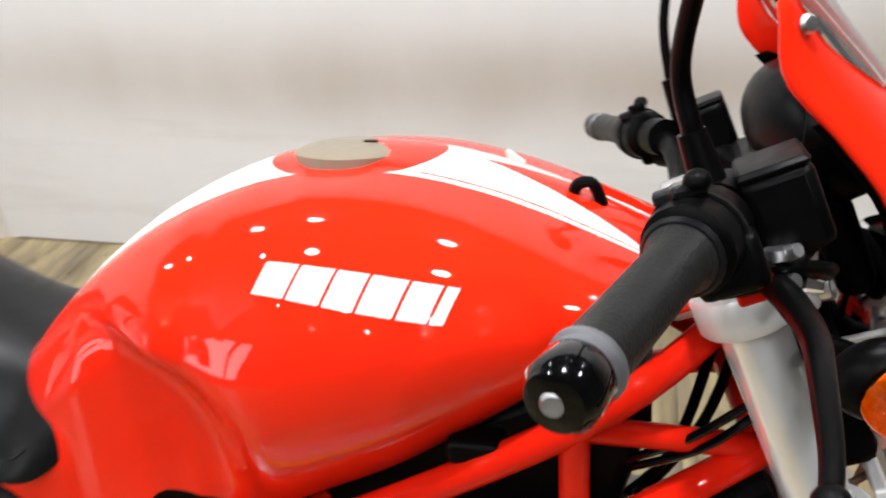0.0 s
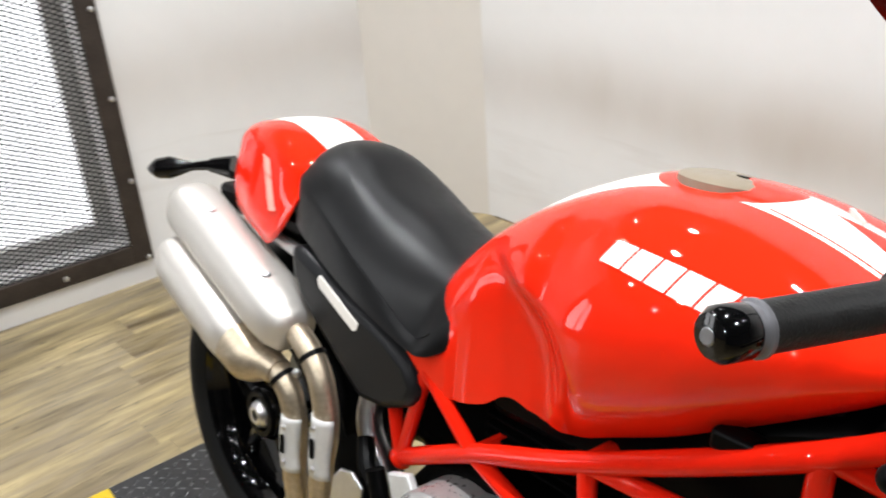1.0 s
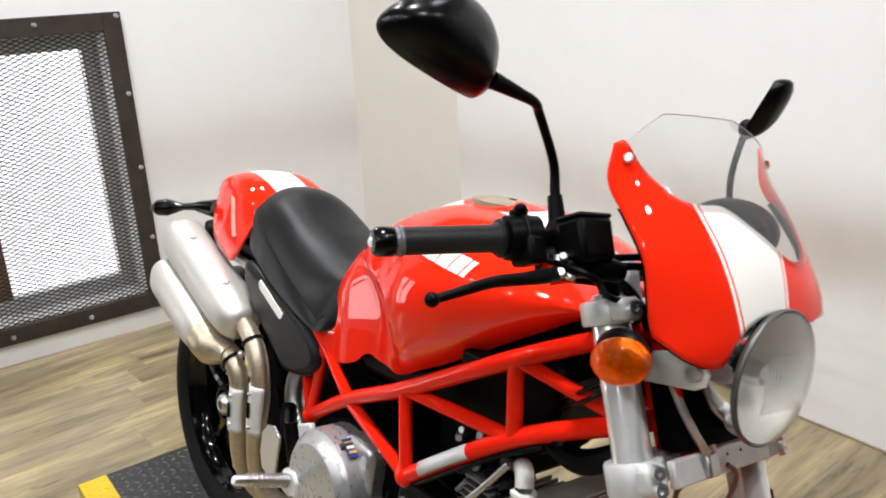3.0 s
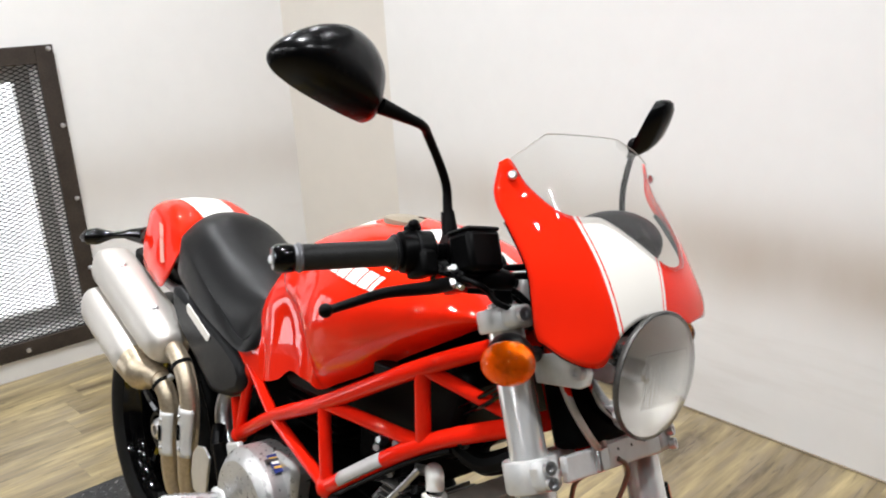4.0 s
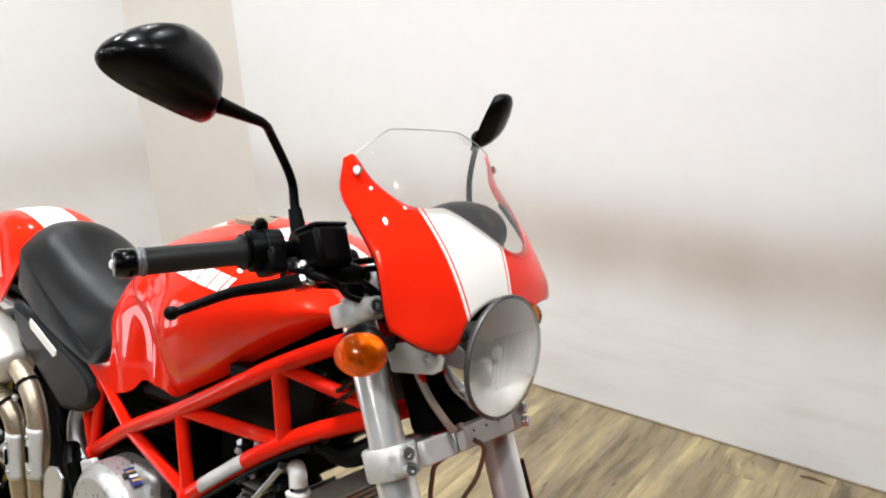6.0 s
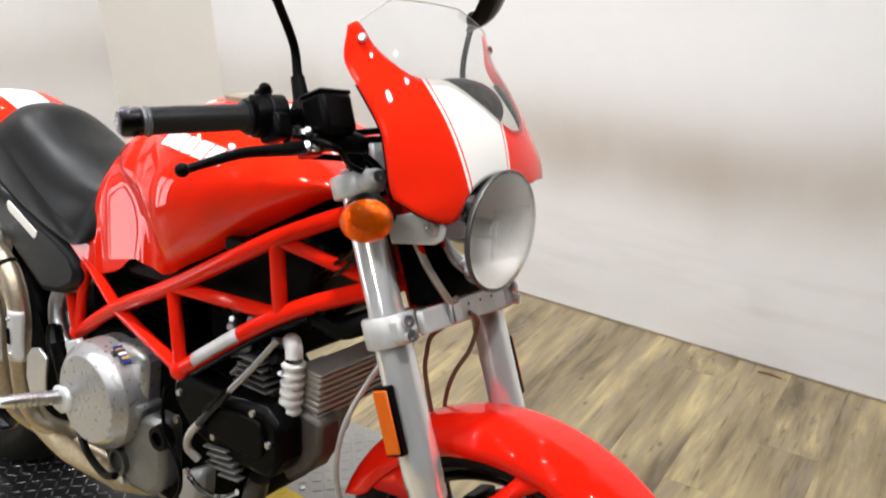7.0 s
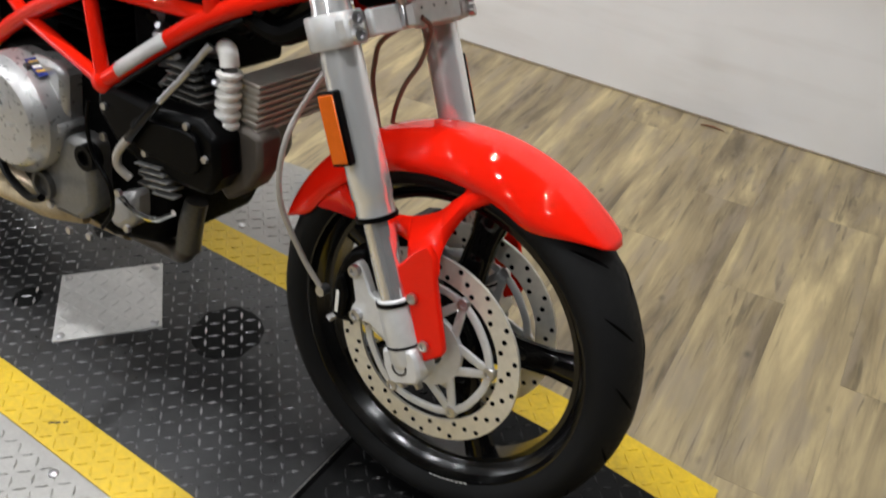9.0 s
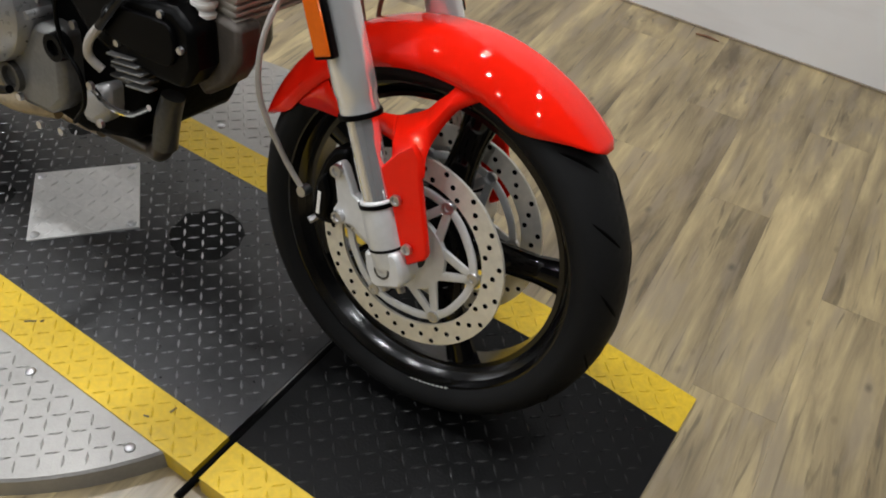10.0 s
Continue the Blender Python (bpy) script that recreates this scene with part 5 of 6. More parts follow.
for i in range(8):
    z = -0.008 - i * 0.0152
    prof += [(0.0125, z), (0.0190, z - 0.0025), (0.0190, z - 0.0075), (0.0125, z - 0.0105)]
part("ribs", Geo().lathe(prof, (1.096, -0.125, 0.625), (0.06, -0.0, 1), 20), "white_plastic", boot)
part("lug", Geo().lathe([(0.006, -0.006), (0.014, -0.006), (0.014, 0.006), (0.006, 0.006), (0.006, -0.006)], (1.092, -0.128, 0.486), (0, 1, 0), 16), "cast", boot)
# oil cooler across the front
cooler = part("oil_cooler", Geo().box((0, 0, 0), (0.034, 0.188, 0.072)), "cooler_core", bike, "finned oil cooler", m=pose(1.116, -0.016, 0.566, 0, 4, 0), bevel=0.003)
for i in range(7):
    part("fin", Geo().box((0.003, 0, -0.033 + i * 0.0104), (0.039, 0.192, 0.0050)), "cooler_fin", cooler, smooth=False, bevel=0.001)
part("cooler_top", Geo().box((0.0, 0, 0.0375), (0.046, 0.196, 0.004)), "cooler_fin", cooler, bevel=0.003)
# hoses and cables round the engine
for pts, r, mat, nm in (
        ([(1.075, -0.140, 0.650), (1.045, -0.160, 0.603), (1.012, -0.180, 0.557)], 0.0052, "alu", "clutch_line"),
        ([(0.950, -0.186, 0.484), (0.928, -0.188, 0.456), (0.922, -0.186, 0.430), (0.936, -0.176, 0.410)], 0.0068, "hose", "clutch_line"),
        ([(1.098, -0.1, 0.743), (1.158, -0.115, 0.782), (1.207, -0.112, 0.82)], 0.0036, "black_gloss", "cable"),
        ([(1.119, -0.1, 0.743), (1.174, -0.115, 0.778), (1.215, -0.112, 0.814)], 0.0036, "black_gloss", "cable"),
        ([(1.014, -0.180, 0.560), (0.980, -0.186, 0.520), (0.950, -0.186, 0.484)], 0.0072, "black_gloss", "cable"),
        ([(0.849, -0.174, 0.51), (0.84, -0.174, 0.462), (0.85, -0.174, 0.417), (0.881, -0.174, 0.38), (0.884, -0.174, 0.333), (0.855, -0.174, 0.29)], 0.0036, "black_satin", "wire"),
        ([(0.880, -0.152, 0.348), (0.912, -0.152, 0.334), (0.955, -0.150, 0.335), (0.988, -0.140, 0.355)], 0.0052, "chrome", "oil_pipe"),
        ([(0.40, -0.11, 0.475), (0.43, -0.13, 0.445), (0.47, -0.14, 0.43)], 0.014, "black_satin", "hose_stub"),
        ([(1.10, -0.10, 0.70), (1.16, -0.09, 0.68), (1.235, -0.085, 0.725)], 0.018, "black_satin", "horn_body")):
    part(nm, Geo().tube(pts, r, 10, 6), mat, bike)
part("head_cover", Geo().prism([(1.055, 0.435), (1.085, 0.405), (1.130, 0.440), (1.152, 0.480), (1.150, 0.530), (1.10, 0.540), (1.060, 0.520)], (-0.122, -0.072), lambda a, b, c: (a, c, b)), "head_brown", engine, "brown-stained cylinder head cover", bevel=0.008)
part("sump_boss", Geo().prism([(0.845, 0.335), (0.905, 0.365), (0.903, 0.305), (0.868, 0.275), (0.835, 0.280)], (-0.150, -0.09), lambda a, b, c: (a, c, b)), "dish_grey", engine, "pale sump boss", bevel=0.014)
for i in range(5):
    part("side_fin", Geo().box((0.980 + i * 0.008, -0.172, 0.447 - i * 0.0095), (0.056 - i * 0.002, 0.018, 0.0032), pose(0, 0, 0, 0, -8, 0).to_3x3()), "case_grey", engine, smooth=False, bevel=0.001)
for i in range(5):
    part("head_fin", Geo().box((1.035, -0.135, 0.566 + i * 0.011), (0.075 - i * 0.006, 0.05, 0.0032)), "cast", engine, smooth=False, bevel=0.001)
for i in range(16):
    x, z = 0.98 + rb.random() * 0.11, 0.565 + rb.random() * 0.055
    part("fitting", Geo().tube([(x, -0.125, z), (x + rb.uniform(-0.02, 0.02), -0.148, z + rb.uniform(-0.015, 0.015))], [0.006, 0.003 + rb.random() * 0.005], 8), "alu" if rb.random() < 0.5 else "black_satin", engine)
part("tank_pad", Geo().box((1.002, -0.148, 0.784), (0.045, 0.030, 0.022)), "black_satin", bike, "black rubber pad under the tank", m=pose(0, 0, 0), bevel=0.005)
# foot controls
peg_plate = part("footpeg_bracket", Geo().prism([(0.50, 0.48), (0.545, 0.50), (0.58, 0.45), (0.60, 0.40), (0.575, 0.34), (0.55, 0.33), (0.53, 0.40)], (-0.148, -0.135), lambda a, b, c: (a, c, b)), "alu_paint", bike, "silver footpeg bracket", bevel=0.003)
part("footpeg", Geo().tube([(0.585, -0.150, 0.405), (0.575, -0.20, 0.409), (0.552, -0.285, 0.420), (0.549, -0.302, 0.424)], [0.014, 0.0125, 0.011, 0.008], 12, 3), "alu", peg_plate, "ribbed alloy footpeg")
g = Geo()
for i in range(9):
    t = i / 9
    p = Vector((0.573, -0.208, 0.4095)).lerp(Vector((0.552, -0.285, 0.420)), t)
    g.tube([p, p + Vector((-0.0006, -0.003, 0.0004))], 0.0138, 12)
part("peg_ribs", g, "alu", peg_plate)
part("peg_knuckle", Geo().prism([(0.540, 0.395), (0.552, 0.424), (0.590, 0.432), (0.606, 0.415), (0.604, 0.385), (0.575, 0.374), (0.548, 0.378)], (-0.205, -0.168), lambda a, b, c: (a, c, b)), "alu_paint", peg_plate, "silver footpeg joint", bevel=0.006)
part("heel_guard", Geo().prism([(0.385, 0.380), (0.393, 0.425), (0.411, 0.447), (0.440, 0.455), (0.466, 0.440), (0.458, 0.400), (0.452, 0.352), (0.426, 0.340), (0.395, 0.345)], (-0.166, -0.160), lambda a, b, c: (a, c, b)), "alu", bike, "bright alloy heel guard", bevel=0.002)
part("brake_pedal", Geo().tube([(0.56, -0.165, 0.36), (0.62, -0.185, 0.315), (0.70, -0.20, 0.30), (0.745, -0.205, 0.315)], 0.007, 10, 5), "black_satin", bike)
part("master_cylinder", Geo().tube([(0.47, -0.145, 0.47), (0.50, -0.148, 0.40)], 0.015, 12), "black_satin", bike)
part("side_stand", Geo().tube([(0.62, 0.12, 0.26), (0.58, 0.21, 0.14), (0.555, 0.262, 0.052)], 0.011, 10), "black_satin", bike, "black side stand")

# --- front wheel (fork space) ---
WC = (0.005, 0.0, -0.013)
wheel = part("front_wheel", Geo().lathe([(0.018, -0.062), (0.032, -0.060), (0.036, -0.04), (0.036, 0.04), (0.032, 0.060), (0.018, 0.062)], WC, (0, 1, 0), 32), "black_gloss", bike, "gloss black front wheel", m=MF)
part("tyre", Geo().lathe(tyre_profile(0.298, 0.241, 0.060), WC, (0, 1, 0), 96), "rubber", wheel, "black road tyre with sipes")
part("rim", Geo().lathe(rim_profile(0.236, 0.047), WC, (0, 1, 0), 80), "rim_black", wheel, "gloss black rim")
# rim lettering as plain pale bars
for i in range(9):
    a = radians(-103 + i * 1.9)
    c = Vector((0.2435 * math.cos(a) * 0.995, -0.0478, WC[2] + 0.2435 * math.sin(a) * 0.995))
    part("rim_mark", Geo().box((0, 0, 0), (0.0048, 0.0008, 0.0055)), "white_plastic", wheel, m=Matrix.Translation(c) @ pose(0, 0, 0, 0, -math.degrees(a) + 90, 0), smooth=False)
for i in range(5):
    a = 2 * math.pi * i / 5 - 0.26
    d = Vector((math.cos(a), 0, math.sin(a)))
    w = Vector(WC)
    g = Geo().tube([w + d * 0.03, w + d * 0.07, w + d * 0.12, w + d * 0.17, w + d * 0.216], [0.046, 0.036, 0.024, 0.0225, 0.030], 14, 4)
    g.v = [(x, y * 0.62, z) for x, y, z in g.v]
    part("spoke", g, "black_gloss", wheel)
part("hub_drum", Geo().lathe([(0.03, -0.052), (0.060, -0.050), (0.076, -0.032), (0.080, 0.0), (0.076, 0.032), (0.060, 0.050), (0.03, 0.052)], WC, (0, 1, 0), 40), "black_gloss", wheel, "gloss black hub")
# tread grooves
for i in range(18):
    for side in (-1, 1):
        a0 = 2 * math.pi * i / 18 + (0.17 if side > 0 else 0)
        pts = []
        for j in range(7):
            t = j / 6
            th = side * (0.10 + 0.62 * t) * radians(128) * 0.62
            r = 0.298 - (0.298 - 0.241) * (1 - math.cos(th)) / (1 - math.cos(radians(128))) - 0.0016
            a = a0 + 0.20 * t
            pts.append((WC[0] + r * math.cos(a), 0.060 * math.sin(th), WC[2] + r * math.sin(a)))
        part("sipe", Geo().tube(pts, [0.0010, 0.0024, 0.0030, 0.0031, 0.0027, 0.0018, 0.0008], 6), "black_deep", wheel)


HOLE = Geo().lathe([(0.0, -0.0027), (0.0040, -0.0027), (0.0040, 0.0027), (0.0, 0.0027)], (0, 0, 0), (0, 1, 0), 8).mesh("drill_hole")
HOLE.materials.append(M["black_deep"])


def disc_flat(side):
    y0 = -0.064 if side < 0 else 0.052
    part("brake_disc", Geo().lathe([(0.119, -0.0023), (0.1525, -0.0023), (0.1525, 0.0023), (0.119, 0.0023), (0.119, -0.0023)], (WC[0], y0, WC[2]), (0, 1, 0), 90), "disc_steel", wheel, "drilled steel brake disc")
    for i in range(54):
        a = 2 * math.pi * i / 54
        r = (0.126, 0.136, 0.146)[i % 3]
        part("drill_hole", HOLE, "black_deep", wheel, m=pose(WC[0] + r * math.cos(a), y0, WC[2] + r * math.sin(a)))

    def flat_tube(pts, r, n=0):
        t = Geo().tube(pts, r, 10, n)
        t.v = [(a, y0 + max(-0.0026, min(0.0026, b - y0)), c) for a, b, c in t.v]
        return t

    part("disc_carrier", Geo().lathe([(0.030, -0.004), (0.060, -0.004), (0.060, 0.004), (0.030, 0.004), (0.030, -0.004)], (WC[0], y0, WC[2]), (0, 1, 0), 40), "alu_paint", wheel, "silver disc carrier")
    ring = lambda r, a: (WC[0] + r * math.cos(a), y0, WC[2] + r * math.sin(a))
    for i in range(6):
        a = radians(41 + 60 * i)
        for s in (-1, 1):
            part("carrier_arm", flat_tube([ring(0.054, a + s * radians(23)), ring(0.098, a + s * radians(2.5))], [0.0070, 0.0062]), "alu_paint", wheel)
        part("carrier_arc", flat_tube([ring(0.105, a + radians(4)), ring(0.1035, a + radians(16)), ring(0.102, a + radians(30)), ring(0.1035, a + radians(44)), ring(0.105, a + radians(56))], 0.0060, 4), "alu_paint", wheel)
    for i in range(6):
        a = radians(41 + 60 * i)
        part("bobbin", Geo().lathe([(0.0, 0.0025), (0.0045, 0.0025), (0.005, 0.0048), (0.0088, 0.0048), (0.0098, 0.003), (0.0098, -0.003)], (WC[0] + 0.106 * math.cos(a), y0, WC[2] + 0.106 * math.sin(a)), (0, side, 0), 18), "alu", wheel)


both(disc_flat)


# --- fork legs ---
def fork_leg(side):
    y = side * 0.115
    leg = part("fork_leg", Geo().lathe([(0.018, 0.667), (0.0240, 0.666), (0.0248, 0.662), (0.0250, 0.475), (0.0275, 0.462), (0.0275, 0.30), (0.0285, 0.27), (0.0285, 0.232), (0.0265, 0.228), (0.0265, 0.204), (0.0215, 0.203)], (0.010, y, 0), (0, 0, 1), 40), "fork_silver", bike, "bright metal upside-down fork leg", m=MF)
    part("dust_seal", Geo().lathe([(0.022, 0.0), (0.029, 0.0), (0.0295, 0.004), (0.029, 0.007), (0.022, 0.007)], (0.010, y, 0.199), (0, 0, 1), 36), "black_satin", leg)
    part("stanchion", Geo().lathe([(0.0210, 0.205), (0.0210, 0.06)], (0.010, y, 0), (0, 0, 1), 32), "stanchion_chrome", leg, "chromed stanchion")
    foot = Geo().lathe([(0.0215, 0.088), (0.0255, 0.086), (0.0262, 0.080), (0.0262, -0.005), (0.024, -0.012), (0.02, -0.02), (0.0, -0.02)], (0.010, y, 0), (0, 0, 1), 32)
    part("foot", foot, "alu_paint", leg, "silver cast fork foot")
    part("foot_ring", Geo().lathe([(0.0225, 0.0), (0.0278, 0.0), (0.0278, 0.006), (0.0225, 0.006)], (0.010, y, 0.078), (0, 0, 1), 32), "black_satin", leg)
    part("foot_ring", Geo().lathe([(0.0235, 0.0), (0.0268, 0.0), (0.0268, 0.004), (0.0235, 0.004)], (0.010, y, 0.016), (0, 0, 1), 32), "black_satin", leg)
    lug = [(-0.016, 0.016), (0.034, 0.016), (0.040, 0.004), (0.039, -0.026), (0.032, -0.038), (-0.006, -0.040), (-0.018, -0.034), (-0.020, -0.008)]
    part("axle_clamp", Geo().prism(lug, (y - 0.022, y + 0.022), lambda a, b, c: (a, c, b)), "alu_paint", leg, "axle pinch clamp", bevel=0.005)
    part("axle_end", Geo().lathe([(0.0, -0.004), (0.0085, -0.004), (0.0095, 0.0006), (0.0125, 0.0006), (0.0135, -0.002)], (0.008, y + side * 0.0222, -0.012), (0, side, 0), 24), "cast", leg, "hollow axle end")
    part("clamp_slot", Geo().box((0.011, y + side * 0.0222, 0.005), (0.0035, 0.0016, 0.012)), "black_deep", leg, smooth=False)
    for f in (0.0, 0.026):
        part("pinch_bolt", Geo().tube([(f, y + side * 0.012, -0.038), (f + 0.001, y + side * 0.012, -0.046)], [0.0062, 0.0055], 12), "alu", leg)
    part("axle_spacer", Geo().tube([(WC[0], side * 0.062, WC[2]), (WC[0], side * 0.095, WC[2])], 0.016, 18), "cast", leg)
    # caliper and its carrier behind the leg
    carrier = [(-0.014, 0.080), (-0.026, 0.092), (-0.030, 0.128), (-0.036, 0.138), (-0.047, 0.136), (-0.051, 0.124), (-0.057, 0.080), (-0.068, 0.070), (-0.069, 0.056), (-0.060, 0.048), (-0.042, 0.046), (-0.026, 0.028), (-0.012, 0.010), (0.010, 0.02), (0.010, 0.07)]
    part("caliper_arm", Geo().prism(carrier, (y - 0.008, y + 0.008), lambda a, b, c: (a, c, b)), "alu_paint", leg, "silver caliper bracket", bevel=0.003)
    cal = [(-0.034, 0.148), (-0.060, 0.150), (-0.080, 0.136), (-0.100, 0.112), (-0.116, 0.086), (-0.128, 0.056), (-0.124, 0.040), (-0.092, 0.034), (-0.074, 0.040), (-0.062, 0.080), (-0.044, 0.118)]
    part("caliper", Geo().prism(cal, (side * 0.040, side * 0.104), lambda a, b, c: (a, c, b)), "black_satin", leg, "black brake caliper", bevel=0.007)
    part("caliper_bridge", Geo().prism([(-0.078, 0.118), (-0.096, 0.108), (-0.116, 0.070), (-0.118, 0.048), (-0.098, 0.046), (-0.080, 0.082)], (side * 0.100, side * 0.1125), lambda a, b, c: (a, c, b)), "black_satin", leg, bevel=0.005)
    part("caliper_mark", Geo().box((-0.101, side * 0.1131, 0.074), (0.0055, 0.0012, 0.036), pose(0, 0, 0, 0, 22, 0).to_3x3()), "white_plastic", leg, "pale caliper marking", smooth=False)
    for f, u in ((-0.041, 0.127), (-0.058, 0.060)):
        part("caliper_bolt", Geo().lathe([(0.0, 0.004), (0.005, 0.004), (0.006, 0.008), (0.009, 0.008), (0.0095, 0.0)], (f, y + side * 0.008, u), (0, side, 0), 16), "alu", leg)
    part("bleed_nipple", Geo().tube([(-0.116, side * 0.108, 0.050), (-0.123, side * 0.118, 0.047)], 0.0056, 8), "alu", leg)
    # side reflector
    part("reflector_base", Geo().box((0.006, y + side * 0.036, 0.328), (0.030, 0.014, 0.096)), "black_satin", leg, bevel=0.003)
    part("reflector", Geo().box((0.007, y + side * 0.0445, 0.328), (0.0245, 0.004, 0.088)), "reflector", leg, "amber side reflector", bevel=0.002)


both(fork_leg)


# --- yokes ---
def yoke(u0, u1, rr, name, front):
    root = part(name, Geo().box((-0.018, 0, (u0 + u1) / 2), (0.06, 0.19, (u1 - u0) * 0.85)), "alu_paint", bike, "cast silver fork yoke", m=MF, bevel=0.008)
    for side in (-1, 1):
        part("clamp", Geo().lathe([(0.0252, u0), (rr - 0.002, u0), (rr, u0 + 0.003), (rr, u1 - 0.003), (rr - 0.002, u1), (0.0252, u1)], (0.010, side * 0.115, 0), (0, 0, 1), 36), "alu_paint", root)
        part("clamp_lug", Geo().box((front - 0.003, side * 0.125, (u0 + u1) / 2), (0.034, 0.036, (u1 - u0) * 0.92)), "alu_paint", root, bevel=0.009)
        for u in ((u0 + u1) / 2,) if name == "top_yoke" else (u0 + 0.011, u1 - 0.011):
            part("pinch_bolt", Geo().lathe([(0.0, 0.002), (0.004, 0.002), (0.005, 0.008), (0.0085, 0.008), (0.009, 0.0)], (front + 0.015, side * 0.132, u), (1, side * 0.35, 0), 16), "alu", root)
    return root


top = yoke(0.634, 0.664, 0.036, "top_yoke", 0.046)
low = yoke(0.424, 0.466, 0.037, "lower_yoke", 0.042)
part("fork_cap", Geo().lathe([(0.019, 0.66), (0.0195, 0.671), (0.012, 0.673), (0.0, 0.673)], (0.010, -0.115, 0), (0, 0, 1), 24), "alu", top)
part("fork_cap", Geo().lathe([(0.019, 0.66), (0.0195, 0.671), (0.012, 0.673), (0.0, 0.673)], (0.010, 0.115, 0), (0, 0, 1), 24), "alu", top)
part("yoke_plate", Geo().box((0.055, 0.0, 0.446), (0.012, 0.205, 0.034)), "alu_paint", low, "silver bracket plate across the lower yoke", bevel=0.003)
part("hose_guide", Geo().box((0.064, -0.035, 0.446), (0.012, 0.022, 0.030)), "alu", low, bevel=0.003)
part("hose_guide_rod", Geo().tube([(0.060, -0.037, 0.450), (0.052, -0.040, 0.508)], [0.0045, 0.0035], 8), "alu", low)
part("hose_guide_rod", Geo().tube([(0.060, -0.018, 0.452), (0.052, -0.02, 0.492)], [0.006, 0.003], 8), "alu", low)
for i in range(3):
    part("plate_hole", Geo().lathe([(0.0, 0.0006), (0.0022, 0.0006)], (0.0612, 0.005 + i * 0.03, 0.452), (1, 0, 0), 12), "black_deep", low)

# --- handlebar ---
bar = part("handlebar", Geo().tube([(-0.047, -0.40, 0.749), (0.006, -0.25, 0.748), (0.014, -0.17, 0.740), (-0.012, -0.07, 0.712), (-0.015, 0.07, 0.712), (-0.018, 0.16, 0.737), (-0.050, 0.25, 0.748), (-0.112, 0.40, 0.757)], 0.011, 14, 6), "black_satin", bike, "black handlebar", m=MU)
for side in (-1, 1):
    SW = 0.16 if side > 0 else 0.0
    part("bar_clamp", Geo().box((-0.014, side * 0.045, 0.695), (0.036, 0.026, 0.062)), "dish_grey", bar, "grey alloy bar clamp", bevel=0.005)

    def bp(t, df=0.0, du=0.0):
        a, b = (Vector((0.006, -0.25, 0.748)), Vector((-0.052, -0.415, 0.7495))) if side < 0 else (Vector((-0.050, 0.25, 0.748)), Vector((-0.118, 0.415, 0.758)))
        return a.lerp(b, t) + Vector((df, 0, du))

    g = Geo().tube([bp(0.10), bp(0.12), bp(0.16), bp(0.19), bp(0.80), bp(0.82)], [0.012, 0.020, 0.020, 0.0165, 0.0162, 0.0162], 24)
    part("grip", g, "grip", bar, "worn black rubber grip")
    part("grip_ring", Geo().tube([bp(0.80), bp(0.812), bp(0.828), bp(0.835), bp(0.856)], [0.0160, 0.0182, 0.0182, 0.0162, 0.016], 24), "grip_ring", bar, "grey ring at the grip end")
    part("bar_end", Geo().tube([bp(0.855), bp(0.87), bp(0.97), bp(1.0), bp(1.005)], [0.0155, 0.0172, 0.0172, 0.0135, 0.008], 24), "black_gloss", bar, "gloss black bar end")
    part("end_screw", Geo().lathe([(0.0, 0.003), (0.0045, 0.003), (0.006, 0.0)], bp(1.0), (0, side, 0.05), 14), "alu", bar)
    # switch housing
    part("switch_housing", Geo().tube([bp(-0.16), bp(-0.14), bp(0.04), bp(0.09), bp(0.11)], [0.018, 0.0255, 0.0275, 0.0265, 0.020], 20), "black_satin", bar, "black switch housing", m=None)
    part("switch_button", Geo().box(bp(0.0, 0.006, 0.029), (0.020, 0.016, 0.010)), "black_gloss", bar, bevel=0.003)
    part("switch_button", Geo().box(bp(-0.07, -0.012, 0.027), (0.014, 0.012, 0.008)), "panel_grey", bar, bevel=0.002)
    part("housing_joint", Geo().tube([bp(-0.025), bp(-0.01)], 0.0288, 20), "panel_grey", bar)
    part("grip_flange", Geo().tube([bp(0.11), bp(0.135), bp(0.15)], [0.0215, 0.0235, 0.0215], 22), "panel_grey", bar, "grey grip flange")
    part("throttle_knob", Geo().ball(bp(0.01, 0.012, 0.032), (0.008, 0.008, 0.007), 12, 8), "black_satin", bar)
    part("housing_box", Geo().box(bp(-0.02, 0.010, -0.018), (0.040, 0.026, 0.034)), "black_satin", bar, bevel=0.006)
    for t, df, du in ((-0.20, 0.022, -0.034), (-0.34, 0.020, -0.042), (-0.27, 0.028, -0.028)):
        part("housing_screw", Geo().ball(bp(t, df, du), (0.0052, 0.0052, 0.0052), 10, 6), "alu", bar)
    part("lever_bracket", Geo().prism([(0.0, 0.700), (0.052, 0.694), (0.060, 0.712), (0.012, 0.728)], (0.175, 0.222), lambda a, b, c: (a - SW * 0.2, side * c, b)), "black_satin", bar, bevel=0.005)
    part("throttle_cable", Geo().tube([bp(-0.12, 0.018, -0.03), bp(-0.30, 0.045, -0.055), (0.045 - SW * 0.15, side * 0.15, 0.672), (0.05, side * 0.09, 0.655)], 0.0042, 8, 5), "black_satin", bar)
    part("clamp_body", Geo().tube([bp(-0.25), bp(-0.42)], 0.0195, 16), "black_satin", bar)
    # fluid reservoir
    part("reservoir", Geo().box((0.056 - SW * 0.2, side * 0.189, 0.737), (0.042, 0.056, 0.052)), "black_satin", bar, "black fluid reservoir", bevel=0.007)
    part("reservoir_cap", Geo().box((0.056 - SW * 0.2, side * 0.189, 0.7640), (0.0415, 0.0555, 0.006)), "black_satin", bar, bevel=0.003)
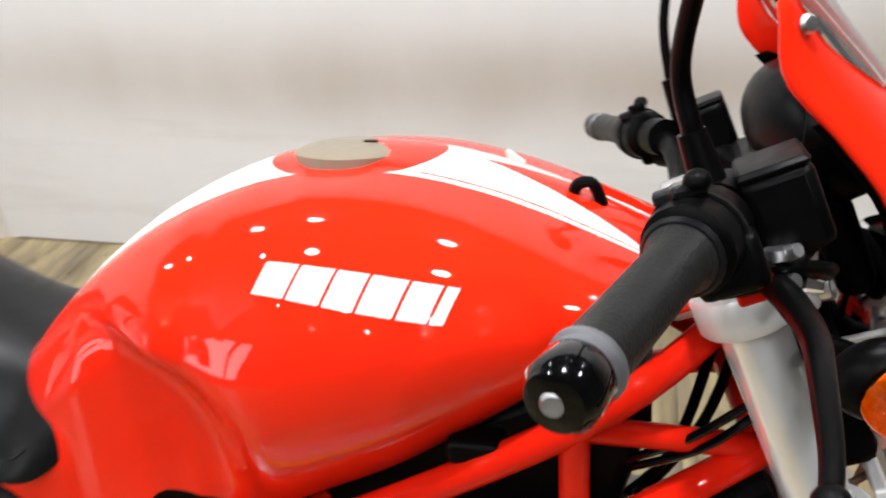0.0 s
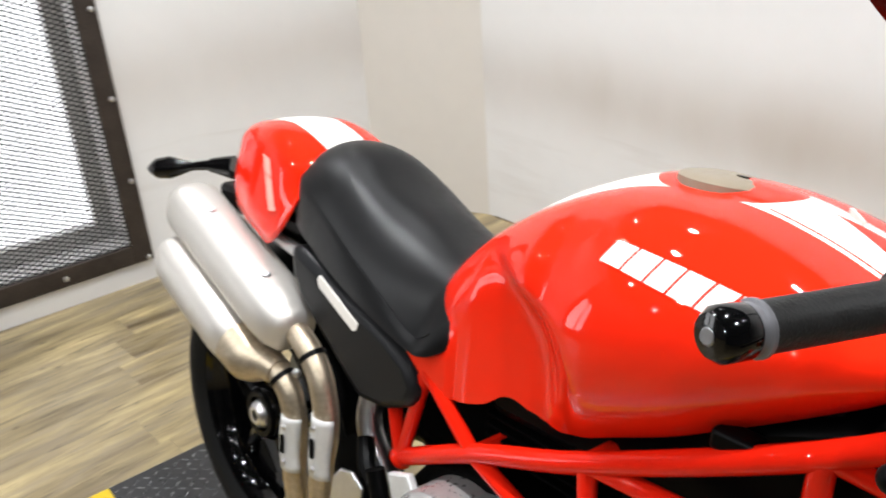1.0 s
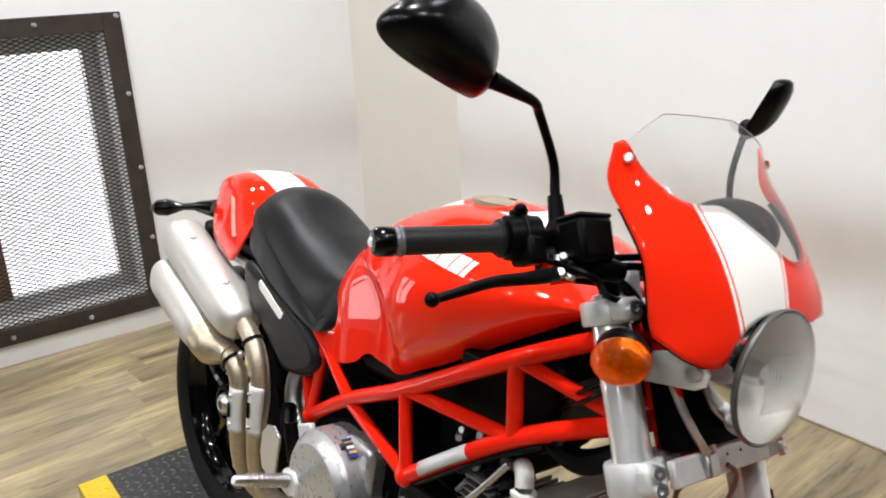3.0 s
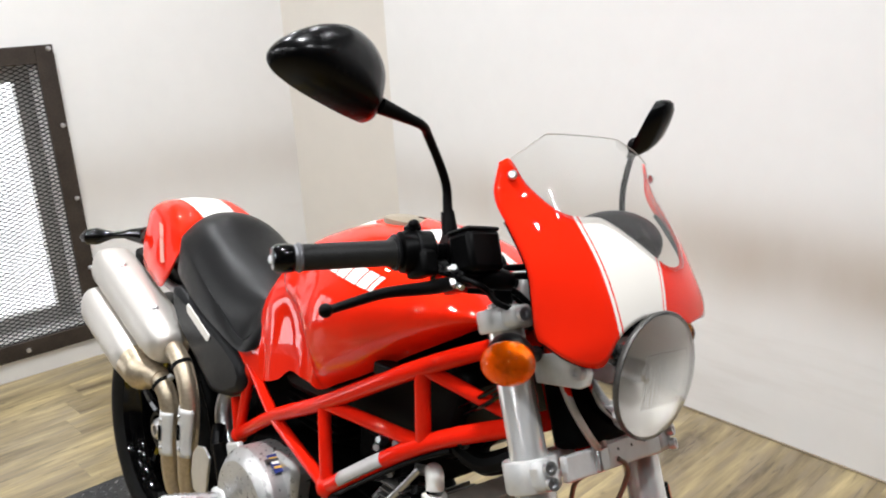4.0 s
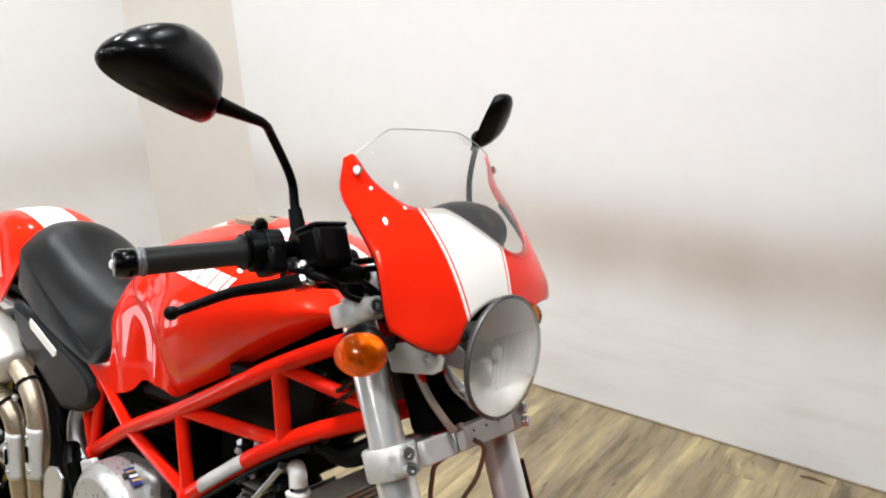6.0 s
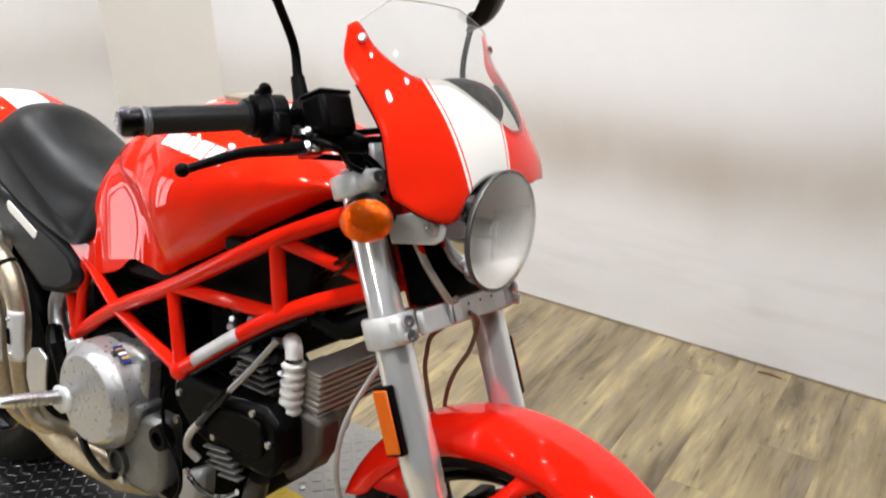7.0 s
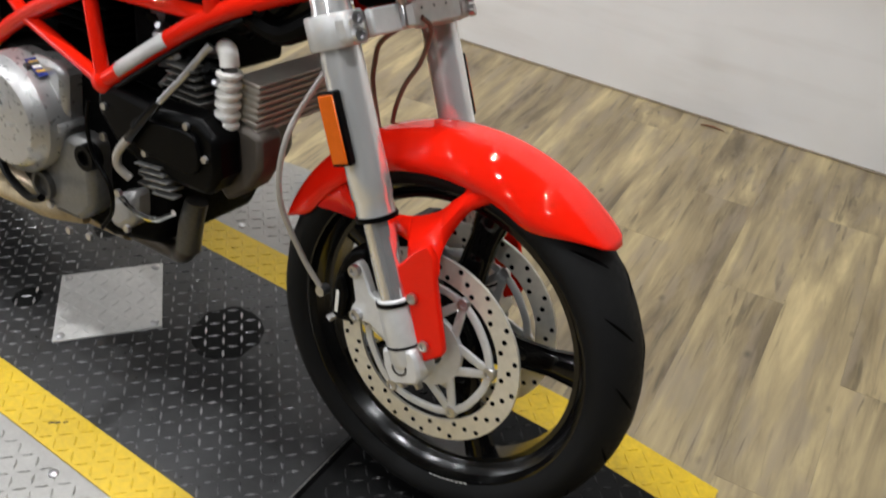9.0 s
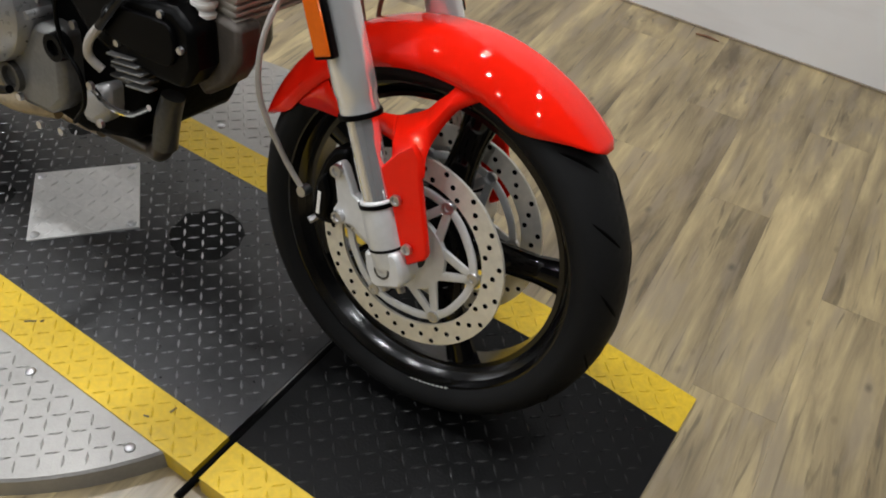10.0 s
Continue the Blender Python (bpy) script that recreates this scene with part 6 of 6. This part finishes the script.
    part("master_body", Geo().tube([(0.0 - SW * 0.2, side * 0.215, 0.728), (0.055 - SW * 0.17, side * 0.165, 0.705), (0.062 - SW * 0.15, side * 0.14, 0.698)], [0.018, 0.016, 0.012], 12), "black_satin", bar)
    # lever with a ball end
    DROP = -0.009 if side < 0 else 0.0
    lev = Geo().tube([(a - SW * b * 1.25, side * b, c) for a, b, c in ((0.034, 0.215, 0.703), (0.042, 0.25, 0.697), (0.046, 0.29, 0.697 + DROP * 0.4), (0.043, 0.33, 0.696 + DROP * 0.6), (0.037, 0.375, 0.689 + DROP * 0.9), (0.031, 0.40, 0.684 + DROP))], [0.009, 0.009, 0.0075, 0.0065, 0.0054, 0.0048], 12, 5)
    part("lever", lev, "black_satin", bar, "black hand lever")
    part("lever_ball", Geo().ball((0.031 - SW * 0.5, side * 0.403, 0.684 + DROP), (0.0082, 0.0082, 0.0082)), "black_satin", bar, "ball end of the lever")
    part("lever_pivot", Geo().lathe([(0.0, 0.006), (0.007, 0.006), (0.008, 0.0)], (0.042 - SW * 0.25, side * 0.222, 0.716), (0.2, 0, 1), 12), "alu", bar)
    part("red_switch", Geo().box((0.026 - SW * 0.2, side * 0.205, 0.694), (0.026, 0.020, 0.008)), "red", bar, bevel=0.002)
    if side < 0:
        for p, q, r, mat in (((0.018, -0.222, 0.724), (0.024, -0.230, 0.721), 0.006, "alu"), ((0.046, -0.220, 0.716), (0.054, -0.228, 0.719), 0.0055, "alu"), ((0.040, -0.222, 0.700), (0.048, -0.228, 0.702), 0.006, "alu"),
                             ((0.052, -0.222, 0.696), (0.060, -0.224, 0.692), 0.005, "chrome"), ((0.020, -0.222, 0.711), (0.036, -0.228, 0.706), 0.0065, "frame_red")):
            part("fitting", Geo().tube([p, q], [r, r * 0.75], 10), mat, bar)
        part("riser", Geo().tube([(0.016, -0.115, 0.668), (0.020, -0.116, 0.690), (0.024, -0.118, 0.716)], [0.014, 0.013, 0.014], 14, 3), "black_satin", bar, "black riser above the fork")
    # mirror: stalk, shell and glass; the left is turned, sheared and shrunk to fit the camera's view
    sh, fm = (0.0, 0.0) if side < 0 else (-0.045, -0.035)
    ym = lambda v: side * (v + sh)
    stalk = part("mirror_stalk", Geo().tube([(0.001, 0.196, 0.765), (0.003, 0.196, 0.80), (0.014, 0.196, 0.85), (0.036, 0.198, 0.895), (0.050, 0.202, 0.915)] if side > 0 else [(0.020 + fm, side * 0.196, 0.762), (0.022 + fm, side * 0.196, 0.80), (0.029 + fm, ym(0.200 - sh * 0.6), 0.838), (0.056 + fm, ym(0.242), 0.882), (0.068 + fm, ym(0.260), 0.891), (0.070 + fm, ym(0.282), 0.897), (0.068 + fm, ym(0.322), 0.909)], [0.006, 0.0052, 0.0048, 0.0048, 0.006] if side > 0 else [0.0068, 0.0065, 0.006, 0.0058, 0.0058, 0.007, 0.0105], 12, 6), "black_satin", bike, "black mirror stalk", m=MU)
    if side > 0:
        part("ball_joint", Geo().ball((0.052, 0.196, 0.915), (0.013, 0.012, 0.015), 16, 10), "black_satin", stalk, "black ball joint of the mirror")
    part("stalk_boot", Geo().tube([(0.036 + fm - (0.016 if side < 0 else 0), side * 0.196, 0.752), (0.037 + fm - (0.016 if side < 0 else 0), side * 0.196, 0.798)], [0.012, 0.009], 14), "black_satin", stalk)
    out = [(0.292, 0.934), (0.288, 0.962), (0.297, 0.992), (0.318, 1.012), (0.348, 1.020), (0.385, 1.010), (0.420, 0.990), (0.440, 0.968), (0.438, 0.948), (0.412, 0.930), (0.370, 0.914), (0.330, 0.902), (0.305, 0.902)]
    cy, cu = 0.36, 0.958
    loop = [Vector((a, b, 0)) for a, b in out]
    loop, _ = curve_points(loop, [0] * len(loop), 4, True)
    lean = 0.12 if side < 0 else -0.64
    mir = lambda h, p, k: (0.058 + h + lean * (p.x - cy) * k, -(cy + 0.019 + (p.x - cy) * k), cu - 0.011 + (p.y - cu) * k * 0.87) if side < 0 else (0.074 + h * 0.55 + lean * (p.x - cy) * k * 0.66 + 0.62 * (p.y - cu) * k, 0.198 + 0.45 * h + 0.52 * (p.x - cy) * k, 0.930 + (p.y - cu) * k * 0.60)
    rows = [[mir(h, p, k) for p in loop] for k, h in ((1.0, -0.012), (1.015, -0.004), (1.0, 0.006), (0.95, 0.018), (0.84, 0.030), (0.62, 0.040), (0.34, 0.045), (0.0, 0.046))]
    part("mirror_shell", Geo().grid(rows, close_v=True), "mirror_black", stalk, "gloss black teardrop mirror shell", angle=60)
    part("mirror_glass", Geo().grid([[mir(-0.011, p, k) for p in loop] for k in (0.97, 0.0)], close_v=True), "mirror", stalk, "mirror glass facing the rider")

# --- headlamp ---
LM = MF @ pose(0.146, 0.004, 0.543, 0, 111.0, 0)
# lamp space: z ahead along the beam, which is level with the ground
lamp = part("headlamp", Geo().lathe([(0.0, -0.088), (0.03, -0.087), (0.058, -0.077), (0.074, -0.058), (0.0800, -0.036), (0.0815, -0.012), (0.0815, -0.004)], (0, 0, 0), (0, 0, 1), 56), "chrome", bike, "round chrome headlamp with fluted glass", m=LM)
part("rim", Geo().lathe([(0.081, -0.006), (0.0845, -0.005), (0.0862, -0.001), (0.0860, 0.002), (0.0848, 0.0035), (0.0838, 0.003)], (0, 0, 0), (0, 0, 1), 64), "cast", lamp, "grey metal lamp rim")
M["amber_glass"] = glass_mat("amber_lens_glass", (0.96, 0.33, 0.015), 0.05, 1.30)
M["lamp_glass"] = glass_mat("headlamp_glass", (0.97, 0.97, 0.96), 0.09)
dome = []
for i in range(11):
    r = 0.0840 * i / 10
    dome.append((r, 0.004 + 0.018 * (1 - (r / 0.084) ** 2)))
dome = dome + [(0.0835, 0.0015)] + [(0.083 * (10 - i) / 10, 0.0015 + 0.018 * (1 - ((10 - i) / 10) ** 2)) for i in range(11)]
cover = part("glass", Geo().lathe(dome, (0, 0, 0), (0, 0, 1), 56), M["lamp_glass"], lamp, "clear curved glass")
cover.visible_shadow = False
flutes = Geo()
for i in range(-5, 6):
    flutes.tube([(-0.035, i * 0.0085, 0.012), (0.035, i * 0.0085, 0.012)], 0.0018, 6)
part("flutes", flutes, M["lamp_glass"], lamp, "vertical flutes in the glass").visible_shadow = False
part("reflector_bowl", Geo().lathe([(0.012, -0.062), (0.04, -0.050), (0.065, -0.026), (0.080, 0.0)], (0, 0, 0), (0, 0, 1), 48), "lamp_silver", lamp, "silvered reflector")
part("bulb_cap", Geo().lathe([(0.0, -0.012), (0.013, -0.014), (0.016, -0.03), (0.012, -0.06)], (0, 0, 0), (0, 0, 1), 24), "chrome", lamp)


def lamp_bracket(side):
    o = [(0.050, 0.590), (0.058, 0.596), (0.120, 0.592), (0.140, 0.578), (0.144, 0.562), (0.136, 0.548), (0.120, 0.545), (0.050, 0.560)]
    p = part("lamp_bracket", Geo().prism([(a - 0.012, b) for a, b in o], (side * 0.100, side * 0.106), lambda a, b, c: (a, c, b)), "alu_paint", bike, "pressed silver lamp bracket", m=MF, bevel=0.002)
    part("bracket_bolt", Geo().lathe([(0.0, 0.004), (0.005, 0.004), (0.006, 0.008), (0.010, 0.008), (0.0115, 0.0)], (0.114, side * 0.106, 0.567), (0, side, 0), 16), "alu", p)


both(lamp_bracket)


# --- front turn signals ---
def front_signal(side):
    f, w = (0.092, 0.205) if side < 0 else (0.062, 0.184)
    s = part("turn_signal", Geo().tube([(0.045, side * 0.105, 0.597), (f - 0.010, side * (w - 0.034), 0.597)], 0.011, 12), "black_satin", bike, "amber front turn signal", m=MF)
    mm = pose(0, 0, 0, 0, 12, 0).to_3x3()
    lens = part("amber_lens", Geo().ball((f, side * w, 0.592), (0.036, 0.030, 0.027), 24, 14, mm), M["amber_glass"], s, "glossy amber lens")
    lens.visible_shadow = False
    part("dish", Geo().ball((f - 0.001, side * (w - 0.010), 0.593), (0.0340, 0.0150, 0.0255), 20, 12, mm), "amber", s, "amber-tinted reflector dish")
    part("signal_back", Geo().ball((f - 0.013, side * (w - 0.020), 0.600), (0.0365, 0.020, 0.0290), 24, 14, mm), "black_satin", s, "black lens housing")


both(front_signal)

# --- bikini fairing ---
FA = [  # u, half width, f of the rear edge, f of the middle
    (0.560, 0.128, 0.116, 0.150), (0.585, 0.150, 0.108, 0.162), (0.62, 0.159, 0.102, 0.168), (0.66, 0.162, 0.108, 0.169), (0.70, 0.164, 0.112, 0.165), (0.75, 0.166, 0.098, 0.154),
    (0.80, 0.166, 0.081, 0.139), (0.845, 0.156, 0.092, 0.126), (0.885, 0.140, 0.084, 0.108)]
EDGE = [(-1.0, 0.842), (-0.93, 0.844), (-0.80, 0.806), (-0.66, 0.768), (-0.52, 0.757), (-0.30, 0.752), (0.0, 0.718), (0.28, 0.684), (0.50, 0.682), (0.64, 0.700), (0.80, 0.775), (0.93, 0.844), (1.0, 0.842)]
FOOT = [(-1.0, 0.612), (-0.92, 0.585), (-0.82, 0.570), (-0.68, 0.568), (-0.58, 0.580), (-0.50, 0.594), (-0.36, 0.609), (-0.18, 0.618), (0.0, 0.621), (0.18, 0.618), (0.36, 0.609), (0.50, 0.602), (0.58, 0.604), (0.68, 0.606), (0.82, 0.608), (0.92, 0.613), (1.0, 0.625)]


def fair(s, u):
    w, fr_, fc = spl(u, FA, 1), spl(u, FA, 2), spl(u, FA, 3)
    if s > 0:
        low_k = max(0.0, min(1.0, (0.78 - u) / 0.14))
        w *= 1 + 0.17 * s * low_k
        fr_ += 0.020 * max(0.0, min(1.0, (0.69 - u) / 0.06))
    c = max(0.0, 1 - abs(s) ** 2.6) ** 0.78
    return (fr_ + (fc - fr_) * c, w * math.copysign(abs(s) ** 1.0, s), u)


def fair_mask(nt, x, y, z):
    half = nt.nodes.new("ShaderNodeMapRange")
    half.inputs["From Min"].default_value, half.inputs["From Max"].default_value = 0.58, 0.76
    half.inputs["To Min"].default_value, half.inputs["To Max"].default_value = 0.043, 0.070
    nt.links.new(z, half.inputs["Value"])
    ay = maths(nt, "ABSOLUTE", maths(nt, "ADD", y, 0.025))
    inside = maths(nt, "LESS_THAN", ay, half.outputs[0])
    pin = maths(nt, "LESS_THAN", maths(nt, "ABSOLUTE", maths(nt, "SUBTRACT", ay, maths(nt, "SUBTRACT", half.outputs[0], 0.006))), 0.0012)
    return maths(nt, "SUBTRACT", inside, maths(nt, "MULTIPLY", inside, pin))


M["fairing_paint"] = striped_paint("fairing_paint", fair_mask)
rows, clear = [], []
for i in range(81):
    s = -1 + 2 * i / 80
    a, b = spl(s, FOOT), spl(s, EDGE)
    rows.append([fair(s, a + (b - a) * j / 24) for j in range(25)])
fairing = part("fairing", Geo().grid(rows), M["fairing_paint"], bike, "small red fairing with white stripe and clear screen", m=MF, solid=0.0035, angle=60)
liner = []
for r in rows:
    liner.append([(p[0] - 0.0065, p[1] * 0.975, p[2]) for p in r if p[2] < 0.70 or p is r[0] or p is r[1]][:2] + [(p[0] - 0.0065, p[1] * 0.975, p[2]) for p in r[2:17]])
part("liner", Geo().grid(liner), "black_deep", fairing, "black inside of the fairing", angle=60)
for i in range(73):
    s = -0.93 + 1.86 * i / 72
    b = spl(s, EDGE) - 0.006
    t = max(b + 0.001, 0.878 - 0.034 * max(0.0, (abs(s) - 0.52) / 0.41) ** 1.2)
    clear.append([tuple(Vector(fair(s, b + (t - b) * j / 16)) + Vector((0.002, 0, 0))) for j in range(17)])
part("screen", Geo().grid(clear), M["pane"], fairing, "clear acrylic wind screen", angle=60)
part("screen_edge", Geo().tube([r[-1] for r in clear], 0.0008, 6), "hose", fairing, "bright edge of the screen")
for side in (-1, 1):
    part("fairing_bolt", Geo().lathe([(0.0, 0.003), (0.0045, 0.0027), (0.0065, 0.0)], Vector(fair(side * 0.90, 0.822)) + Vector((0.002, side * 0.003, 0)), (0.6, side, 0), 16), "alu", fairing)
# instruments behind the screen
dash = part("instruments", Geo().box((0.050, 0, 0.705), (0.03, 0.15, 0.03)), "black_satin", bike, "black instrument cluster", m=MF, bevel=0.008)
for y, r in ((0.045, 0.046), (-0.05, 0.038)):
    g = Geo().lathe([(0.0, -0.045), (r * 0.7, -0.044), (r * 0.95, -0.03), (r, 0.0), (r, 0.012), (r * 0.9, 0.012), (r * 0.88, 0.004), (0.0, 0.004)], (0.088, y, 0.722), (-0.85, 0, 0.5), 32)
    part("gauge", g, "black_satin", dash, "round black instrument pod")
# black box added to darken the space between instruments and lamp
part("dash_gap_fill", Geo().box((0.088, 0, 0.655), (0.03, 0.15, 0.10)), "black_deep", bike, "added black box filling the dark space behind the headlamp", m=MF, bevel=0.012)
part("instrument_cowl", Geo().ball((0.094, 0.042, 0.728), (0.044, 0.100, 0.048), 28, 16), "black_satin", dash, "dark rounded instrument cowl")

# --- front mudguard ---
FR = 0.318


def fender_pt(a, q):
    """a: angle about the axle from straight ahead; q: -1..1 across."""
    r = FR - 0.012 * abs(q) ** 2 - 0.042 * abs(q) ** 5
    return (WC[0] + r * math.cos(a), 0.068 * q, WC[2] + r * math.sin(a))


rows = []
A0, A1 = radians(24), radians(143)
for i in range(61):
    t = i / 60
    a = A0 + (A1 - A0) * t
    w = math.sqrt(max(0.0, 1 - (1 - min(1.0, (t + 0.002) / 0.17)) ** 2)) * math.sqrt(max(0.0, 1 - (1 - min(1.0, (1.004 - t) / 0.16)) ** 2.4))
    rows.append([fender_pt(a, -w + 2 * w * j / 20) for j in range(21)])
fender = part("front_mudguard", Geo().grid(rows), "red", bike, "glossy red front mudguard", m=MF, solid=0.0035, angle=60)


def fender_side(side):
    """Side web below the shell, round an open window, and the flat leg that bolts to the fork foot."""
    web = [((-0.152, 0.222, 0.060), (-0.152, 0.212, 0.062)), ((-0.135, 0.236, 0.060), (-0.136, 0.203, 0.066)), ((-0.115, 0.244, 0.060), (-0.115, 0.198, 0.067)),
           ((-0.088, 0.248, 0.060), (-0.088, 0.190, 0.068)), ((-0.075, 0.225, 0.066), (-0.071, 0.185, 0.070)), ((-0.066, 0.211, 0.067), (-0.050, 0.179, 0.073)),
           ((-0.030, 0.203, 0.068), (-0.020, 0.171, 0.078)), ((0.006, 0.191, 0.069), (0.010, 0.165, 0.082)), ((0.033, 0.187, 0.070), (0.037, 0.159, 0.094))]
    arm = [((0.033, 0.187, 0.070), (0.037, 0.159, 0.096), (0.046, 0.142, 0.116)), ((0.055, 0.188, 0.070), (0.060, 0.153, 0.113), (0.086, 0.114, 0.116)),
           ((0.080, 0.193, 0.069), (0.085, 0.170, 0.100), (0.094, 0.141, 0.109)), ((0.100, 0.204, 0.067), (0.105, 0.186, 0.086), (0.103, 0.164, 0.088)),
           ((0.118, 0.213, 0.066), (0.125, 0.203, 0.074), (0.128, 0.190, 0.071)), ((0.134, 0.227, 0.060), (0.145, 0.212, 0.064), (0.157, 0.199, 0.063)),
           ((0.152, 0.238, 0.050), (0.168, 0.222, 0.054), (0.183, 0.206, 0.054))]
    for nm, rows_ in (("mudguard_web", web), ("mudguard_arm", arm)):
        cols = [curve_points([Vector(r[k]) for r in rows_], [0] * len(rows_), 4)[0] for k in range(len(rows_[0]))]
        part(nm, Geo().grid([[(p.x, side * p.z, p.y) for p in r] for r in zip(*cols)]), "red", fender, solid=0.0035, angle=50)
    leg = [(0.022, 0.128), (0.034, 0.135), (0.060, 0.153), (0.086, 0.162), (0.093, 0.142), (0.087, 0.114), (0.083, 0.075), (0.079, 0.030), (0.077, 0.010), (0.071, 0.002), (0.042, -0.008), (0.035, -0.006), (0.032, 0.006), (0.030, 0.050), (0.029, 0.105)]
    part("mudguard_leg", Geo().prism(leg, (0.110, 0.1205), lambda a, b, c: (a, side * c, b)), "red", fender, "red bracket leg of the mudguard", bevel=0.003)
    for f, u, c in ((0.046, 0.088, 0.1225), (0.048, 0.018, 0.1225)):
        part("mudguard_bolt", Geo().lathe([(0.0, 0.002), (0.004, 0.002), (0.005, 0.005), (0.0075, 0.005), (0.008, 0.0)], (f, side * c, u), (0, side, 0), 16), "alu", fender)


both(fender_side)

# --- hoses and cables at the front (fork space) ---
for pts, r, mat, nm, lab in (
        ([(-0.126, -0.112, 0.090), (-0.136, -0.125, 0.15), (-0.130, -0.145, 0.24), (-0.100, -0.135, 0.32), (-0.060, -0.090, 0.385), (-0.01, -0.05, 0.44)], 0.0042, "hose", "brake_hose", "pale braided brake hose"),
        ([(-0.140, 0.108, 0.090), (-0.150, 0.12, 0.16), (-0.120, 0.11, 0.25), (-0.039, 0.03, 0.313), (-0.003, 0.02, 0.352), (0.034, 0.02, 0.383), (0.061, 0.018, 0.422), (0.062, 0.0, 0.44)], 0.0036, "hose_brown", "brake_hose", "brown braided brake hose"),
        ([(0.058, -0.036, 0.435), (0.015, -0.036, 0.419), (-0.003, -0.034, 0.395), (-0.018, -0.030, 0.365), (-0.04, -0.01, 0.30)], 0.0036, "hose_brown", "brake_hose", "brown braided brake hose"),
        ([(0.060, -0.14, 0.700), (0.085, -0.10, 0.690), (0.085, -0.04, 0.66), (0.060, -0.03, 0.58), (0.055, -0.035, 0.47)], 0.0048, "black_satin", "cable", ""),
        ([(0.050, -0.145, 0.712), (0.080, -0.09, 0.705), (0.06, 0.0, 0.69), (0.05, 0.10, 0.70)], 0.0048, "black_satin", "cable", ""),
        ([(-0.01, -0.19, 0.715), (0.03, -0.11, 0.685), (0.01, -0.05, 0.62), (-0.06, -0.04, 0.52), (-0.16, -0.06, 0.46)], 0.0048, "black_satin", "cable", ""),
        ([(-0.02, -0.17, 0.70), (0.02, -0.09, 0.67), (-0.02, -0.045, 0.60), (-0.10, -0.05, 0.50), (-0.2, -0.06, 0.46)], 0.0048, "black_satin", "cable", ""),
        ([(0.060, -0.082, 0.56), (0.068, -0.078, 0.52), (0.068, -0.060, 0.485), (0.066, -0.042, 0.462)], 0.0055, "hose", "hose", "pale hose"),
        ([(0.058, -0.084, 0.575), (0.066, -0.082, 0.555), (0.066, -0.080, 0.535)], 0.005, "frame_red", "wire_sleeve", "red wire sleeve")):
    part(nm, Geo().tube(pts, r, 9, 7), mat, bike, lab, m=MF)
part("hose_union", Geo().lathe([(0.0, -0.008), (0.008, -0.008), (0.008, 0.008), (0.0, 0.008)], (-0.126, -0.110, 0.090), (0, 1, 0), 12), "alu", bike, m=MF)
# black box added over the headstock for the dark gap and its wiring
part("wiring_dark_box", Geo().box((0.040, 0.0, 0.525), (0.05, 0.15, 0.12)), "black_deep", bike, "added black box for the wiring and dark behind the headlamp", m=MF, bevel=0.012)

# ---------- floor planks ----------
PW, PL = 0.152, 0.915
plank_me = Geo().box((0, 0, 0), (PL - 0.0003, PW - 0.0003, 0.006)).mesh("plank", False)
plank_me.materials.append(M["floor"])
bmp = bmesh.new()
bmp.from_mesh(plank_me)
bmesh.ops.bevel(bmp, geom=[e for e in bmp.edges if all(v.co.z > 0 for v in e.verts)], offset=0.0001, segments=1, affect="EDGES")
bmp.to_mesh(plank_me)
bmp.free()
rnd = random.Random(4)
LAY = 4.0  # the planks run slightly askew to the back wall
for i in range(-2, int((3.2 - X0) / PW) + 2):
    shift = rnd.random() * PL
    for j in range(-1, 6):
        yc = Y1 - (j + 0.5) * PL + shift - 0.2
        if yc - PL / 2 > Y1 + 0.16 or yc + PL / 2 < -1.29:
            continue
        a, b = min(yc + PL / 2, Y1 + 0.16), max(yc - PL / 2, -1.30)
        ob = new("plank", plank_me)
        ob.parent = floor
        flip = rnd.random() < 0.5
        ob.matrix_local = pose(1.2, 0.9, 0, 0, 0, LAY) @ pose(X0 + (i + 0.5) * PW - 1.2, (a + b) / 2 - 0.9, FLOOR_Z - 0.003, 0, 0, 270 if flip else 90) @ Matrix.Diagonal(((a - b) / PL, 1, 1, 1))
# the rest of the boards, further off, joined
rest = Geo()
LAST = int((3.2 - X0) / PW) + 1
turn = math.radians(LAY)
for i in range(-6, int((X1 - X0) / PW) + 2):
    shift = rnd.random() * PL
    for j in range(-2, 9):
        yc = Y1 - (j + 0.5) * PL + shift
        across = X0 + (i + 0.5) * PW - 1.2
        top = Y1 + 0.16 - 0.07 * max(0.0, across) if i > LAST or i < -2 else -1.3003
        a, b = min(yc + PL / 2, top), max(yc - PL / 2, Y0 - 0.1)
        along_ = (a + b) / 2 - 0.9
        x = 1.2 + across * math.cos(turn) - along_ * math.sin(turn)
        if a - b > 0.02 and X0 - 0.12 < x < X1 + 0.12:
            rest.box((along_, -across, -0.003), (a - b - 0.0003, PW - 0.0003, 0.006))
boards = raw(rest, "boards")
tagged(part("boards", boards, "floor", floor, "rest of the plank floor", m=pose(1.2, 0.9, FLOOR_Z, 0, 0, LAY + 90)), kind="stuff")
